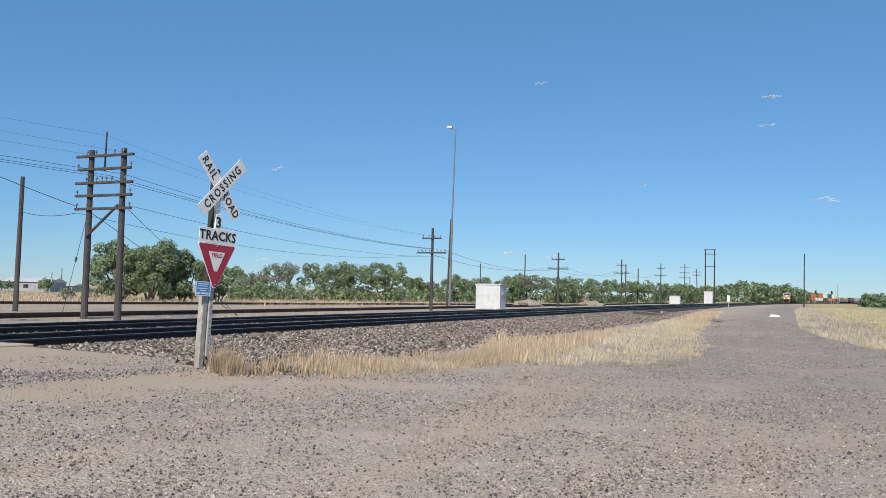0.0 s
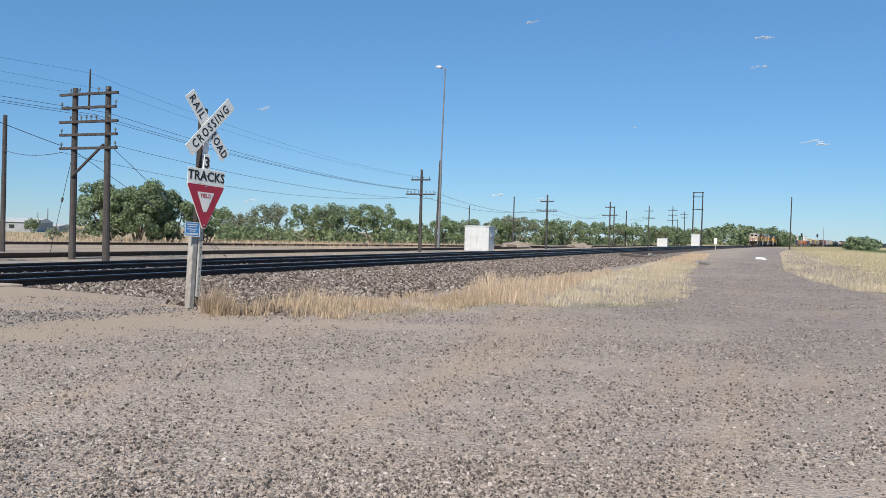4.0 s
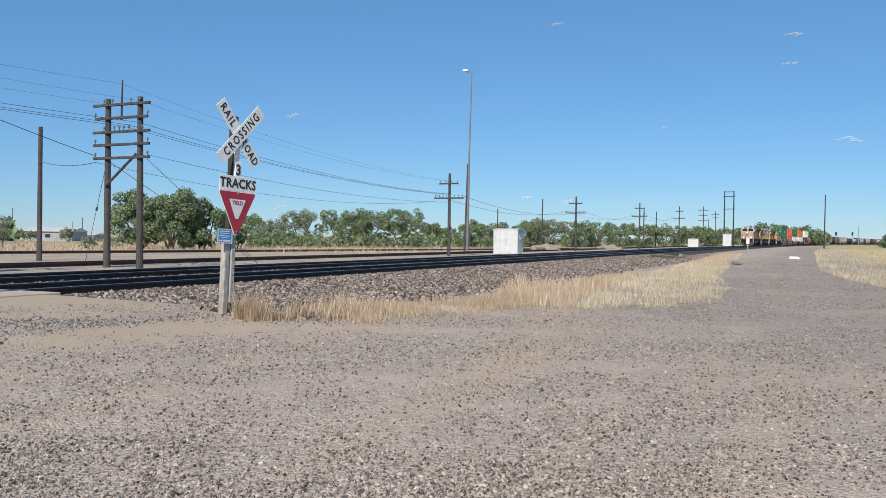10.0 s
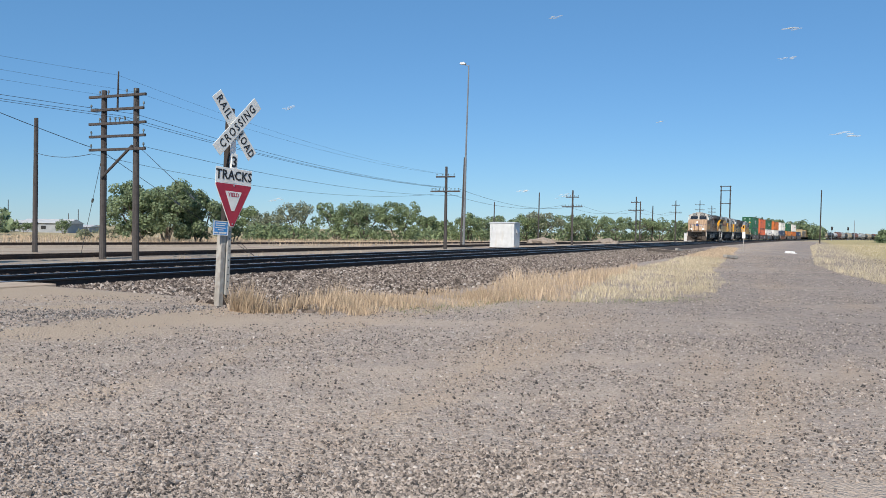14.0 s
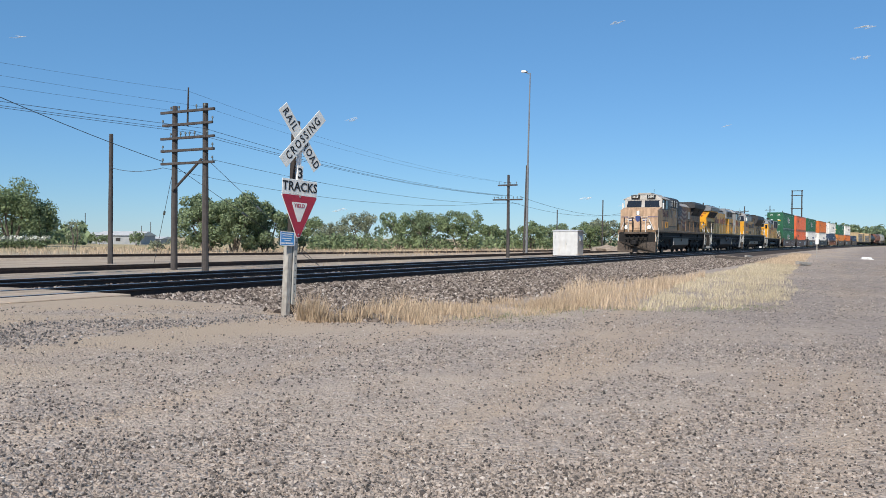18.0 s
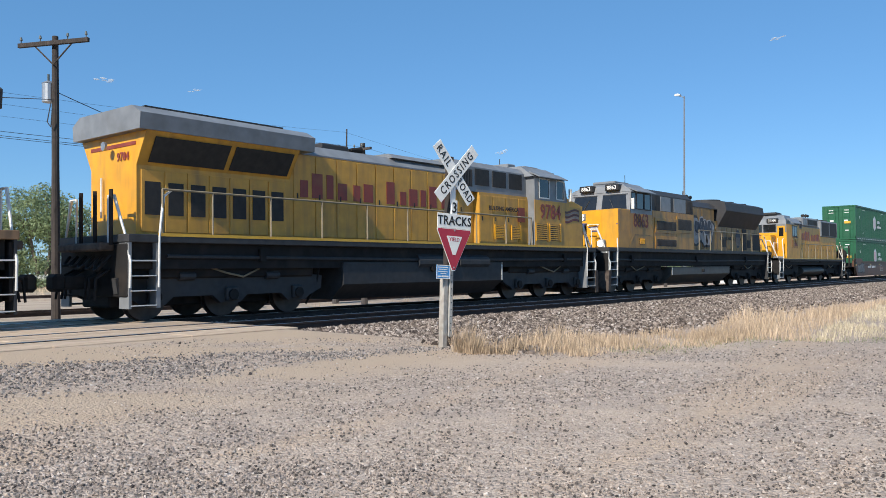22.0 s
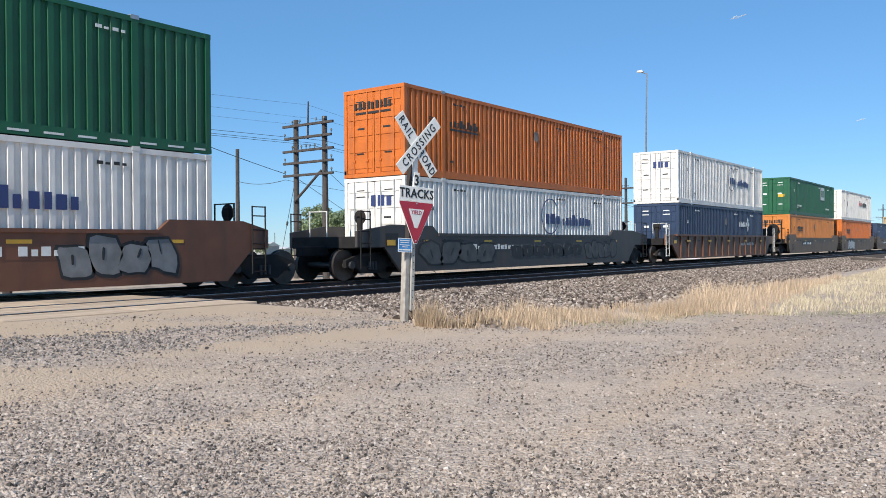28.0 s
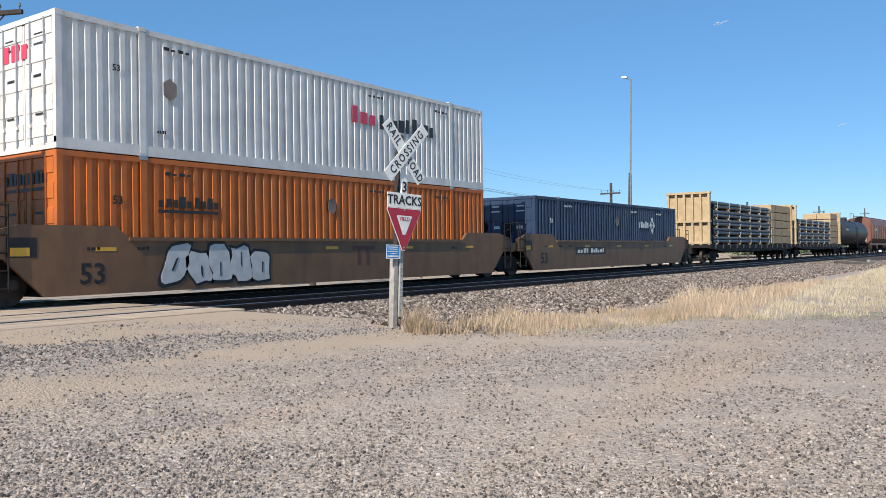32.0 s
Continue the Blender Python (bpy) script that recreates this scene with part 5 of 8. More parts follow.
def horns(t, y, z):
    h = part("horn", rod(bmn(), (0.3, y, z), (0.3, y, z + 0.25), 0.03), UNDER, t)
    for dx, dy in ((-0.12, -0.4), (0.0, -0.5), (0.12, -0.35), (0.06, 0.35)):
        part("trumpet", rod(bmn(), (0.3 + dx, y, z + 0.25), (0.3 + dx, y + dy, z + 0.27), 0.03, 0.10, 10), UNDER, h)


def beacon_roof(t, y0, y1, z, material):
    """Small boxes and aerials on a cab roof."""
    part("roof_unit", box(bmn(), -0.55, 0.55, y0 + 0.3, y0 + 1.3, z, z + 0.12, 0.03), material, t)
    part("roof_unit", box(bmn(), -0.3, 0.4, y0 + 1.5, y0 + 2.0, z, z + 0.16, 0.03), material, t)
    part("aerial", rod(bmn(), (0.5, y0 + 1.4, z), (0.5, y0 + 1.4, z + 0.45), 0.014), UNDER, t)


def spray_letters(t, s, x, y0, y1, z0, z1, n, fill, line, seed):
    """Fat angular shapes sprayed side by side, each with a dark outline and a hole or notch."""
    r = np.random.default_rng(seed)
    w = (y1 - y0) / n
    for i in range(n):
        c, hh = y0 + w * (i + 0.5), (z1 - z0) * (0.78 + 0.22 * r.random())
        m = 14
        rad, lean = 0.74 + 0.34 * r.random(m), 0.25 * r.normal()
        slit, hx, hz = 0.18 + 0.22 * r.random(), 0.5 * r.normal(), 0.9 * r.normal()
        for k, mt, dx in ((1.0, line, 0.001), (0.84, fill, 0.008), (0.2, line, 0.014)):
            pts = []
            for j in range(m):
                a = j * math.tau / m
                ca, sa = math.cos(a), math.sin(a)
                u, v = math.copysign(abs(ca) ** 0.6, ca) * rad[j], math.copysign(abs(sa) ** 0.6, sa) * min(1.0, rad[j] * 1.05)
                if k < 0.5:
                    u, v = u * slit + hx + 0.25 * v, v * (2.1 - 1.8 * slit) + hz
                pts.append((c + (u + lean * v) * w * 0.66 * k, z0 + hh / 2 + v * hh / 2 * k))
            side_shape({1.0: "graffiti_outline", 0.84: "graffiti_fill", 0.2: "graffiti_hole"}[k], s, x + dx, pts, mt, t, 0.004)


GREYTAG2 = mat("spray_ash", (0.40, 0.38, 0.37), (0.26, 0.25, 0.25), 0.6, scale=4, dirt=(0.08, 0.07, 0.06), dirt_amt=0.4)
GREYTAG = mat("spray_grey", (0.22, 0.225, 0.225), (0.14, 0.145, 0.145), 0.6, scale=3)
DIMTAG = mat("spray_faded", (0.095, 0.10, 0.10), (0.06, 0.065, 0.065), 0.7, scale=3)


def wide_cab(t, y0, body, grey, plate_no, zt, depth=2.6, emd=False, wing=True, dark_sides=False):
    """Full-width nose and cab. y0: the nose's front; the cab's back wall stands at y0 + 1.1 + depth."""
    zr = 4.62
    cf = y0 + 1.15
    zn = 3.42 if emd else 3.62
    pts = [(-1.52, cf + 0.35), (-1.52, y0 + 0.32), (-0.8 if not emd else -0.95, y0), (0.8 if not emd else 0.95, y0), (1.52, y0 + 0.32), (1.52, cf + 0.35)]
    nb = prism(bmn(), pts, "z", zt, zn)
    for v in nb.verts:
        if v.co.z > zn - 0.01 and v.co.y < y0 + 0.1:
            v.co.z -= 0.06 if emd else 0.14
        if v.co.z > zn - 0.01 and abs(v.co.x) > 1.4 and not emd:
            v.co.z -= 0.30 if v.co.y < y0 + 0.6 else 0.04
    nose = part("nose", nb, body, t)
    # nose sides get the darker yellow, shade painted in beside the sunlit front
    for s in (1, -1):
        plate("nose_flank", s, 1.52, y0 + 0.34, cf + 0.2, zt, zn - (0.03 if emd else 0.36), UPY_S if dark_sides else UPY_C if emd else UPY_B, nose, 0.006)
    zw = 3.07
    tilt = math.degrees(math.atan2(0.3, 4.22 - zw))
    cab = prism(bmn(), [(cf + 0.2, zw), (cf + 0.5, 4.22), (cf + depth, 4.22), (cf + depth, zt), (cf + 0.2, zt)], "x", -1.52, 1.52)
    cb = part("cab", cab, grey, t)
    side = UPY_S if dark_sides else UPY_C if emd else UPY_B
    rf = prism(bmn(), [(cf + 0.48, 4.215), (cf + 0.62, 4.5), (cf + 0.85, zr), (cf + depth, zr), (cf + depth + 0.12, 4.215)], "x", -1.53, 1.53)
    for v in rf.verts:
        v.co.x *= 1.0 if v.co.z < 4.3 else 0.72 if v.co.z < 4.55 else 0.6
    bmesh.ops.recalc_face_normals(rf, faces=rf.faces)
    part("cab_roof", rf, grey, t)
    # lower cab walls in the side yellow, darkened to stand in for shade
    for s in (1, -1):
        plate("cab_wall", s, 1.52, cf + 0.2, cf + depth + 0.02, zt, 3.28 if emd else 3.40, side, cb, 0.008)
        if dark_sides:
            side_shape("upper_wall", s, 1.52, [(cf + 0.36, 3.405), (cf + depth, 3.405), (cf + depth, 4.2), (cf + 0.54, 4.2)], UPG_D, cb, 0.008)
        for a, b in (((0.6, 1.1), (1.65, 2.28)) if not emd else ((0.42, 0.85), (0.95, 1.6), (1.72, 2.3))):
            w = plate("window", s, 1.52 if not dark_sides else 1.528, cf + a, cf + b, 3.5, 4.14, PANE, cb, 0.01)
            for ya, yb, za, zb in ((a - 0.04, b + 0.04, 4.14, 4.18), (a - 0.04, b + 0.04, 3.46, 3.5), (a - 0.04, a, 3.5, 4.14), (b, b + 0.04, 3.5, 4.14)):
                plate("window_frame", s, 1.53, cf + ya, cf + yb, za, zb, GALV if dark_sides and a > 1.5 else UPG_D if dark_sides else RAILING if not emd else UPG_D, w, 0.016)
        part("sunshade", prism(bmn(), [(s * 1.3, 4.36), (s * 1.74, 4.18), (s * 1.74, 4.21), (s * 1.3, 4.42)], "y", cf + 0.6, cf + depth), grey, cb)
        plate("mirror", s, 1.6, cf + 0.28, cf + 0.34, 3.45, 3.9, RAILING, cb, 0.12)
        # windscreen panes and number boards in front
        xs = sorted((s * 0.14, s * 1.36))
        n = Vector((0, -1, 0.32)).normalized()
        ws = part("windscreen", prism(bmn(), [(xs[0], 0.52 if not emd else 0.46), (xs[1], 0.50 if not emd else 0.44), (xs[1] - (0.1 if s > 0 else 0), 1.08), (xs[0] + (0.1 if s < 0 else 0), 1.08)], "y", -0.016, -0.002), PANE, cb)
        ws.matrix_basis = pose(0, cf + 0.2, zw, -tilt, 0, 0)
        for za, zc in ((0.45, 0.50) if not emd else (0.39, 0.44), (1.08, 1.12)):
            part("screen_frame", box(bmn(), xs[0], xs[1], -0.024, -0.001, za, zc), BLACK, cb).matrix_basis = ws.matrix_basis
        part("wiper", rod(bmn(), (s * 0.75, -0.03, 0.42), (s * 0.5, -0.03, 0.9), 0.012), BLACK, cb).matrix_basis = ws.matrix_basis
        nbx = sorted((s * 0.30, s * 0.98))
        brd = part("number_board", box(bmn(), nbx[0], nbx[1], cf + 0.33, cf + 0.7, 4.27, 4.55, 0.03), BLACK, cb)
        text(plate_no, 0.23, Matrix.Translation((s * 0.64, cf + 0.325, 4.405)), SIGN_WHITE, brd, 0.003, "board_number")
        part("ditch_light", rod(bmn(), (s * 0.95, y0 - 0.28, 1.98), (s * 0.95, y0 - 0.12, 1.98), 0.12, n=14), LAMPM, t, "lit headlamp")
        part("lamp_bracket", box(bmn(), s * 0.95 - 0.15, s * 0.95 + 0.15, y0 - 0.14, y0 + 0.02, 1.78, 2.15, 0.03), grey, t)
        for i, z in enumerate((2.35, 2.75)):
            part("grab_iron", pipe(bmn(), [(s * 0.35, y0 - 0.01, z), (s * 0.35, y0 - 0.08, z), (s * 0.68, y0 - 0.08, z), (s * 0.68, y0 - 0.01, z)], 0.016), body, t)
        if wing:
            for k in range(4):
                xa, xb = sorted((s * (0.22 + 0.06 * k), s * (0.78 - 0.02 * k)))
                part("wing_stripe", box(bmn(), xa, xb, y0 - 0.012, y0 - 0.002, 2.74 - 0.085 * k, 2.79 - 0.085 * k), WING if k % 2 else SIGN_WHITE, nose)
            wl = prism(bmn(), [(0.0, 0.06), (0.72, 0.085), (0.78, 0.13), (0.0, 0.13)], "y", -0.008, 0.0)
            wl2 = part("wing_stripe", wl, WING, nose)
            wl2.matrix_basis = pose(s * 0.81, y0 + 0.004, 2.68, 0, 0, 0 if s > 0 else 0) @ (pose(0, 0, 0, 0, 0, 24.0) if s > 0 else Matrix.Rotation(radians(156.0), 4, "Z") @ Matrix.Diagonal((1, -1, 1, 1)))
    if wing:
        part("shield_emblem", prism(bmn(), [(-0.2, 2.85), (0.2, 2.85), (0.2, 2.55), (0.0, 2.38), (-0.2, 2.55)], "y", y0 - 0.016, y0 - 0.004), WING, nose, "small blue shield shape")
    # headlight, door
    hl = part("headlight_box", box(bmn(), -0.16, 0.16, y0 - 0.03, y0 + 0.05, 2.95, 3.24, 0.02), grey, nose)
    for z in (3.02, 3.17):
        part("lens", rod(bmn(), (0, y0 - 0.045, z), (0, y0 - 0.03, z), 0.065, n=12), LAMPM, hl)
    part("nose_door", box(bmn(), -0.33, 0.3, y0 - 0.02, y0, zt + 0.1, 2.3, 0.01), body, nose)
    beacon_roof(cb, cf + 0.5, cf + depth, zr, grey)
    return cb


def ge_loco(y25, no, dirty, flip, label):
    """A six-axle freight locomotive with a wide cab and winged radiator. Front coupler at y = 0."""
    L = 22.2
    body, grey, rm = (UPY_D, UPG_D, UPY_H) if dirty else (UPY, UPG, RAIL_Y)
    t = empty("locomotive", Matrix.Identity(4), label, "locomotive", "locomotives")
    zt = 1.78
    # flank yellow: dirt plus painted-in shade, darker than nose and end wall
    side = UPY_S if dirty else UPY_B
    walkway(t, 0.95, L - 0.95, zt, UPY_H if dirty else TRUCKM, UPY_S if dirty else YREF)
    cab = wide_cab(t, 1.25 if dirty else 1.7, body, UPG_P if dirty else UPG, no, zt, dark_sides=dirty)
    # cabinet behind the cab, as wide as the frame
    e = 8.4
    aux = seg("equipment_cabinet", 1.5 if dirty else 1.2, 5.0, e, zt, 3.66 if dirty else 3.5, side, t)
    seg("cabinet_top", 1.44 if dirty else 1.15, 4.98, e + (0.6 if dirty else 1.3), 3.66 if dirty else 3.5, 4.5, UPG_D if dirty else UPG, t, 0.2)
    if dirty:
        seg("dynamic_brake_housing", 1.22, e + 0.6, 10.5, 3.5, 4.5, UPG_D, t, 0.2)
    hood = seg("engine_hood", 0.98, e - 0.1, 16.4, zt, 4.28, UPY_H if dirty else side, t, 0.3)
    seg("hood_roof", 0.995, e - 0.1, 15.95, 4.02, 4.3, UPG_P if dirty else UPG, t, 0.32)
    rad = seg("radiator_hood", 0.98, 16.4, 20.75, zt, 3.3, side if not dirty else UPY_H, t)
    part("radiator_slope", prism(bmn(), [(-0.98, 3.295), (0.98, 3.295), (1.42, 4.0), (-1.42, 4.0)], "y", 16.4, 20.75), side if not dirty else UPG_D, t)
    wingp = [(-1.46, 3.995), (1.46, 3.995), (1.5, 4.34), (1.15, 4.52), (-1.15, 4.52), (-1.5, 4.34)]
    wings = part("radiator_roof", prism(bmn(), wingp, "y", 15.95, 20.95), UPG_D if dirty else UPG, t)
    part("wing_grating", box(bmn(), -1.1, 1.1, 16.7, 20.6, 4.525, 4.57), LOUVRE, wings)
    for s in (1, -1):
        x = 1.5 if dirty else 1.2
        if dirty:
            plate("cabinet_door", s, x, 5.3, 6.5, 2.15, 3.45, side, aux, 0.02, 0.006)
            for a, b in ((6.55, 7.4), (7.45, 8.3)):
                plate("cabinet_door", s, x, a, b, 2.15, 3.6, side, aux, 0.02, 0.006)
            bd = plate("battery_door", s, 1.528, 2.9, 5.0, 1.9, 2.52, side, cab, 0.025, 0.006)
            plate("door_shadow_gap", s, 1.528, 2.86, 5.04, 2.53, 2.56, LOUVRE, cab, 0.012)
            for a in (3.95, 4.4):
                plate("vent_box", s, 1.55, a, a + 0.36, 1.98, 2.44, UPY_L, bd, 0.05, 0.01)
            plate("vent_hole", s, 1.605, 4.0, 4.16, 2.05, 2.4, LOUVRE, bd, 0.01)
            louvre(t, s, 1.44, 6.7, 7.4, 3.75, 4.2, UPG_D, 6), louvre(t, s, 1.44, 7.5, 8.2, 3.75, 4.2, UPG_D, 6)
            for a, b in ((5.25, 6.45), (8.42, 8.95)):
                plate("upper_panel", s, 1.44, a, b, 3.72, 4.22, UPG, t, 0.015)
            for ya in (6.58, 7.42, 8.24):
                plate("grille_frame", s, 1.44, ya, ya + 0.07, 3.7, 4.25, GALV, t, 0.05)
            for ya in (5.35, 6.9, 8.4):
                part("rail_post", rod(bmn(), (s * 1.56, ya, 3.4), (s * 1.56, ya, 4.12), 0.02, n=6), UPG_D, t)
            plate("pale_band", s, 1.5, 5.15, 8.35, 3.52, 3.66, FLAG_WHITE, aux, 0.006)
            plate("door_shadow_gap", s, 1.5, 5.1, 8.4, 2.1, 2.13, LOUVRE, aux, 0.024)
            part("upper_handrail", pipe(bmn(), [(s * 1.56, 5.3, 4.1), (s * 1.56, 8.4, 4.05)], 0.02), UPG_D, t)
            part("upper_handrail", pipe(bmn(), [(s * 1.56, 5.3, 3.75), (s * 1.56, 8.4, 3.68)], 0.02), UPG_D, t)
        else:
            doors(t, s, x, 5.3, e, zt + 0.1, 3.4, 4, side)
            for a in (5.75, 6.75, 7.75):
                plate("upper_window", s, 1.15, a, a + 0.8, 3.72, 4.25, LOUVRE, t, 0.02)
            louvre(t, s, 1.15, 8.7, 9.4, 3.65, 4.2, UPG_D, 8)
            for a in (3.72, 4.64):
                blind(t, s, 1.53, a, a + 0.76, 1.98, 2.56, UPY)
            for a in (6.0, 7.0):
                blind(t, s, 1.245, a, a + 0.55, 2.0, 2.45, UPY)
            plate("emblem_shield", s, 1.245, 5.7, 6.15, 2.6, 3.1, RED, aux, 0.006, label="small red and white shield shape")
        doors(t, s, 0.98, e + 0.1, 16.3, zt + 0.08, 3.95, 10, UPY_H if dirty else side)
        n = 7
        for i in range(n):
            a = 16.55 + 0.59 * i
            d = plate("hood_door", s, 0.98, a, a + 0.55, zt + 0.08, 3.2, side if not dirty else UPY_H, rad, 0.022, 0.006)
            plate("grille", s, 1.002, a + 0.08, a + 0.47, zt + 0.45, 2.95 if not dirty else 2.75, LOUVRE, d, 0.012)
        for a, b in ((16.55, 18.35), (18.5, 20.5)):
            part("radiator_screen", prism(bmn(), [(s * 1.035, 3.36), (s * 1.36, 3.88), (s * 1.38, 3.88), (s * 1.055, 3.36)], "y", a, b), LOUVRE, rad)
        ys = [8.6, 10.2, 11.9, 13.6, 15.3, 17.0, 18.7, 20.3] if dirty else [5.6, 7.2, 8.9, 10.6, 12.3, 14.0, 15.7, 17.4, 19.1, 20.4]
        railing(t, s, ys, zt, 2.75, rm)
        if dirty:
            for k in range(9):
                wavy("flag_stripe", s, 1.006, 10.95, 14.4, 2.25 + 0.19 * k, 0.17, FLAG_RED if k % 2 == 0 else FLAG_WHITE, hood, 0.13, 1.9)
            wavy("flag_canton", s, 1.012, 10.95, 12.3, 3.1, 0.80, FLAG_BLUE, hood, 0.1, 1.9)
            for k in range(22):
                ya, za = 11.05 + 0.24 * (k % 5), 3.2 + 0.13 * (k // 5) - 0.03 * (k % 5)
                plate("star_speck", s, 1.019, ya, ya + 0.05, za, za + 0.05, FLAG_WHITE, hood, 0.004)
            words("BUILDING", 0.27, 15.5, 2.72, 1.004, s, hood), words("AMERICA", 0.27, 15.5, 2.42, 1.004, s, hood)
            plate("shield_shape", s, 1.005, 15.1, 15.8, 2.95, 3.6, UPG_P, hood, 0.006)
            part("equipment_box", box(bmn(), min(s * 1.0, s * 1.4), max(s * 1.0, s * 1.4), 9.5, 10.7, zt, 2.35, 0.02), side, t)
            rb = np.random.default_rng(8)
            for k in range(9):   # bare patches where paint has peeled
                ya, za = (7.6 if k < 5 else 5.6) + 0.8 * rb.random(), 2.9 + 0.6 * rb.random()
                pts = [(ya + (0.34 if i in (2, 3, 4) else 0.26) * (0.45 + 0.55 * rb.random()) * math.cos(i * 0.5712), za + (0.14 if i < 6 else 0.3) * (0.4 + 0.6 * rb.random()) * math.sin(i * 0.5712)) for i in range(11)]
                side_shape("peeled_patch", s, 1.524 + 0.003 * k, pts, FLAG_WHITE, aux, 0.002)
        else:
            bars(9.85, 16.25, 2.88, 3.52, 1.008, 13, RED, hood, sides=(s,))
            words("BUILDING AMERICA", 0.2, 7.0, 3.0, 1.245, s, aux)
            for k in range(5):
                wavy("flag_stripe", s, 1.53, 2.3, 3.35, 2.72 + 0.09 * k, 0.08, FLAG_RED if k % 2 == 0 else FLAG_WHITE, cab, 0.05, 5)
    if not dirty:
        # end wall keeps the full yellow, as sunlit, against the shade-darkened sides
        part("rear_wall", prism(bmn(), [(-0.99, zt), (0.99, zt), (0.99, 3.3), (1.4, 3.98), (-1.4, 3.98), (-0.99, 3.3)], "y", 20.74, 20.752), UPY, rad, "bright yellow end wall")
        rb = part("rear_end_stripe", box(bmn(), -0.98, 0.98, 20.752, 20.765, 3.72, 3.8), RED, rad)
        text(no, 0.26, pose(-0.45, 20.77, 3.5, 0, 0, 180), RED, rad, 0.003, "road_number")
        part("rear_lights", rod(bmn(), (0, 20.95, 3.75), (0, 21.0, 3.75), 0.1), GALV, rad)
        part("rear_handrail", rod(bmn(), (0.4, 20.82, 2.2), (0.4, 20.82, 3.1), 0.025), RAILING, rad)
    number(no, 0.72, 4.0 if dirty else 4.4, 3.05 if dirty else 2.98, 1.534, LETTER if dirty else RED, cab, 1.3 if dirty else 1.0)
    part("exhaust_stack", box(bmn(), -0.35, 0.35, 13.6, 14.7, 4.28, 4.5, 0.04), GALV if dirty else UPG_D, t)
    part("roof_hump", seg_bm := prism(bmn(), [(-0.8, 4.28), (0.8, 4.28), (0.6, 4.42), (-0.6, 4.42)], "y", 9.0, 12.2), UPG_D if dirty else UPG, t)
    horns(t, 13.0, 4.28)
    fuel_tank(t, 7.4, 13.4 if dirty else 14.9, 0.28, 1.3, TANKM if dirty else TRUCKM)
    if not dirty:
        for s in (1, -1):
            for a in (8.2, 10.2):
                part("air_reservoir", rod(bmn(), (s * 1.3, a, 1.3), (s * 1.3, a + 1.6, 1.3), 0.2, n=12), TRUCKM, t)
    loco_truck(t, 4.05, 3, 2.05, UNDER if dirty else TRUCKM), loco_truck(t, 18.38, 3, 2.05, UNDER if dirty else TRUCKM)
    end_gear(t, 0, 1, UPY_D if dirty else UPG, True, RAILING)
    end_gear(t, L, -1, UPG_D if dirty else UPG)
    MOVERS.append((t, y25, L, flip))
    return t


LETTER = mat("faded_letter", (0.16, 0.03, 0.02), (0.10, 0.025, 0.02), 0.55)
MOVERS = []


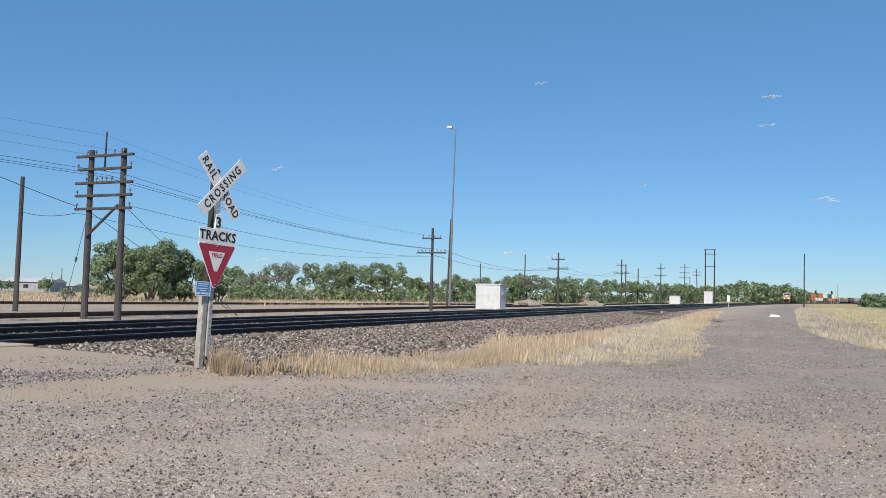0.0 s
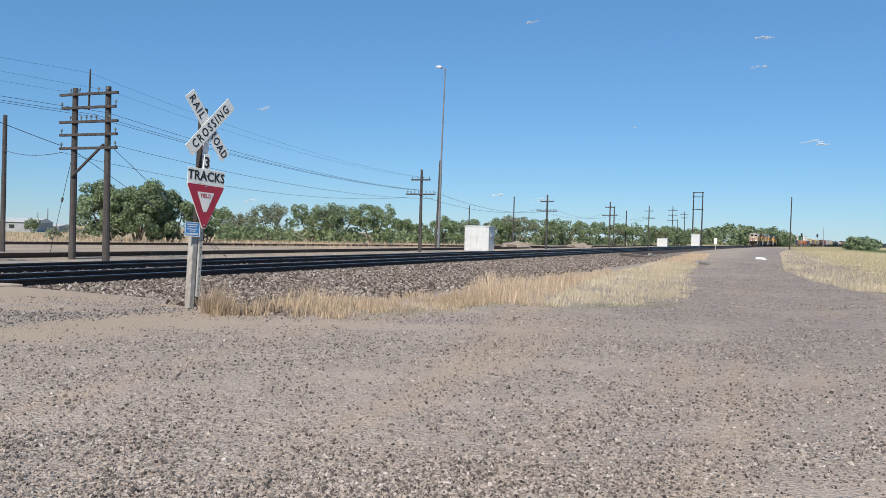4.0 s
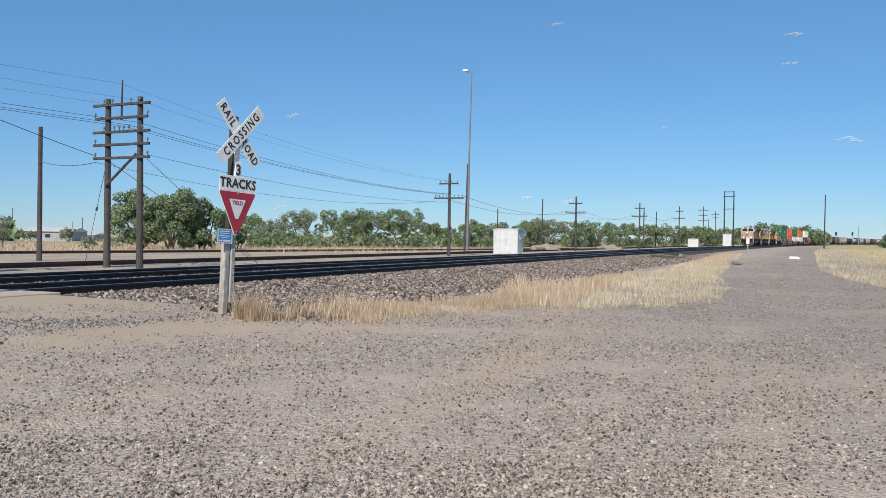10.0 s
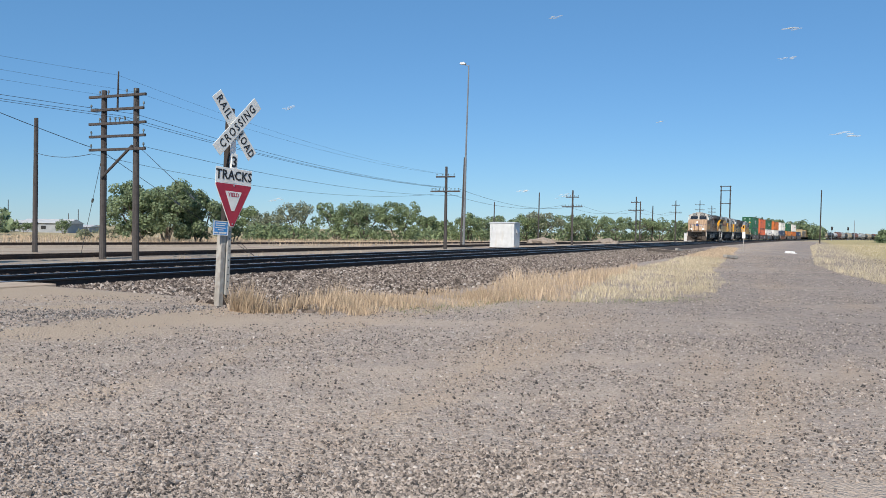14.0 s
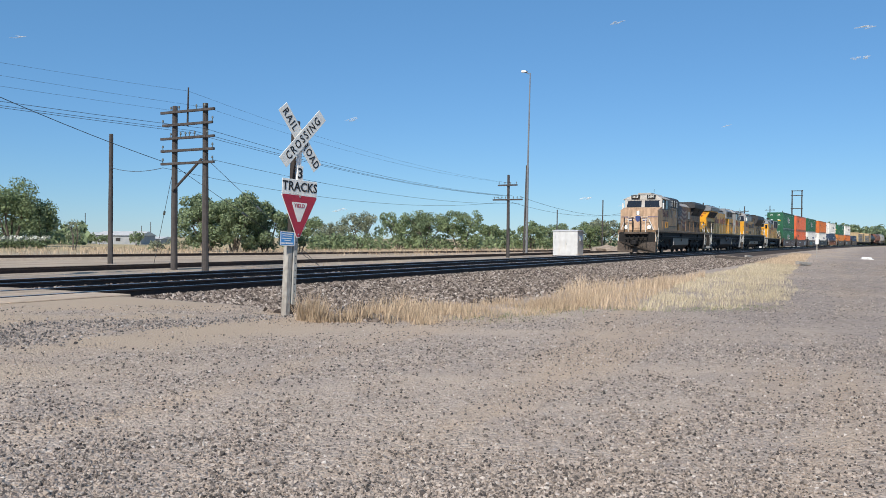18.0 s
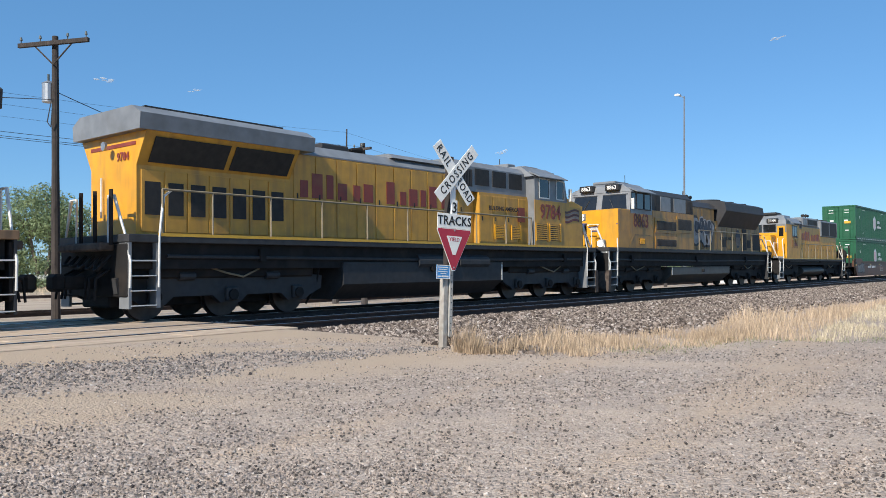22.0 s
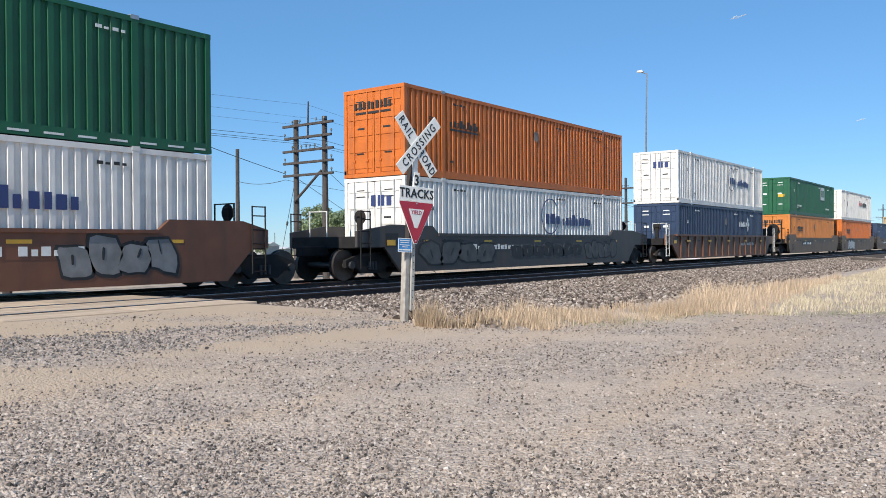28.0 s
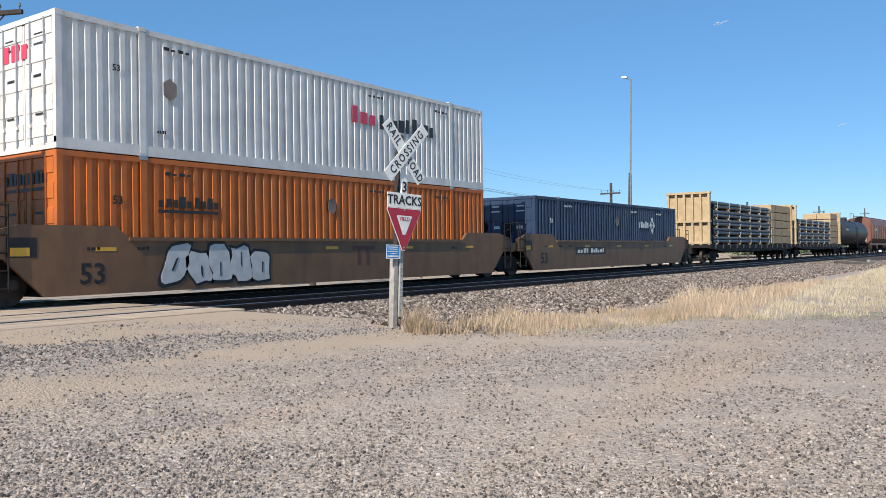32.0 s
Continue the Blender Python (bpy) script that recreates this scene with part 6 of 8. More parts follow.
def emd_wide(y25, no, label):
    """A six-axle freight locomotive with a wide blunt cab and a flared radiator at the back."""
    L = 22.9
    t = empty("locomotive", Matrix.Identity(4), label, "locomotive", "locomotives")
    zt = 1.82
    walkway(t, 0.95, L - 0.95, zt, UPG_D, None)
    cab = wide_cab(t, 1.45, UPY, UPG, no, zt, 2.5, True)
    aux = seg("inverter_cabinet", 1.5, 5.1, 9.95, zt, 3.5, UPY_C, t)
    top = seg("upper_hood", 1.3, 5.1, 10.2, 3.5, 4.5, UPG_D, t, 0.25)
    hood = seg("engine_hood", 0.98, 10.3, 14.0, zt, 4.3, UPY_K, t, 0.3)
    seg("hood_roof", 0.995, 10.3, 14.5, 4.0, 4.34, UPG_D, t, 0.32)
    rad = seg("radiator_hood", 0.98, 14.0, 21.35, zt, 3.4, UPY_K, t)
    wings = part("radiator_flare", prism(bmn(), [(-0.99, 3.12), (0.99, 3.12), (1.5, 3.95), (1.42, 4.38), (1.1, 4.49), (-1.1, 4.49), (-1.42, 4.38), (-1.5, 3.95)], "y", 14.5, 20.75), UPG_D, t)
    for k in range(3):
        part("fan", rod(bmn(), (0, 15.4 + 2.1 * k, 4.47), (0, 15.4 + 2.1 * k, 4.6), 0.8, n=20), UPG_D, wings)
    for s in (1, -1):
        for a, b, z, zh in ((5.57, 7.7, 2.66, 3.06), (5.57, 7.7, 1.93, 2.24), (7.96, 9.55, 2.72, 3.22)):
            plate("vent_surround", s, 1.5, a - 0.16, b + 0.14, z - 0.14, zh + 0.14, UPY_C, aux, 0.03, 0.01)
            louvre(aux, s, 1.53, a, b, z, zh, UPG_D, 22)
        plate("panel_seam", s, 1.5, 7.82, 7.84, zt, 3.45, LOUVRE, aux, 0.004), plate("panel_seam", s, 1.5, 5.2, 5.22, zt, 3.45, LOUVRE, aux, 0.004)
        for a, b in ((5.9, 6.35), (6.5, 7.6), (8.0, 9.4)):
            plate("upper_panel", s, 1.3, a, b, 3.55, 4.2, UPG if a > 6.4 else LOUVRE, top, 0.02)
        louvre(top, s, 1.3, 9.5, 10.3, 3.55, 4.2, UPG_D, 8)
        doors(t, s, 0.98, 10.5, 14.0, zt + 0.1, 3.9, 6, UPY_K)
        doors(t, s, 0.98, 14.2, 20.6, zt + 0.1, 3.1, 8, UPY_K, LOUVRE, (1, 5, 6))
        plate("dark_door", s, 1.005, 18.28, 18.96, zt + 0.1, 3.1, LOUVRE, rad, 0.02)
        plate("dark_door", s, 1.005, 19.98, 21.3, zt + 0.1, 2.9, LOUVRE, rad, 0.02)
        railing(t, s, [10.7, 12.2, 13.8, 15.4, 17.0, 18.6, 20.2], zt, 2.8, RAIL_Y)
        spray_letters(hood, s, 1.026, 11.0, 13.7, 1.95, 3.75, 3, GREYTAG2, TAG_K, 52)
        spray_letters(hood, s, 1.04, 11.2, 13.5, 2.6, 3.6, 4, FLAG_BLUE, GREYTAG2, 53)
        words("BUILDING AMERICA", 0.24, 15.92, 2.5, 1.005, s, rad)
        sh = side_shape("shield_shape", s, 1.004, [(17.58 + 0.4 * math.cos(k * math.tau / 16), 2.52 + 0.5 * math.sin(k * math.tau / 16)) for k in range(16)], FLAG_BLUE, rad)
        for k in range(4):
            plate("shield_stripe", s, 1.011, 17.3 + 0.15 * k, 17.37 + 0.15 * k, 2.15, 2.6, FLAG_WHITE, sh, 0.004)
        plate("step_light", s, 1.5, 5.0, 5.05, zt, 3.3, RAILING, aux, 0.01)
        pts = [(2.7, zt + 0.05), (3.0, zt + 0.05), (3.35, 2.35), (4.9, 2.35), (4.9, 2.4), (3.3, 2.4)]
        side_shape("panel_line", s, 1.53, pts, UPY_K, cab, 0.006)
        louvre(cab, s, 1.53, 3.75, 4.25, 1.98, 2.25, UPY, 5)
    number(no, 0.80, 3.95, 2.96, 1.534, LETTER, cab, 0.95)
    fuel_tank(t, 7.4, 15.0, 0.3, 1.1, TANKM)
    loco_truck(t, 4.3, 3, 1.85, UNDER), loco_truck(t, 18.7, 3, 1.85, UNDER)
    end_gear(t, 0, 1, UPG, True, RAILING)
    end_gear(t, L, -1, UPG_D)
    horns(t, 12.0, 4.3)
    MOVERS.append((t, y25, L, False))


def geep(y25, no, label):
    """A four-axle road switcher: low short nose, narrow cab, long hood with a radiator screen at the back."""
    L = 18.2
    t = empty("locomotive", Matrix.Identity(4), label, "locomotive", "locomotives")
    zt = 1.58
    walkway(t, 0.95, L - 0.95, zt, UPG_D, YREF)
    n = prism(bmn(), [(1.3, zt), (2.7, zt), (2.7, 3.02), (1.42, 2.92)], "x", -0.86, 0.86)
    bmesh.ops.bevel(n, geom=[e for e in n.edges if all(v.co.y < 1.5 for v in e.verts) or all(v.co.z > 2.8 for v in e.verts)], offset=0.06, segments=2, affect="EDGES")
    nose = part("short_nose", n, UPY, t)
    cab = prism(bmn(), [(2.5, zt), (2.5, 3.62), (2.62, 3.86), (2.95, 4.12), (3.25, 4.2), (5.3, 4.2), (5.3, zt)], "x", -1.5, 1.5)
    for v in cab.verts:
        v.co.x *= 0.6 if v.co.z > 4.15 else 0.8 if v.co.z > 4.0 else 0.94 if v.co.z > 3.8 else 1.0
    cb = part("cab_roof", cab, UPG, t)
    part("cab_front", box(bmn(), -1.5, 1.5, 2.485, 2.502, zt, 3.12), UPY, cb)
    part("roof_unit", box(bmn(), -0.75, 0.75, 2.95, 3.9, 4.19, 4.34, 0.04), UPG_D, cb), part("roof_unit", box(bmn(), -0.5, 0.5, 4.3, 5.0, 4.19, 4.36, 0.05), UPG, cb)
    hood = seg("long_hood", 0.92, 5.25, 17.2, zt, 3.62, UPY_L, t)
    seg("hood_roof", 0.9, 5.25, 17.0, 3.62, 3.86, UPG, t, 0.16)
    seg("inertial_filter", 0.96, 5.5, 7.85, 3.5, 4.06, UPG, t, 0.12)
    blo = part("blower_housing", box(bmn(), -1.0, 1.0, 7.98, 11.8, 3.66, 4.24, 0.08), UPG, t)
    radh = part("radiator_top", box(bmn(), -1.0, 1.0, 12.6, 17.2, 3.1, 4.18, 0.05), UPG, t)
    for k in range(3):
        part("fan", rod(bmn(), (0, 13.4 + 1.3 * k, 4.17), (0, 13.4 + 1.3 * k, 4.32), 0.6, n=18), UPG_D, radh)
    for s in (1, -1):
        plate("cab_wall", s, 1.5, 2.5, 5.3, zt, 3.6, UPY_L, cb, 0.008)
        w = plate("window", s, 1.508, 3.72, 4.66, 2.95, 3.5, PANE, cb, 0.012)
        plate("window_frame", s, 1.515, 4.16, 4.21, 2.95, 3.5, RAILING, w, 0.02)
        for ya, yb, za, zb in ((3.67, 4.71, 2.9, 2.95), (3.67, 4.71, 3.5, 3.55), (3.67, 3.72, 2.95, 3.5), (4.66, 4.71, 2.95, 3.5)):
            plate("window_frame", s, 1.508, ya, yb, za, zb, UPG_D, w, 0.02)
        plate("armrest", s, 1.508, 3.7, 4.7, 2.84, 2.89, UPG_D, cb, 0.09)
        part("sunshade", prism(bmn(), [(s * 1.38, 3.94), (s * 1.7, 3.66), (s * 1.7, 3.69), (s * 1.38, 3.99)], "y", 3.1, 5.2), UPG, cb)
        xs = sorted((s * 0.92, s * 1.42))
        part("front_door", box(bmn(), xs[0], xs[1], 2.462, 2.487, zt + 0.08, 3.5, 0.01), UPY, cb)
        part("door_window", box(bmn(), xs[0] + 0.12, xs[1] - 0.1, 2.45, 2.464, 2.9, 3.4), PANE, cb)
        part("door_handrail", pipe(bmn(), [(s * 0.98, 2.45, 2.1), (s * 0.98, 2.38, 2.15), (s * 0.98, 2.38, 2.75), (s * 0.98, 2.45, 2.8)], 0.02), RAILING, cb)
        xs = sorted((s * 0.05, s * 0.84))
        part("windscreen", box(bmn(), xs[0], xs[1], 2.476, 2.49, 3.16, 3.6), PANE, cb)
        part("wiper", rod(bmn(), (s * 0.5, 2.465, 3.58), (s * 0.35, 2.465, 3.25), 0.012), BLACK, cb)
        brd = part("number_board", box(bmn(), min(s * 0.26, s * 0.98), max(s * 0.26, s * 0.98), 2.44, 2.8, 3.68, 3.96, 0.05), BLACK, cb)
        text(no, 0.24, Matrix.Translation((s * 0.62, 2.434, 3.815)), SIGN_WHITE, brd, 0.003, "board_number")
        louvre(hood, s, 0.96, 6.1, 7.75, 3.52, 3.96, UPG_D, 18)
        blind(blo, s, 1.0, 9.2, 11.5, 3.8, 4.12, UPG_D, 5)
        for ya, yb in ((12.72, 14.8), (14.94, 17.04)):
            plate("radiator_screen", s, 1.0, ya, yb, 3.18, 4.08, LOUVRE, radh, 0.012)
        for ya in (12.62, 14.82, 17.06):
            plate("screen_frame", s, 1.0, ya, ya + 0.1, 3.14, 4.12, UPG, radh, 0.02)
        plate("filter_box", s, 0.92, 5.3, 7.4, zt, 3.4, UPY_L, hood, 0.12, 0.02)
        doors(t, s, 0.92, 5.5, 16.8, zt + 0.1, 2.7, 14, UPY_L)
        bars(7.6, 12.5, 2.78, 3.36, 0.93, 13, RED, hood, sides=(s,))
        railing(t, s, [6.0, 7.6, 9.2, 10.8, 12.4, 14.0, 15.6, 16.8], zt, 2.5, RAIL_Y)
        part("nose_handrail", pipe(bmn(), [(s * 1.0, 1.5, zt), (s * 1.0, 1.5, 2.5), (s * 0.9, 2.6, 2.5)], 0.024), RAILING, t)
        for k in range(4):
            plate("wing_stripe", s, 0.86, 1.55 + 0.1 * k, 2.55 - 0.1 * k, 2.78 - 0.06 * k, 2.81 - 0.06 * k, WING, nose, 0.006)
        plate("sand_bay", s, 0.86, 2.0, 2.6, 1.75, 2.5, UPY, nose, 0.02)
    number(no, 0.66, 4.2, 2.42, 1.512, RED, cb, 0.92)
    horns(t, 11.2, 4.2)
    tk = part("fuel_tank", rod(bmn(), (0, 6.8, 0.75), (0, 12.0, 0.75), 1.0, n=20), TANKM, t)
    for v in tk.data.vertices:
        v.co.x *= 1.32
        v.co.z = 0.75 + (v.co.z - 0.75) * 0.45
    for s in (1, -1):
        part("air_reservoir", rod(bmn(), (s * 1.15, 7.2, 1.32), (s * 1.15, 11.6, 1.32), 0.13, n=10), TRUCKM, t)
        part("lens", rod(bmn(), (s * 0.1, 1.32, 2.55), (s * 0.1, 1.36, 2.55), 0.07, n=12), LAMPM, nose)
    loco_truck(t, 3.9, 2, 2.74, UNDER), loco_truck(t, 14.3, 2, 2.74, UNDER)
    end_gear(t, 0, 1, UPG, False, RAILING)
    end_gear(t, L, -1, UPG_D)
    MOVERS.append((t, y25, L, False))


def lift(t, k, deck=1.9):
    """Raises deck and body of a tall-bodied locomotive to their full height over the trucks."""
    up = lambda z: z if z < 1.3 else 1.3 + (z - 1.3) * (deck - 1.3) / 0.48 if z < 1.78 else deck + (z - 1.78) * k
    for o in t.children_recursive:
        m = o.matrix_basis
        if m != Matrix.Identity(4):
            o.matrix_basis = Matrix.Translation((0, 0, up(m.translation.z) - m.translation.z)) @ m
            continue
        for v in o.data.vertices:
            v.co.z = up(v.co.z)


ge_loco(-72.9, "5618", True, False, "grimy faded yellow freight locomotive leading the train")
ge_loco(-50.38, "9784", False, True, "bright yellow and grey freight locomotive coupled back to front")
emd_wide(-28.95, "8863", "soot-streaked yellow freight locomotive with a grey blunt cab")
geep(-6.35, "1144", "short four-axle yellow and grey locomotive with a low nose")
for mv, k, deck in zip(MOVERS, (1.035, 1.035, 1.035, 1.11), (1.9, 1.9, 1.9, 1.78)):
    lift(mv[0], k, deck)


# ---- containers ----
def paint(name, c, d=None, amt=0.3):
    return mat(name, c, tuple(v * 0.8 for v in c), 0.5, scale=2, dirt=d or tuple(v * 0.45 + 0.03 for v in c), dirt_amt=amt, streak=(2, 2, 0.35))


GREEN = paint("container_green", (0.010, 0.105, 0.047))
ORANGE = paint("container_orange", (0.58, 0.15, 0.022))
AMBER = paint("container_amber", (0.60, 0.215, 0.045))
CORAL = paint("container_coral", (0.66, 0.13, 0.045))
CWHITE = paint("container_white", (0.78, 0.755, 0.71), (0.45, 0.43, 0.40), 0.2)
NAVY = paint("container_navy", (0.022, 0.045, 0.10))
STRIP = mat("decal_white", (0.72, 0.74, 0.72), (0.6, 0.62, 0.6), 0.5)
DECAL_K = mat("decal_black", (0.02, 0.02, 0.02), (0.03, 0.03, 0.03), 0.5)
DECAL_B = mat("decal_blue", (0.03, 0.05, 0.16), (0.03, 0.045, 0.14), 0.5)
DECAL_P = mat("decal_pink", (0.70, 0.06, 0.12), (0.6, 0.06, 0.1), 0.5)


def corrugated(hw, y0, y1, z0, z1, n, depth, s):
    """A folded sheet standing at the side: n vertical ribs."""
    vs, fs = [], []
    w = (y1 - y0) / n
    prof = []
    for i in range(n):
        a = y0 + w * i
        prof += [(a, 0), (a + w * 0.42, 0), (a + w * 0.485, -depth), (a + w * 0.92, -depth)]
    prof.append((y1, 0))
    for y, d in prof:
        vs += [(s * (hw + d), y, z0), (s * (hw + d), y, z1)]
    for i in range(len(prof) - 1):
        f = (2 * i, 2 * i + 2, 2 * i + 3, 2 * i + 1)
        fs.append(f if s > 0 else f[::-1])
    return vs, fs


def container(kind, material, y25, z, label, decals=None, dashes=None):
    """A 53-foot box, its doors towards the front. Stands z above the rail, its front at y25 when the clock shows 25 s."""
    L, H, W = 16.15, 2.87, 1.295
    t = empty("shipping_container", Matrix.Identity(4), label, "shipping container", "containers")
    for s in (1, -1):
        vs, fs = corrugated(W - 0.012, 0.12, L - 0.12, 0.23, H - 0.11, 58, 0.05, s)
        side = cloud_mesh("side_panel", vs, fs, material, t)
        plate("top_rail", s, W - 0.08, 0, L, H - 0.12, H, material, t, 0.08)
        plate("bottom_rail", s, W - 0.09, 0, L, 0, 0.24, material, t, 0.09)
        for y in (0.0, L - 0.14):
            plate("corner_post", s, W - 0.12, y, y + 0.14, 0.1, H - 0.05, material, t, 0.122)
        for y in (1.95, L - 2.1):
            p = plate("lift_post", s, W - 0.05, y, y + 0.16, 0.05, H, material, t, 0.056)
            plate("lift_casting", s, W - 0.1, y - 0.02, y + 0.18, H - 0.06, H + 0.035, GALV if material is not CWHITE else material, p, 0.112)
        for y in (-0.004, L - 0.174):
            for zz in (0.0, H - 0.118):
                plate("corner_casting", s, W - 0.15, y, y + 0.178, zz, zz + 0.12, material, t, 0.156)
        if dashes:
            for i in range(22):
                y = 0.55 + i * 0.72
                plate("stripe_dash", s, W + 0.0, y, y + 0.42, 0.07, 0.115, dashes, side, 0.004)
    part("roof", box(bmn(), -W + 0.05, W - 0.05, 0.05, L - 0.05, H - 0.06, H - 0.02), material, t)
    part("floor", box(bmn(), -W + 0.05, W - 0.05, 0.05, L - 0.05, 0.06, 0.14), UNDER, t)
    part("end_panel", box(bmn(), -W + 0.1, W - 0.1, L - 0.08, L - 0.03, 0.1, H - 0.06), material, t)
    part("header", box(bmn(), -W + 0.1, W - 0.1, 0.0, 0.1, H - 0.12, H), material, t)
    part("door_sill", box(bmn(), -W + 0.1, W - 0.1, 0.0, 0.1, 0.0, 0.13), material, t)
    for s in (1, -1):
        a, b = sorted((s * 0.012, s * (W - 0.12)))
        d = part("door", box(bmn(), a, b, 0.035, 0.075, 0.14, H - 0.13, 0.006), material, t)
        for k in range(5):
            zz = 0.28 + k * 0.53
            part("door_rib", box(bmn(), a + 0.06, b - 0.06, 0.018, 0.036, zz, zz + 0.34, 0.008), material, d)
        for x in (0.28, 0.85):
            part("lock_rod", rod(bmn(), (s * x, 0.0, 0.1), (s * x, 0.0, H - 0.1), 0.02, n=8), GALV if material is CWHITE else material, d)
            for zz in (0.5,):
                part("rod_bracket", box(bmn(), s * x - 0.05, s * x + 0.05, -0.025, 0.03, zz, zz + 0.07), material, d)
        for x, zz, w, h, m in ((0.6, 2.45, 0.34, 0.10, STRIP), (0.6, 2.25, 0.4, 0.08, STRIP), (0.55, 1.55, 0.3, 0.2, STRIP), (0.6, 0.75, 0.3, 0.12, STRIP)):
            dark = material in (CWHITE, ORANGE, CORAL, AMBER)
            m, h = (DECAL_K, h * 0.3) if dark else (m, h * 0.6)
            part("placard", box(bmn(), s * x - w / 2, s * x + w / 2, 0.012, 0.0175, zz, zz + h), m, d)
    if kind == "green":
        part("reflector", box(bmn(), 0.42, 0.9, 0.008, 0.0172, 1.36, 1.56), YREF, t)
    text("53", 0.26 if material is not CWHITE else 0.2, pose(W + 0.004, 1.38, 1.87, 0, 0, 90), STRIP if material in (GREEN, NAVY) else DECAL_K, t, 0.002)
    ink = STRIP if material in (GREEN, NAVY) else DECAL_K
    for s in (1, -1):
        for y0, zz, w, h in ((2.6, 2.5, 0.9, 0.05), (9.8, 2.48, 1.3, 0.045), (13.2, 2.45, 1.0, 0.05), (2.4, 0.55, 0.25, 0.1)):
            if s > 0:
                bars(y0, y0 + min(0.75, w), zz, zz + 0.075, W, 4, ink, t, "small_marking", (s,))
    if decals:
        decals(t, W)
    MOVERS.append((t, y25, L, False, z))
    return t


def hex_pts(cy, cz, w, h):
    return [(cy, cz + h), (cy + w, cz + h * 0.55), (cy + w, cz - h * 0.55), (cy, cz - h), (cy - w, cz - h * 0.55), (cy - w, cz + h * 0.55)]


def hub_mark(t, W):
    for s in (1,):
        h = side_shape("emblem", s, W + 0.003, hex_pts(7.0, 1.56, 0.52, 0.66), STRIP, t)
        for y0, y1, z0, z1 in ((6.7, 6.83, 1.2, 1.9), (7.17, 7.3, 1.2, 1.9)):
            plate("emblem_bar", s, W + 0.01, y0, y1, z0, z1, DECAL_P if s else RED, h, 0.003)
        bars(8.1, 9.25, 1.58, 1.95, W + 0.002, 3, STRIP, t, sides=(s,)), bars(8.0, 9.7, 1.16, 1.46, W + 0.002, 5, STRIP, t, sides=(s,))


def ring(t, s, W, cy, cz, r, m, name="emblem_ring"):
    n = 22
    vs = []
    for k in range(n + 1):
        a = radians(40 + 300 * k / n)
        for q in (r, r - 0.045):
            vs.append((s * (W + 0.006), cy + q * math.cos(a), cz + q * math.sin(a)))
    fs = [(2 * k, 2 * k + 2, 2 * k + 3, 2 * k + 1) for k in range(n)]
    ob = cloud_mesh(name, vs, fs, m, t)
    sol = ob.modifiers.new("thick", "SOLIDIFY")
    sol.thickness = 0.006


def stg_mark(t, W):
    for s in (1,):
        ring(t, s, W, 9.25, 1.8, 0.72, DECAL_B)
        bars(8.8, 10.2, 1.5, 2.02, W + 0.002, 3, DECAL_B, t, sides=(s,)), bars(10.25, 12.9, 1.45, 1.9, W + 0.002, 9, DECAL_B, t, sides=(s,))
    end_bars(-0.2, 0.85, 1.95, 2.3, 3, DECAL_B, t)


def schneider_mark(t, W):
    for s in (1,):
        bars(2.4, 4.18, 1.76, 2.02, W + 0.002, 9, DECAL_K, t, sides=(s,))
        plate("underline_bar", s, W + 0.002, 2.4, 4.1, 1.63, 1.70, DECAL_K, t, 0.005)
        side_shape("diamond_placard", s, W + 0.003, hex_pts(8.15, 2.0, 0.16, 0.24), FLAG_WHITE, t)
    end_bars(-0.85, 0.8, 2.2, 2.45, 9, DECAL_K, t)
    part("underline_bar", box(bmn(), -0.78, 0.72, 0.004, 0.0165, 2.05, 2.12), DECAL_K, t)


def xpo_mark(t, W):
    for s in (1,):
        bars(9.0, 10.25, 1.62, 2.12, W + 0.002, 3, DECAL_P, t, sides=(s,)), bars(10.3, 13.2, 1.55, 2.05, W + 0.002, 9, DECAL_K, t, sides=(s,))
        side_shape("diamond_placard", s, W + 0.003, hex_pts(2.75, 1.6, 0.18, 0.26), FLAG_WHITE, t)
    end_bars(-0.9, 0.3, 2.0, 2.36, 3, DECAL_P, t)


def emp_mark(t, W):
    for s in (1,):
        q = plate("emblem_square", s, W + 0.002, 10.65, 12.1, 1.48, 2.58, STRIP, t, 0.005)
        for k in range(3):
            plate("emblem_bar", s, W + 0.008, 10.8 + 0.43 * k, 11.05 + 0.43 * k, 1.75, 2.35, GREEN, q, 0.004)
        words("TOP LIFT ONLY", 0.2, 3.0, 0.72, W, s, t, STRIP), words("TOP LIFT ONLY", 0.2, 13.2, 0.72, W, s, t, STRIP)


def limax_mark(t, W):
    for s in (1,):
        bars(10.8, 12.2, 1.72, 2.05, W + 0.002, 5, STRIP, t, sides=(s,))
        for dy, dz in ((0, 0.28), (0, -0.28), (-0.2, 0), (0.2, 0)):
            side_shape("emblem", s, W + 0.003, [(12.62 + dy, 1.87 + dz + 0.19), (12.62 + dy + 0.17, 1.87 + dz), (12.62 + dy, 1.87 + dz - 0.19), (12.62 + dy - 0.17, 1.87 + dz)], STRIP, t)
        side_shape("diamond_placard", s, W + 0.003, hex_pts(8.1, 2.0, 0.18, 0.26), FLAG_WHITE, t)


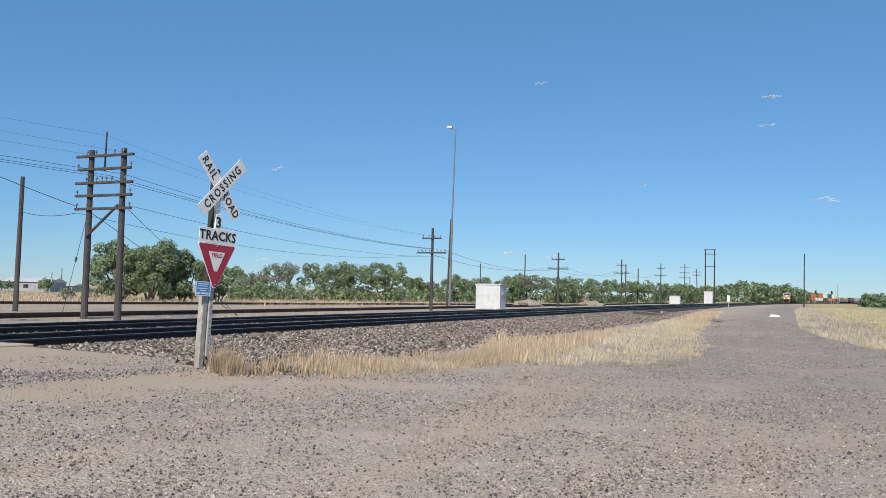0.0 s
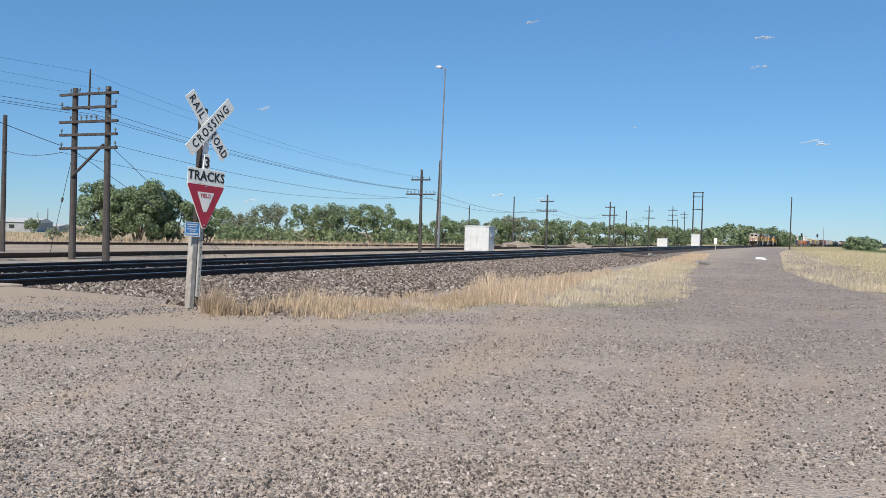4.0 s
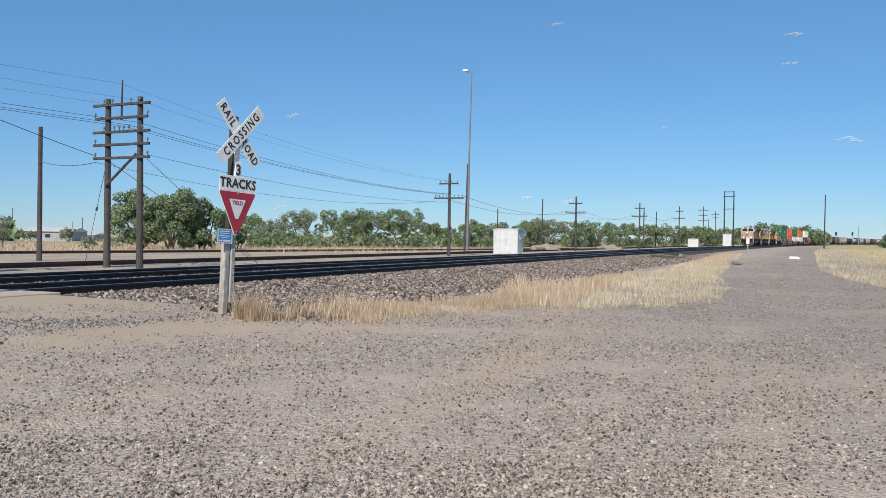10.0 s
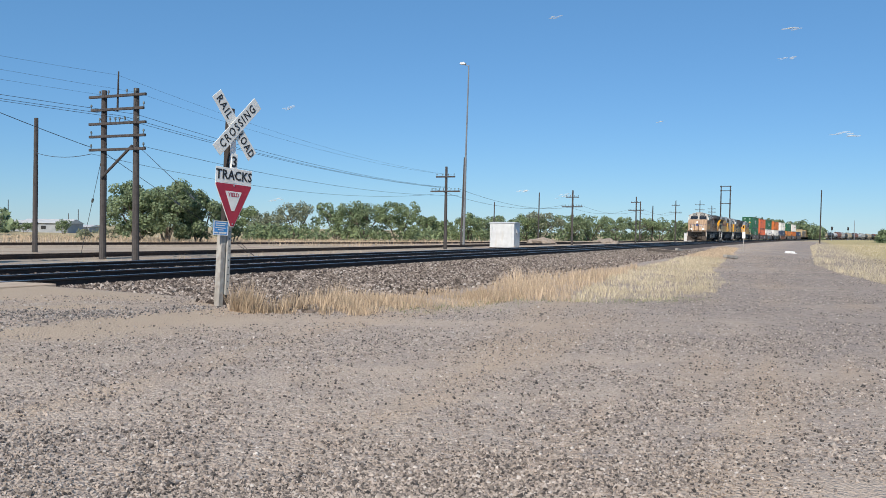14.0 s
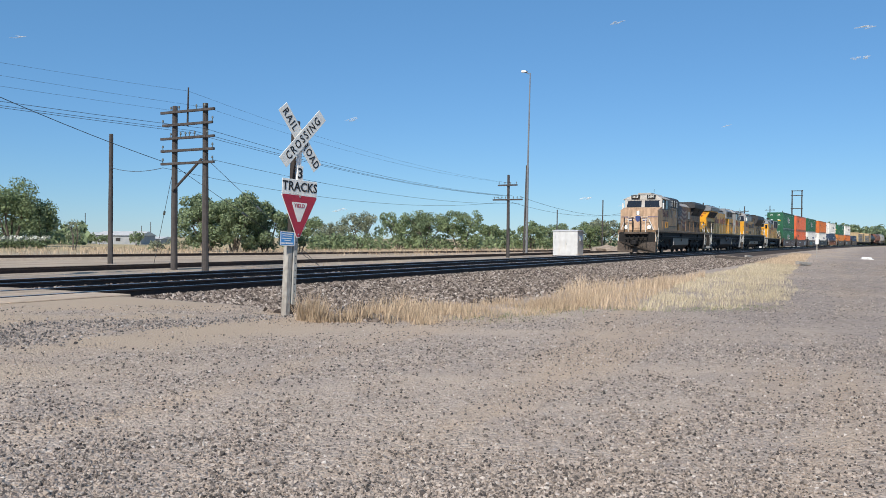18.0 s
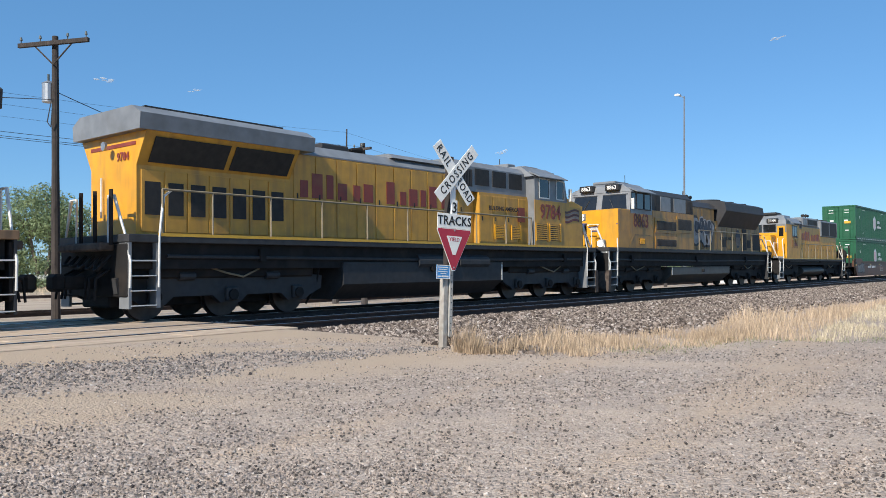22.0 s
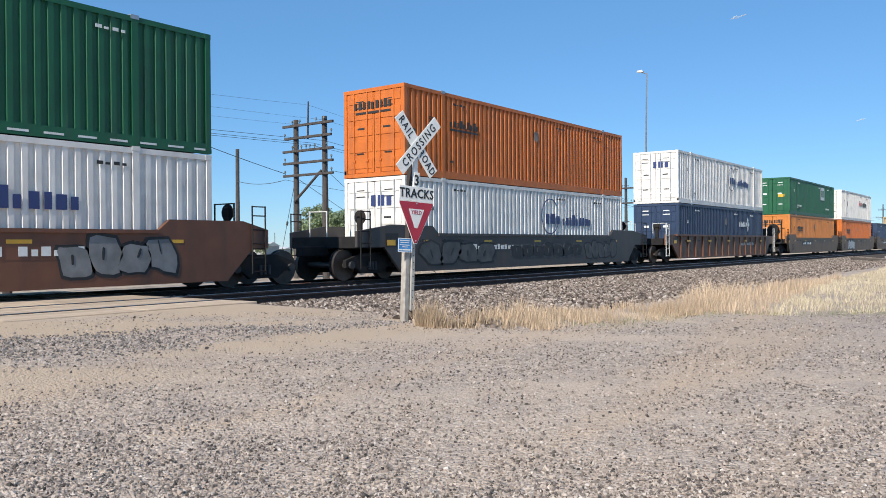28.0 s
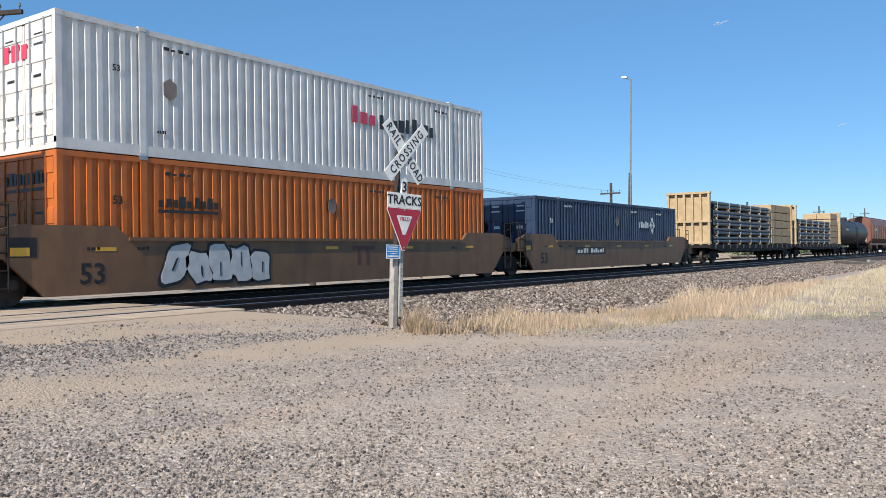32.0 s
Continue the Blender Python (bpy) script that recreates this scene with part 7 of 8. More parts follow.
LO, HI = 0.36, 0.36 + 2.9
dash_w = STRIP
container("green", GREEN, 15.75, LO, "dark green corrugated container low in the well car", hub_mark, dash_w)
container("green", GREEN, 15.75, HI, "dark green corrugated container stacked on top", hub_mark, dash_w)
container("coral", CORAL, 35.45, LO, "coral red corrugated container low in the well car", schneider_mark)
container("coral", CORAL, 35.45, HI, "coral red corrugated container stacked on top", schneider_mark)
container("white", CWHITE, 54.8, LO, "white corrugated container low in the well car", stg_mark)
container("green", GREEN, 54.8, HI, "dark green corrugated container stacked on top", hub_mark, dash_w)
container("white", CWHITE, 78.3, LO, "white corrugated container low in the well car", stg_mark)
container("orange", ORANGE, 78.3, HI, "rusty orange corrugated container stacked on top", schneider_mark)
container("navy", NAVY, 101.75, LO, "navy blue corrugated container low in the well car", limax_mark)
container("white", CWHITE, 101.75, HI, "white corrugated container stacked on top", stg_mark)
container("orange", AMBER, 125.4, LO, "orange corrugated container low in the well car", schneider_mark)
container("green", GREEN, 125.4, HI, "dark green corrugated container stacked on top", emp_mark)
container("orange", ORANGE, 145.1, LO, "orange corrugated container low in the well car", schneider_mark)
container("white", CWHITE, 145.1, HI, "white corrugated container stacked on top", xpo_mark)
container("navy", NAVY, 165.1, LO, "navy blue corrugated container alone in the well car", limax_mark)

# ---- well cars ----
RUST = paint("well_rust_brown", (0.16, 0.065, 0.035), (0.07, 0.04, 0.03), 0.45)
DARKC = paint("well_dark", (0.055, 0.05, 0.05), (0.09, 0.06, 0.045), 0.4)
OCHRE = paint("well_ochre", (0.20, 0.105, 0.05), (0.10, 0.055, 0.035), 0.45)


def car_truck(parent, yc):
    """A plain freight truck: two wheelsets, bolster and cast side frames with springs."""
    t = part("truck", box(bmn(), -1.0, 1.0, yc - 0.18, yc + 0.18, 0.48, 0.78, 0.03), UNDER, parent)
    for a in (-0.91, 0.91):
        wheelset(t, yc + a, 0.457)
    for s in (1, -1):
        pts = [(yc - 1.12, 0.38), (yc - 0.7, 0.38), (yc - 0.45, 0.2), (yc + 0.45, 0.2), (yc + 0.7, 0.38), (yc + 1.12, 0.38), (yc + 1.12, 0.6), (yc + 0.4, 0.82), (yc - 0.4, 0.82), (yc - 1.12, 0.6)]
        f = part("side_frame", prism(bmn(), pts, "x", s * 0.95, s * 1.08), UNDER, t)
        for a in (-0.91, 0.91):
            part("bearing_cap", rod(bmn(), (s * 1.08, yc + a, 0.46), (s * 1.15, yc + a, 0.46), 0.11, n=10), TRUCKM, f)
        for a in (-0.14, 0.0, 0.14):
            part("spring", rod(bmn(), (s * 1.1, yc + a, 0.3), (s * 1.1, yc + a, 0.55), 0.05), TRUCKM, f)


def well_unit(y25, pitch, material, label, front_truck=True, ribs=False, tags=None, single=False, plateno=True):
    """One deep well between trucks; the container's front stands 1.75 m (2.9 m on a single car) behind y = 0."""
    off = 3.1 if single else 1.75
    t = empty("well_car", Matrix.Identity(4), label, "freight car", "well cars")
    a, b = off - 0.35, off + 16.15 + 0.35
    e0, e1 = (0.75 if single else 0.15), (pitch - 0.75 if single else pitch - 0.15)
    for s in (1, -1):
        if ribs:
            pts = [(e0 + 0.2, 0.95), (a - 0.9, 0.95), (a, 0.2), (b, 0.2), (b + 0.9, 0.95), (e1 - 0.2, 0.95), (e1 - 0.2, 1.5), (e0 + 0.2, 1.5)]
        else:
            pts = [(e0, 0.98), (a - 0.8, 0.98), (a, 0.2), (b, 0.2), (b + 0.8, 0.98), (e1, 0.98), (e1, 1.45), (b + 0.5, 1.66), (b - 1.6, 1.66), (b - 1.9, 1.42), (a + 1.9, 1.42), (a + 1.6, 1.66), (a - 0.5, 1.66), (e0, 1.45)]
        w = part("side_wall", prism(bmn(), pts, "x", s * 1.32, s * 1.42), material, t)
        if ribs:
            plate("top_sill", s, 1.32, a - 0.4, b + 0.4, 1.42, 1.52, material, w, 0.2)
            plate("bottom_sill", s, 1.32, a, b, 0.2, 0.27, material, w, 0.18)
            for i in range(15):
                y = a + 0.25 + (b - a - 0.5) * i / 14
                plate("rib", s, 1.42, y - 0.05, y + 0.05, 0.27, 1.42, material, w, 0.07)
        else:
            plate("top_sill", s, 1.42, a + 1.9, b - 1.9, 1.34, 1.42, material, w, 0.05)
        for i in range(5):
            y = a + 1.1 + i * 3.5
            plate("reflector", s, 1.42 if not ribs else 1.49, y, y + 0.5, 1.12, 1.2, YREF, w, 0.006)
        plate("end_panel_mark", s, 1.42, a - 0.75, a - 0.15, 1.0, 1.4, BLACK, w, 0.006)
        plate("end_placard", s, 1.427, a - 0.68, a - 0.3, 1.03, 1.2, YREF, w, 0.006)
        # ladder and grab irons at the ends
        for ye in (e0 + 0.1, e1 - 0.55):
            l = part("ladder", pipe(bmn(), [(s * 1.46, ye, 0.35), (s * 1.46, ye, 2.05)], 0.02), RAILING if ribs else UNDER, t)
            part("ladder_rail", pipe(bmn(), [(s * 1.46, ye + 0.42, 0.35), (s * 1.46, ye + 0.42, 2.05)], 0.02), RAILING if ribs else UNDER, l)
            for z in (0.4, 0.75, 1.1, 1.45, 1.8, 2.03):
                part("rung", rod(bmn(), (s * 1.46, ye, z), (s * 1.46, ye + 0.42, z), 0.016, n=6), RAILING if ribs else UNDER, l)
        if plateno:
            ya = a + (plateno if plateno is not True else 3.7)
            q = plate("mark_board", s, 1.42, ya, ya + 3.1, 0.8, 1.12, BLACK if material is OCHRE else material, w, 0.006)
            bars(ya + 0.2, ya + 1.3, 0.87, 1.06, 1.43, 4, STRIP, q, "mark_bar", (s,)), bars(ya + 1.5, ya + 2.95, 0.87, 1.06, 1.43, 6, STRIP, q, "mark_bar", (s,))
            if material is OCHRE or ribs:
                text("53", 0.62, pose(s * 1.424, a + (0.85 if not ribs else 13.9), 0.66 if not ribs else 0.93, 0, 0, 90 * s), BLACK, w, 0.003)
        if material is OCHRE and not plateno:
            text("53", 0.62, pose(s * 1.424, a + 1.05, 0.62, 0, 0, 90 * s), BLACK, w, 0.003)
            plate("mark_bar", s, 1.422, a + 9.2, a + 10.2, 1.1, 1.22, FLAG_RED, w, 0.004), plate("mark_bar", s, 1.422, a + 9.4, a + 9.55, 0.64, 1.1, FLAG_RED, w, 0.004), plate("mark_bar", s, 1.422, a + 9.8, a + 9.95, 0.64, 1.1, FLAG_RED, w, 0.004)
        if material is OCHRE or plateno:
            for y0, z0 in ((a + 0.9, 1.14), (a + 2.1, 1.14), (a + 3.0, 1.14), (a + 11.0, 0.95), (b - 2.6, 1.1)):
                bars(y0, y0 + 0.36, z0, z0 + 0.085, 1.422, 3, BLACK, w, "mark_bar", (s,))
        if tags:
            for (y0, y1, z0, z1, n, fill, line, seed) in tags:
                spray_letters(w, s, 1.424, a + y0, a + y1, z0, z1, n, fill, line, seed)
    part("floor", box(bmn(), -1.32, 1.32, a, b, 0.2, 0.34), UNDER, t)
    for y0, y1 in ((e0, a), (b, e1)):
        part("end_platform", box(bmn(), -1.32, 1.32, y0, y1, 0.95, 1.3, 0.02), UNDER, t)
        part("bulkhead", box(bmn(), -1.3, 1.3, a if y1 == a else b - 0.06, a + 0.06 if y1 == a else b, 0.3, 1.3), UNDER, t)
        ym = (y0 + y1) / 2
        part("brake_wheel", rod(bmn(), (0.6, ym, 1.9), (0.6, ym + 0.04, 1.9), 0.22, n=14), UNDER, t)
        part("brake_stand", box(bmn(), 0.5, 0.7, ym - 0.05, ym + 0.05, 1.3, 2.05, 0.02), UNDER, t)
        for s in (1, -1):
            part("end_handrail", pipe(bmn(), [(s * 1.25, ym - 0.3, 1.3), (s * 1.25, ym - 0.3, 2.1), (s * 0.5, ym - 0.3, 2.1), (s * 0.5, ym - 0.3, 1.3)], 0.02), UNDER if not single else RAILING, t)
    if front_truck:
        car_truck(t, 0.0 if not single else 1.75)
    car_truck(t, pitch if not single else pitch - 1.75)
    if front_truck and not single:
        fr = part("brake_frame", box(bmn(), -0.9, 0.9, -0.95, -0.8, 1.0, 2.1, 0.03), UNDER, t)
        part("brake_drum", rod(bmn(), (0.75, -1.05, 2.05), (0.75, -0.75, 2.05), 0.38, n=16), UNDER, fr)
        for x in (-1.2, 0.1, 1.25):
            part("end_post", box(bmn(), x - 0.05, x + 0.05, -0.6, -0.5, 1.0, 2.7, 0.01), UNDER, fr)
        part("end_deck", box(bmn(), -1.3, 1.3, -1.1, 0.2, 0.92, 1.04, 0.02), UNDER, t)
    if single or front_truck:
        part("coupler", box(bmn(), -0.15, 0.15, -1.2 if not single else -0.2, 0.9, 0.72, 1.02, 0.03), UNDER, t)
    MOVERS.append((t, y25 - off, pitch, False))
    return t


well_unit(15.75, 19.7, RUST, "rust-brown well car section with sprayed scrawls", True, tags=[(0.1, 2.4, 0.4, 1.4, 4, GREYTAG, TAG_K, 3), (8.6, 9.4, 0.5, 1.2, 1, RUST, TAG, 5), (11.6, 14.0, 0.5, 1.2, 3, RUST, TAG, 8), (14.9, 15.8, 0.5, 1.3, 1, RUST, TAG, 4)])
well_unit(35.45, 19.55, RUST, "rust-brown well car section with large dark letters sprayed", False, tags=[(1.5, 3.5, 0.5, 1.2, 3, RUST, TAG, 13), (12.5, 15.2, 0.35, 1.3, 4, TAG, TAG_K, 15)])
well_unit(54.8, 19.7, RUST, "rust-brown well car section covered in teal graffiti", False, plateno=10.3, tags=[(8.6, 10.4, 0.3, 1.4, 1, GREYTAG, TAG_K, 21), (4.0, 8.0, 0.3, 1.36, 4, TAG_T, TAG_K, 25), (12.6, 15.4, 0.35, 1.4, 4, GREYTAG, TAG_K, 29)])
well_unit(78.3, 22.6, DARKC, "dark well car with broad pale graffiti along its side", True, tags=[(1.0, 5.2, 0.35, 1.25, 4, DIMTAG, TAG_K, 31), (6.4, 12.0, 0.5, 1.2, 7, TAG_K, DIMTAG, 34), (12.4, 15.5, 0.35, 1.3, 5, DIMTAG, TAG_K, 36)], single=True)
well_unit(101.75, 22.6, RUST, "rust-brown ribbed well car", True, ribs=True, single=True, plateno=10.9)
well_unit(125.4, 19.7, OCHRE, "ochre-brown well car section with black mark board", True)
well_unit(145.1, 19.8, OCHRE, "ochre-brown well car section with silver graffiti", False, plateno=False, tags=[(2.8, 6.0, 0.25, 1.4, 5, TAG, TAG_K, 41)])
well_unit(165.1, 19.8, OCHRE, "ochre-brown well car section carrying one container", False)

# ---- flats, tanks and hoppers ----
LUMBER = mat("sawn_timber", (0.52, 0.38, 0.22), (0.42, 0.30, 0.17), 0.8, scale=4, bump=0.3, streak=(1, 8, 8), dirt=(0.35, 0.26, 0.16), dirt_amt=0.4)
PALE = mat("bulkhead_cream", (0.52, 0.39, 0.23), (0.40, 0.30, 0.175), 0.6, scale=3, dirt=(0.3, 0.22, 0.12), dirt_amt=0.35)
WRAP = mat("dark_pipe", (0.055, 0.068, 0.085), (0.035, 0.042, 0.052), 0.35, scale=4, rand=0.4)


def bulkhead_flat(y25, L, label):
    t = empty("bulkhead_flat_car", Matrix.Identity(4), label, "freight car", "flat cars")
    part("deck", box(bmn(), -1.4, 1.4, 0.5, L - 0.5, 1.0, 1.18, 0.01), UNDER, t)
    part("centre_sill", box(bmn(), -0.35, 0.35, 0.1, L - 0.1, 0.65, 1.0), UNDER, t)
    for s in (1, -1):
        w = part("side_sill", prism(bmn(), [(0.5, 0.95), (3.4, 0.75), (L - 3.4, 0.75), (L - 0.5, 0.95), (L - 0.5, 1.22), (0.5, 1.22)], "x", s * 1.36, s * 1.44), UNDER, t)
        for i in range(14):
            y = 1.4 + (L - 2.8) * i / 13
            plate("stake_pocket", s, 1.44, y - 0.06, y + 0.06, 0.95, 1.22, TRUCKM, w, 0.06)
    for y, d in ((0.75, 1), (L - 0.75, -1)):
        bh = part("bulkhead", box(bmn(), -1.36, 1.36, min(y, y + 0.06 * d), max(y, y + 0.06 * d), 1.18, 4.5), PALE, t)
        for x in (-1.3, -0.78, -0.26, 0.26, 0.78, 1.3):
            part("post", box(bmn(), x - 0.07, x + 0.07, min(y, y - 0.22 * d), max(y, y - 0.22 * d), 1.18, 4.5, 0.01), PALE, bh)
        for z in (1.25, 2.6, 4.4):
            part("cross_beam", box(bmn(), -1.4, 1.4, min(y - 0.24 * d, y + 0.08 * d), max(y - 0.24 * d, y + 0.08 * d), z, z + 0.14, 0.01), PALE, bh)
        for i in range(11):
            z = 1.45 + 0.27 * i
            part("lining_board", box(bmn(), -1.3, 1.3, min(y + 0.06 * d, y + 0.1 * d), max(y + 0.06 * d, y + 0.1 * d), z, z + 0.25), LUMBER, bh)
    car_truck(t, 2.0), car_truck(t, L - 2.0)
    part("coupler", box(bmn(), -0.15, 0.15, -0.4, 0.6, 0.72, 1.02, 0.03), UNDER, t)
    MOVERS.append((t, y25, L, False))


def pipe_load(y25, n_rows, L, label):
    """Bundles of dark pipe in layers between timber spacers."""
    t = empty("pipe_bundle_load", Matrix.Identity(4), label, "cargo", "pipe loads")
    r = 0.118
    bm = bmn()
    rod(bm, (0, 0, 0), (0, L, 0), r, n=10)
    first = None
    for j in range(n_rows):
        for k in range(2):
            for i in range(11):
                z = 0.12 + r + j * 0.56 + k * 2 * r * 0.92
                m = Matrix.Translation((-1.3 + r + i * 0.2365, 0.08 * ((i + j) % 3), z))
                if first is None:
                    first = part("pipe_length", bm, WRAP, t)
                    first.matrix_basis = m
                else:
                    again(first, m, t)
        for q in range(6):
            y = 0.6 + (L - 1.2) * q / 5
            part("spacer", box(bmn(), -1.36, 1.36, y - 0.05, y + 0.05, j * 0.56, j * 0.56 + 0.1), LUMBER, t)
            part("strap", box(bmn(), -1.33, 1.33, y + 0.25, y + 0.28, j * 0.56 + 0.11, j * 0.56 + 0.555), GALV, t)
    MOVERS.append((t, y25, L, False, 1.18))


def timber_load(y25, L, label):
    t = empty("lumber_stack", Matrix.Identity(4), label, "cargo", "lumber")
    for j in range(5):
        for i in range(2):
            x0 = -1.3 + 1.31 * i
            b = part("timber_package", box(bmn(), x0, x0 + 1.28, 0.04 * (j % 2), L - 0.05 * (j % 3), 0.1 + j * 0.62, 0.65 + j * 0.62, 0.01), LUMBER, t)
            for q in (0.2, 0.5, 0.8):
                part("strap", box(bmn(), x0 - 0.004, x0 + 1.285, L * q, L * q + 0.03, 0.095 + j * 0.62, 0.655 + j * 0.62), BLACK, b)
        for q in (0.1, 0.5, 0.9):
            part("spacer", box(bmn(), -1.3, 1.3, L * q - 0.05, L * q + 0.05, j * 0.62, j * 0.62 + 0.1), LUMBER, t)
    MOVERS.append((t, y25, L, False, 1.18))


bulkhead_flat(186.6, 23.0, "bulkhead flat car with cream end walls loaded with pipe and lumber")
pipe_load(188.1, 5, 14.0, "layered bundles of dark pipe strapped on a flat car")
timber_load(202.5, 6.2, "strapped stack of pale lumber on a flat car")
bulkhead_flat(209.9, 21.4, "bulkhead flat car with cream end walls loaded with pipe")
pipe_load(211.4, 4, 14.2, "layered bundles of dark pipe strapped on a flat car")
timber_load(225.8, 3.6, "strapped stack of pale lumber on a flat car")


def tank_car(y25, L, material, label):
    t = empty("tank_car", Matrix.Identity(4), label, "tank car", "tank cars")
    bm = bmn()
    r, zc = 1.42, 2.55
    prof = [(0.8, 0.35), (0.88, 0.9), (1.05, 1.25), (1.4, r), (L - 1.4, r), (L - 1.05, 1.25), (L - 0.88, 0.9), (L - 0.8, 0.35)]
    rings = [[bm.verts.new((q * math.cos(k * math.tau / 28), y, zc + q * math.sin(k * math.tau / 28))) for k in range(28)] for y, q in prof]
    for a, b in zip(rings, rings[1:]):
        for k in range(28):
            bm.faces.new((a[k], b[k], b[(k + 1) % 28], a[(k + 1) % 28]))
    bm.faces.new(rings[0]), bm.faces.new(rings[-1][::-1])
    bmesh.ops.recalc_face_normals(bm, faces=bm.faces)
    shell = part("tank_shell", bm, material, t, smooth=True)
    for y in (4.0, L / 2, L - 4.0):
        part("seam_band", rod(bmn(), (0, y, zc), (0, y + 0.08, zc), r + 0.012, n=28, caps=False), material, shell)
    dome = part("manway", rod(bmn(), (0, L / 2, zc + r - 0.1), (0, L / 2, zc + r + 0.35), 0.35, n=14), material, t)
    part("platform", box(bmn(), -0.9, 0.9, L / 2 - 1.2, L / 2 + 1.2, zc + r + 0.02, zc + r + 0.06), UNDER, t)
    for s in (1, -1):
        part("guard_rail", pipe(bmn(), [(s * 0.9, L / 2 - 1.2, zc + r), (s * 0.9, L / 2 - 1.2, zc + r + 0.75), (s * 0.9, L / 2 + 1.2, zc + r + 0.75), (s * 0.9, L / 2 + 1.2, zc + r)], 0.025), UNDER, t)
        l = part("ladder", pipe(bmn(), [(s * 1.48, L / 2 - 0.25, 1.0), (s * 1.48, L / 2 - 0.25, zc + 0.6), (s * 0.95, L / 2 - 0.25, zc + r)], 0.022), UNDER, t)
        for y in (L / 2 - 0.25,):
            part("ladder_rail", pipe(bmn(), [(s * 1.48, y + 0.4, 1.0), (s * 1.48, y + 0.4, zc + 0.6)], 0.022), UNDER, l)
        bars(2.2, 4.0, 2.7, 2.95, r + 0.002, 3, STRIP, t, "mark_bar", (s,))
    part("stub_sill", box(bmn(), -0.4, 0.4, 0.2, 3.4, 0.75, 1.15), UNDER, t), part("stub_sill", box(bmn(), -0.4, 0.4, L - 3.4, L - 0.2, 0.75, 1.15), UNDER, t)
    part("end_platform", box(bmn(), -1.4, 1.4, 0.25, 0.95, 1.05, 1.12), UNDER, t), part("end_platform", box(bmn(), -1.4, 1.4, L - 0.95, L - 0.25, 1.05, 1.12), UNDER, t)
    car_truck(t, 2.0), car_truck(t, L - 2.0)
    return t


def hopper_car(y25, L, material, label):
    t = empty("hopper_car", Matrix.Identity(4), label, "hopper car", "hopper cars")
    pts = [(-1.0, 1.35), (1.0, 1.35), (1.5, 1.9), (1.55, 3.6), (1.25, 4.35), (0.6, 4.6), (-0.6, 4.6), (-1.25, 4.35), (-1.55, 3.6), (-1.5, 1.9)]
    b = part("body", prism(bmn(), pts, "y", 1.6, L - 1.6), material, t)
    for i in range(3):
        y = 3.0 + (L - 6.0) * i / 2
        part("hopper_bay", prism(bmn(), [(y - 1.5, 1.5), (y + 1.5, 1.5), (y + 0.35, 0.5), (y - 0.35, 0.5)], "x", -0.95, 0.95), material, t)
    for s in (1, -1):
        bm = bmn()
        for i in range(9):
            y = 1.7 + (L - 3.5) * i / 8
            prism(bm, [(s * 1.5, 1.9), (s * 1.6, 1.9), (s * 1.63, 3.6), (s * 1.55, 3.6)], "y", y, y + 0.08)
        part("side_ribs", bm, material, b)
        part("side_sill", box(bmn(), min(s * 1.4, s * 1.5), max(s * 1.4, s * 1.5), 0.3, L - 0.3, 1.05, 1.3), material, t)
        for ye in (0.45, L - 0.95):
            l = part("ladder", pipe(bmn(), [(s * 1.5, ye, 0.6), (s * 1.5, ye, 4.3)], 0.022), material, t)
            part("ladder_rail", pipe(bmn(), [(s * 1.5, ye + 0.45, 0.6), (s * 1.5, ye + 0.45, 4.3)], 0.022), material, l)
            bm = bmn()
            for k in range(9):
                rod(bm, (s * 1.5, ye, 0.7 + 0.4 * k), (s * 1.5, ye + 0.45, 0.7 + 0.4 * k), 0.016, n=5)
            part("rung_set", bm, material, l)
        bars(3.0, 5.4, 2.9, 3.2, 1.56, 3, STRIP, b, "mark_bar", (s,))
    part("running_board", box(bmn(), -0.45, 0.45, 0.4, L - 0.4, 4.66, 4.7), UNDER, t)
    for k in range(4):
        part("roof_hatch", box(bmn(), -0.4, 0.4, 2.6 + k * (L - 6) / 3.4, 3.6 + k * (L - 6) / 3.4, 4.58, 4.65), material, t)
    part("end_sheet", prism(bmn(), [(0.9, 1.3), (1.65, 1.3), (1.65, 3.0), (1.5, 3.0)], "x", -1.0, 1.0), material, t)
    part("end_sheet", prism(bmn(), [(L - 0.9, 1.3), (L - 1.65, 1.3), (L - 1.65, 3.0), (L - 1.5, 3.0)], "x", -1.0, 1.0), material, t)
    part("centre_sill", box(bmn(), -0.35, 0.35, 0.1, L - 0.1, 0.8, 1.1), UNDER, t)
    car_truck(t, 2.1), car_truck(t, L - 2.1)
    return t


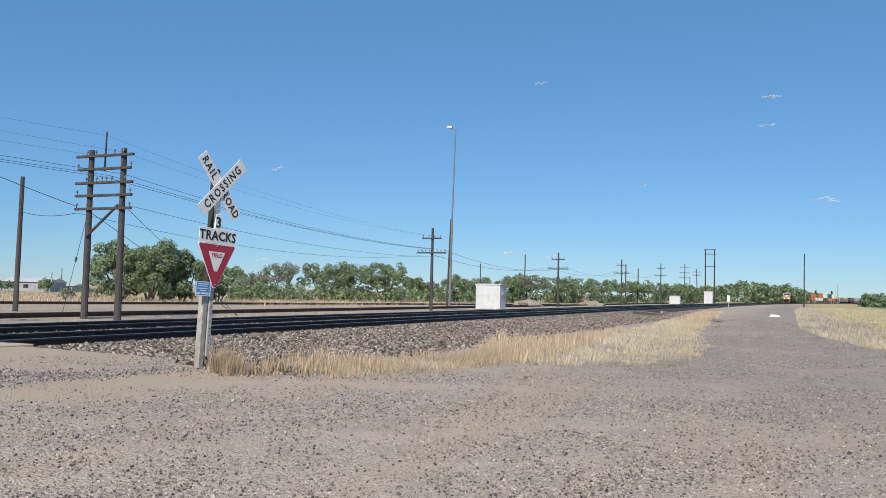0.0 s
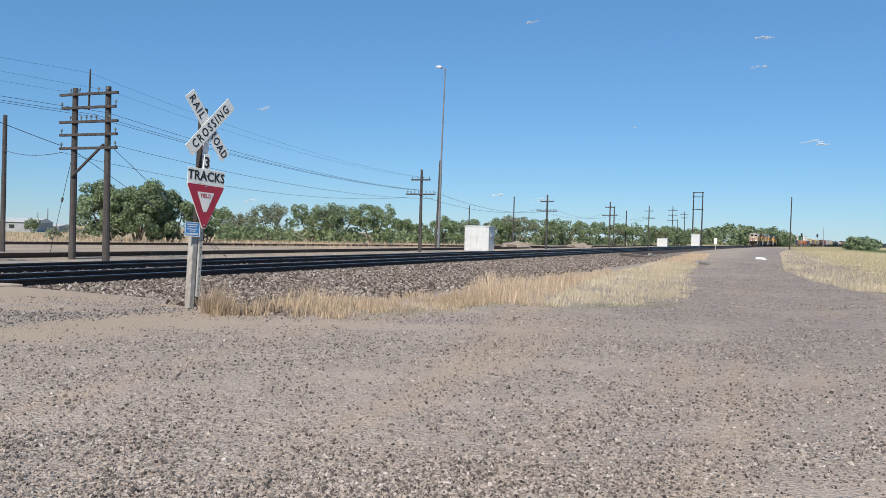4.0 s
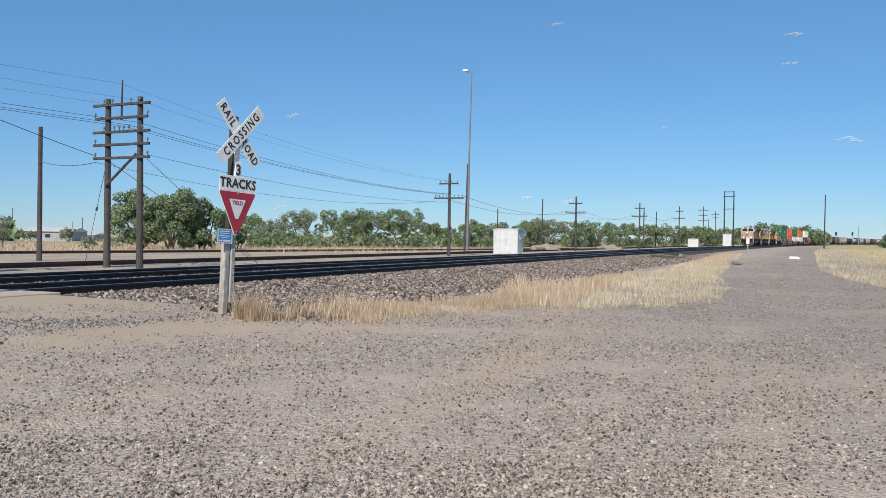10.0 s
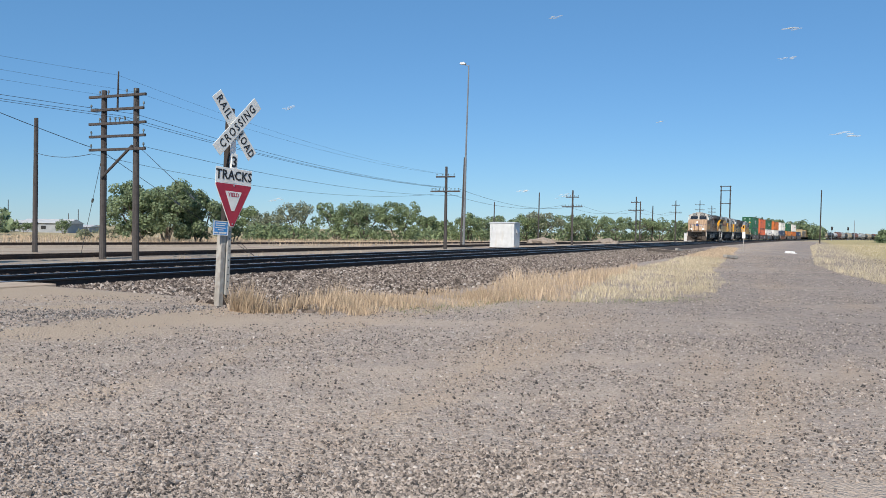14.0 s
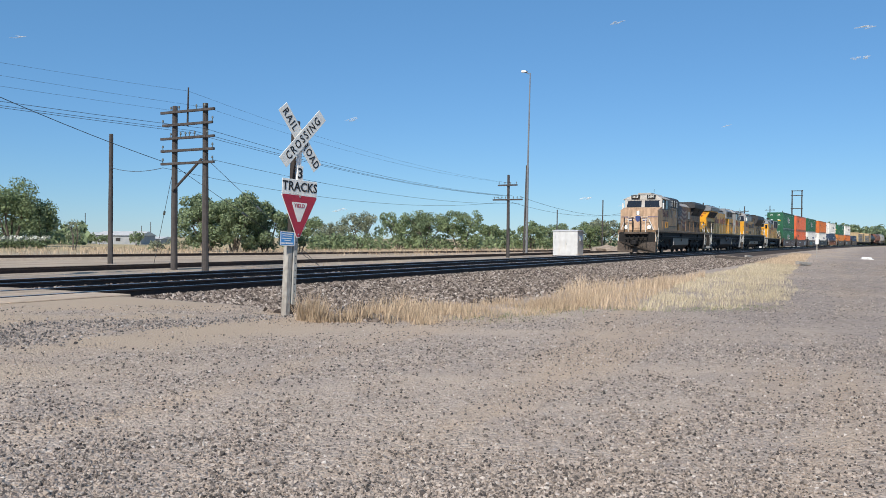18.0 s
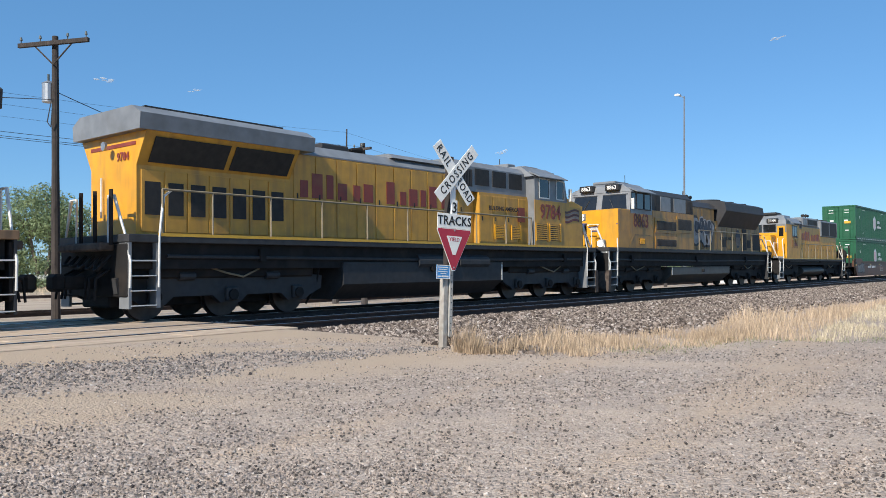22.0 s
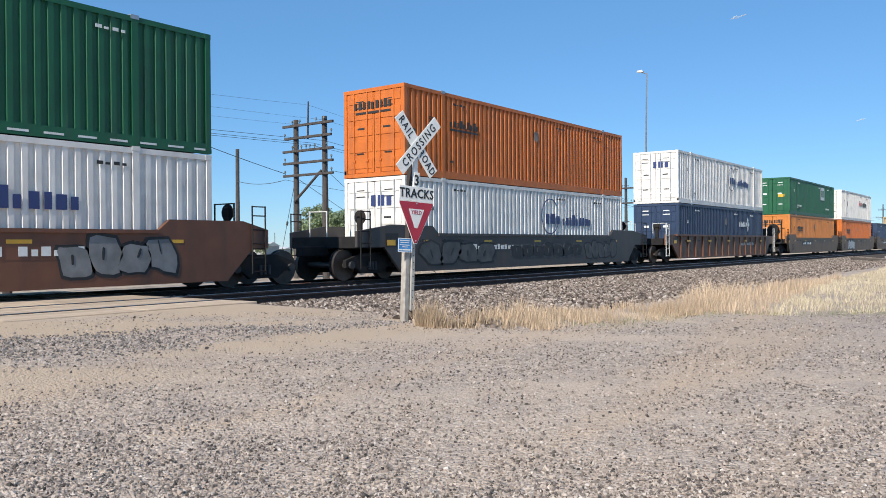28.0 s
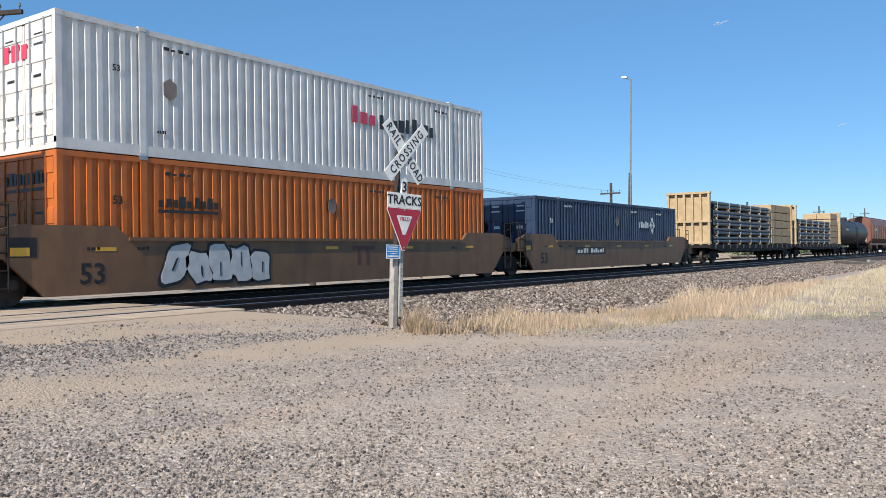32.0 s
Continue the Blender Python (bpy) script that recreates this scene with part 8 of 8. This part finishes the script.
TANK_K = paint("tank_black", (0.035, 0.038, 0.042), (0.09, 0.08, 0.07), 0.35)
TANK_W = paint("tank_white", (0.62, 0.62, 0.60), (0.35, 0.31, 0.27), 0.35)
HOP_B = paint("hopper_brown", (0.20, 0.085, 0.06), (0.10, 0.06, 0.045), 0.4)
HOP_G = paint("hopper_grey", (0.42, 0.42, 0.40), (0.25, 0.22, 0.19), 0.4)
HOP_T = paint("hopper_tan", (0.50, 0.42, 0.30), (0.28, 0.22, 0.16), 0.4)
firsts, y = {}, 231.6
for ch in "KBGTKKWBGKTKBWGKTKBGKKWTBK":
    if ch in "KW":
        L, fn, m, lab = 18.0, tank_car, TANK_K if ch == "K" else TANK_W, "black tank car in the train" if ch == "K" else "dirty white tank car in the train"
    else:
        L, fn = 18.6, hopper_car
        m, lab = {"B": (HOP_B, "brown covered hopper car in the train"), "G": (HOP_G, "grey covered hopper car in the train"), "T": (HOP_T, "tan covered hopper car in the train")}[ch]
    if ch in firsts:
        t = copy_thing(firsts[ch], Matrix.Identity(4))
    else:
        t = firsts[ch] = fn(y, L, m, lab)
    MOVERS.append((t, y, L, False))
    y += L

# ---- stones, gravel and grass ----
def stones(name, pts, sizes, rng, material, label, parent=None):
    """Many rough stones: squashed eight-sided lumps turned at random."""
    n = len(pts)
    base = np.array([(1, 0, 0), (-1, 0, 0), (0, 1, 0), (0, -1, 0), (0, 0, 0.8), (0, 0, -0.7)], float)
    V = base[None] * (0.65 + 0.7 * rng.random((n, 6, 1))) * np.asarray(sizes)[:, None, None]
    q = rng.normal(size=(n, 3))
    a = rng.random(n) * math.tau
    q /= np.linalg.norm(q, axis=1)[:, None]
    q[:, 2] += 1.2
    q /= np.linalg.norm(q, axis=1)[:, None]
    c, s = np.cos(a)[:, None, None], np.sin(a)[:, None, None]
    k = q[:, None, :]
    V = V * c + np.cross(np.broadcast_to(k, V.shape), V) * s + k * (V * k).sum(-1, keepdims=True) * (1 - c)
    V = (V + np.asarray(pts)[:, None, :]).reshape(-1, 3)
    F = np.array([(0, 2, 4), (2, 1, 4), (1, 3, 4), (3, 0, 4), (2, 0, 5), (1, 2, 5), (3, 1, 5), (0, 3, 5)])
    F = (F[None] + (np.arange(n) * 6)[:, None, None]).reshape(-1, 3)
    me = bpy.data.meshes.new(name)
    me.from_pydata(V.tolist(), [], F.tolist())
    me.materials.append(material)
    ob = new(name, me)
    ob.parent = parent
    return tagged(ob, label, kind="stuff")


def edge_x(y):
    """The lane-side edge of the grass strip."""
    return ramp(y, [(9.6, -7.6), (10.6, -6.2), (13.3, -5.3), (15.2, -5.2), (16.2, -4.0), (17.5, -2.9), (20, -1.9), (26, -2.3), (36, -3.6), (48, -4.2), (88, -6.6), (140, -4.2)])


rng = np.random.default_rng(9)
pts, sz = [], []


def bank(u):
    """The height of the stone bed at u metres east of its middle."""
    return ramp(u, [(-5.6, 0.10), (-3.5, 0.385), (0, 0.395), (3.5, 0.385), (5.2, 0.24), (6.4, 0.26)])


mid = (T1 + T2) / 2
for i in range(78000):
    y = 10.1 + 62 * rng.random() ** 1.7
    u = rng.uniform(2.75, 8.8 + 0.8 * noise.noise((y * 0.4, 3, 0)))
    if u > 6.0 and (rng.random() < (u - 6.0) / 3.6 or mid + u > edge_x(y) - 0.3):
        continue
    if y < 12.5 and u < 7.0 and u > 2.7 + (y - 10.1) * 2.6:
        continue
    s = 0.026 + 0.034 * rng.random() ** 1.4
    pts.append((mid + u + bend(y), y, max(bank(u), land(mid + u, y) if u > 4.9 else 0) + s * 0.35))
    sz.append(s)
for i in range(9000):
    y = 10.5 + 70 * rng.random() ** 1.5
    u = rng.uniform(-1.2, 1.2)
    s = 0.022 + 0.03 * rng.random()
    pts.append((mid + u + bend(y), y, bank(u) + s * 0.4))
    sz.append(s)
tagged(stones("ballast_stones", pts, sz, rng, STONE, "loose grey-brown crushed stones along the track shoulder"), category="stones")

pts, sz = [], []
for i in range(300000):
    d = 4.3 + 62 * rng.random() ** 2.15
    a = radians(rng.uniform(-8, 76))
    x, y = -math.sin(a) * d, math.cos(a) * d
    if x < -11.6 or (x < -7 and y < 9 and rng.random() < 0.6) or (d > 14 and x < edge_x(max(10, y)) - 0.4):
        continue
    if rng.random() < 1.15 * dusty(x, y) - 0.1 + (0.05 if d < 14 else 0.15):
        continue
    s = 0.0042 + 0.0105 * rng.random() ** 2.2 + (0.012 if rng.random() < 0.006 else 0) + 0.0003 * d
    pts.append((x, y, land(x, y) + s * 0.3))
    sz.append(s)
tagged(stones("gravel_stones", pts, sz, rng, PEBBLE, "loose pale and grey pebbles strewn over the gravel yard"), category="stones")

pts, sz = [], []
for i in range(60000):
    x, y = rng.uniform(-11.6, -6.8), rng.uniform(1.5, 10.5)
    if rng.random() > 0.34 * stony(x, y) * (0.35 + 0.9 * noise.noise((x * 1.3, y * 1.3, 61)) + 0.5):
        continue
    s = 0.010 + 0.014 * rng.random() ** 1.8
    pts.append((x, y, land(x, y) + s * 0.3))
    sz.append(s)
tagged(stones("crushed_stones", pts, sz, rng, BLUESTONE, "coarse blue-grey crushed stone along the crossing road"), category="stones")


def blades(name, places, rng, material, label):
    """Grass blades: slim two-segment leaves bent by the wind. places: (x, y, z, height, spread)."""
    P = np.array(places)
    n = len(P)
    a = rng.random(n) * math.tau
    side = np.stack([np.cos(a), np.sin(a), np.zeros(n)], 1)
    lean = np.stack([rng.normal(0.03, 0.2, n), rng.normal(0.03, 0.2, n), np.ones(n)], 1)
    h = P[:, 3:4]
    wd = (0.0016 + 0.0026 * rng.random((n, 1))) * P[:, 4:5]
    root = P[:, :3]
    m = root + lean * h * 0.55
    tip = root + lean * h * np.array([1.25, 1.25, 1.0])
    V = np.stack([root - side * wd, root + side * wd, m + side * wd * 0.8, m - side * wd * 0.8, tip], 1).reshape(-1, 3)
    k = np.arange(n)[:, None] * 5
    F = (k + np.array([0, 1, 2, 3])).tolist() + (k + np.array([3, 2, 4])).tolist()
    me = bpy.data.meshes.new(name)
    me.from_pydata(V.tolist(), [], F)
    me.materials.append(material)
    return tagged(new(name, me), label, "grass", kind="stuff")


tan, straw, weed = [], [], []
for i in range(100000):
    y = 9.7 + 80 * rng.random() ** 2.2
    lo, hi = ramp(y, [(9.8, -8.1), (11, -7.9), (12.4, -7.5), (15.8, -6.9), (23.7, -6.5), (35, -6.1), (60, -7.2), (100, -9.0)]) + 0.45 * noise.noise((y * 0.5, 0, 2)) + bend(y), edge_x(y) + 0.35 * noise.noise((y * 0.9, 7, 2))
    x = rng.uniform(lo, hi)
    dens = ramp(y, [(10, 0.16), (12.5, 0.26), (15, 0.36), (20, 0.5)]) + (0.55 if y < 15 else 0.9) * noise.noise((x * 0.8, y * 0.8, 4)) + 0.7 * noise.noise((x * 3.0, y * 3.0, 6))
    edge = min(1.0, (hi - x) / 0.5, (x - lo) / 0.7 + 0.25)
    if rng.random() > dens or edge < 0.05 or (x < -7.8 and y < 10.7):
        continue
    yellow = x > -4.6 - 0.1 * (y - 16.5) + 0.4 * noise.noise((x * 0.6, y * 0.6, 21)) and 15.8 < y < 50
    h = (0.46 * ramp(y, [(13, 1), (22, 0.95), (34, 0.6), (90, 0.5)]) if not yellow else 0.20) * (0.35 + 0.8 * rng.random()) * (0.5 + 0.5 * edge) * (0.8 + 0.7 * noise.noise((x * 0.7, y * 0.7, 14)))
    if -7.0 < x + 0.25 * (y - 12) < -4.2 and y < 15.5:
        h *= 0.55
    (straw if yellow else tan).append((x, y, land(x, y) - 0.02, h, 1.0 + y / 26))
for i in range(1500):
    y = rng.uniform(11.5, 19)
    x = edge_x(y) + rng.normal(-0.25, 0.35)
    weed.append((x, y, land(x, y) - 0.01, 0.03 + 0.05 * rng.random(), 1.2))
for i in range(42000):
    y = 30 + 170 * rng.random() ** 2.0
    x = ramp(y, [(30, 2.1), (36, 1.1), (48, 0.1), (140, -0.3), (200, 1.0)]) + (0.2 + 26 * rng.random() ** 1.3) * (0.4 + y / 90)
    straw.append((x, y, land(x, y) - 0.02, 0.26 * (0.3 + rng.random()) * (0.7 + 0.6 * noise.noise((x * 0.4, y * 0.2, 3))), 1.0 + y / 24))
for i in range(9000):
    x = rng.uniform(-24.2, -20.3)
    y = rng.uniform(11, 75)
    if noise.noise((x * 0.5, y * 0.18, 8)) < 0.12:
        continue
    tan.append((x, y, land(x, y) - 0.02, 0.32 * (0.4 + rng.random()), 2.2))
for i in range(16000):
    px = rng.uniform(0, 1568)
    d = rng.uniform(70, 120)
    x, y = away(13 if rng.random() < 0.6 else 20.5, px, d)
    if x > -36:
        continue
    tan.append((x, y, land(x, y) - 0.02, 0.4 * (0.4 + rng.random()), 6.0))
blades("dry_grass", tan, rng, GRASS, "tall dry tan grass along the foot of the track bank")
blades("straw_grass", straw, rng, GRASS_Y, "bleached yellow straw grass beside the lane")
blades("green_weeds", weed, rng, GRASS_G, "sparse low green weeds at the edge of the gravel")


# ---- the train rolls ----
def motions():
    """Every car and load rolls along the far main track at one nearly steady speed, following its bend."""
    times = [2.0 * k for k in range(15)] + [29.0, 30.0, 31.0, 32.0]
    for t, y25, L, flip, *z in MOVERS:
        rows = []
        for s in times:
            y = y25 - ramp(s, [(0, -SPEED * T_REF), (T_REF, 0), (30, 97.4), (31, 117.0), (32, 136.1)])
            a, b = bend(y), bend(y + L)
            ang = -math.degrees(math.atan2(b - a, L))
            m = pose(T2 + a, y, RAIL_Z + (z[0] if z else 0.0), 0, 0, ang)
            if flip:
                m = m @ pose(0, L, 0, 0, 0, 180)
            rows.append((s, m))
        walk(t, rows)


motions()
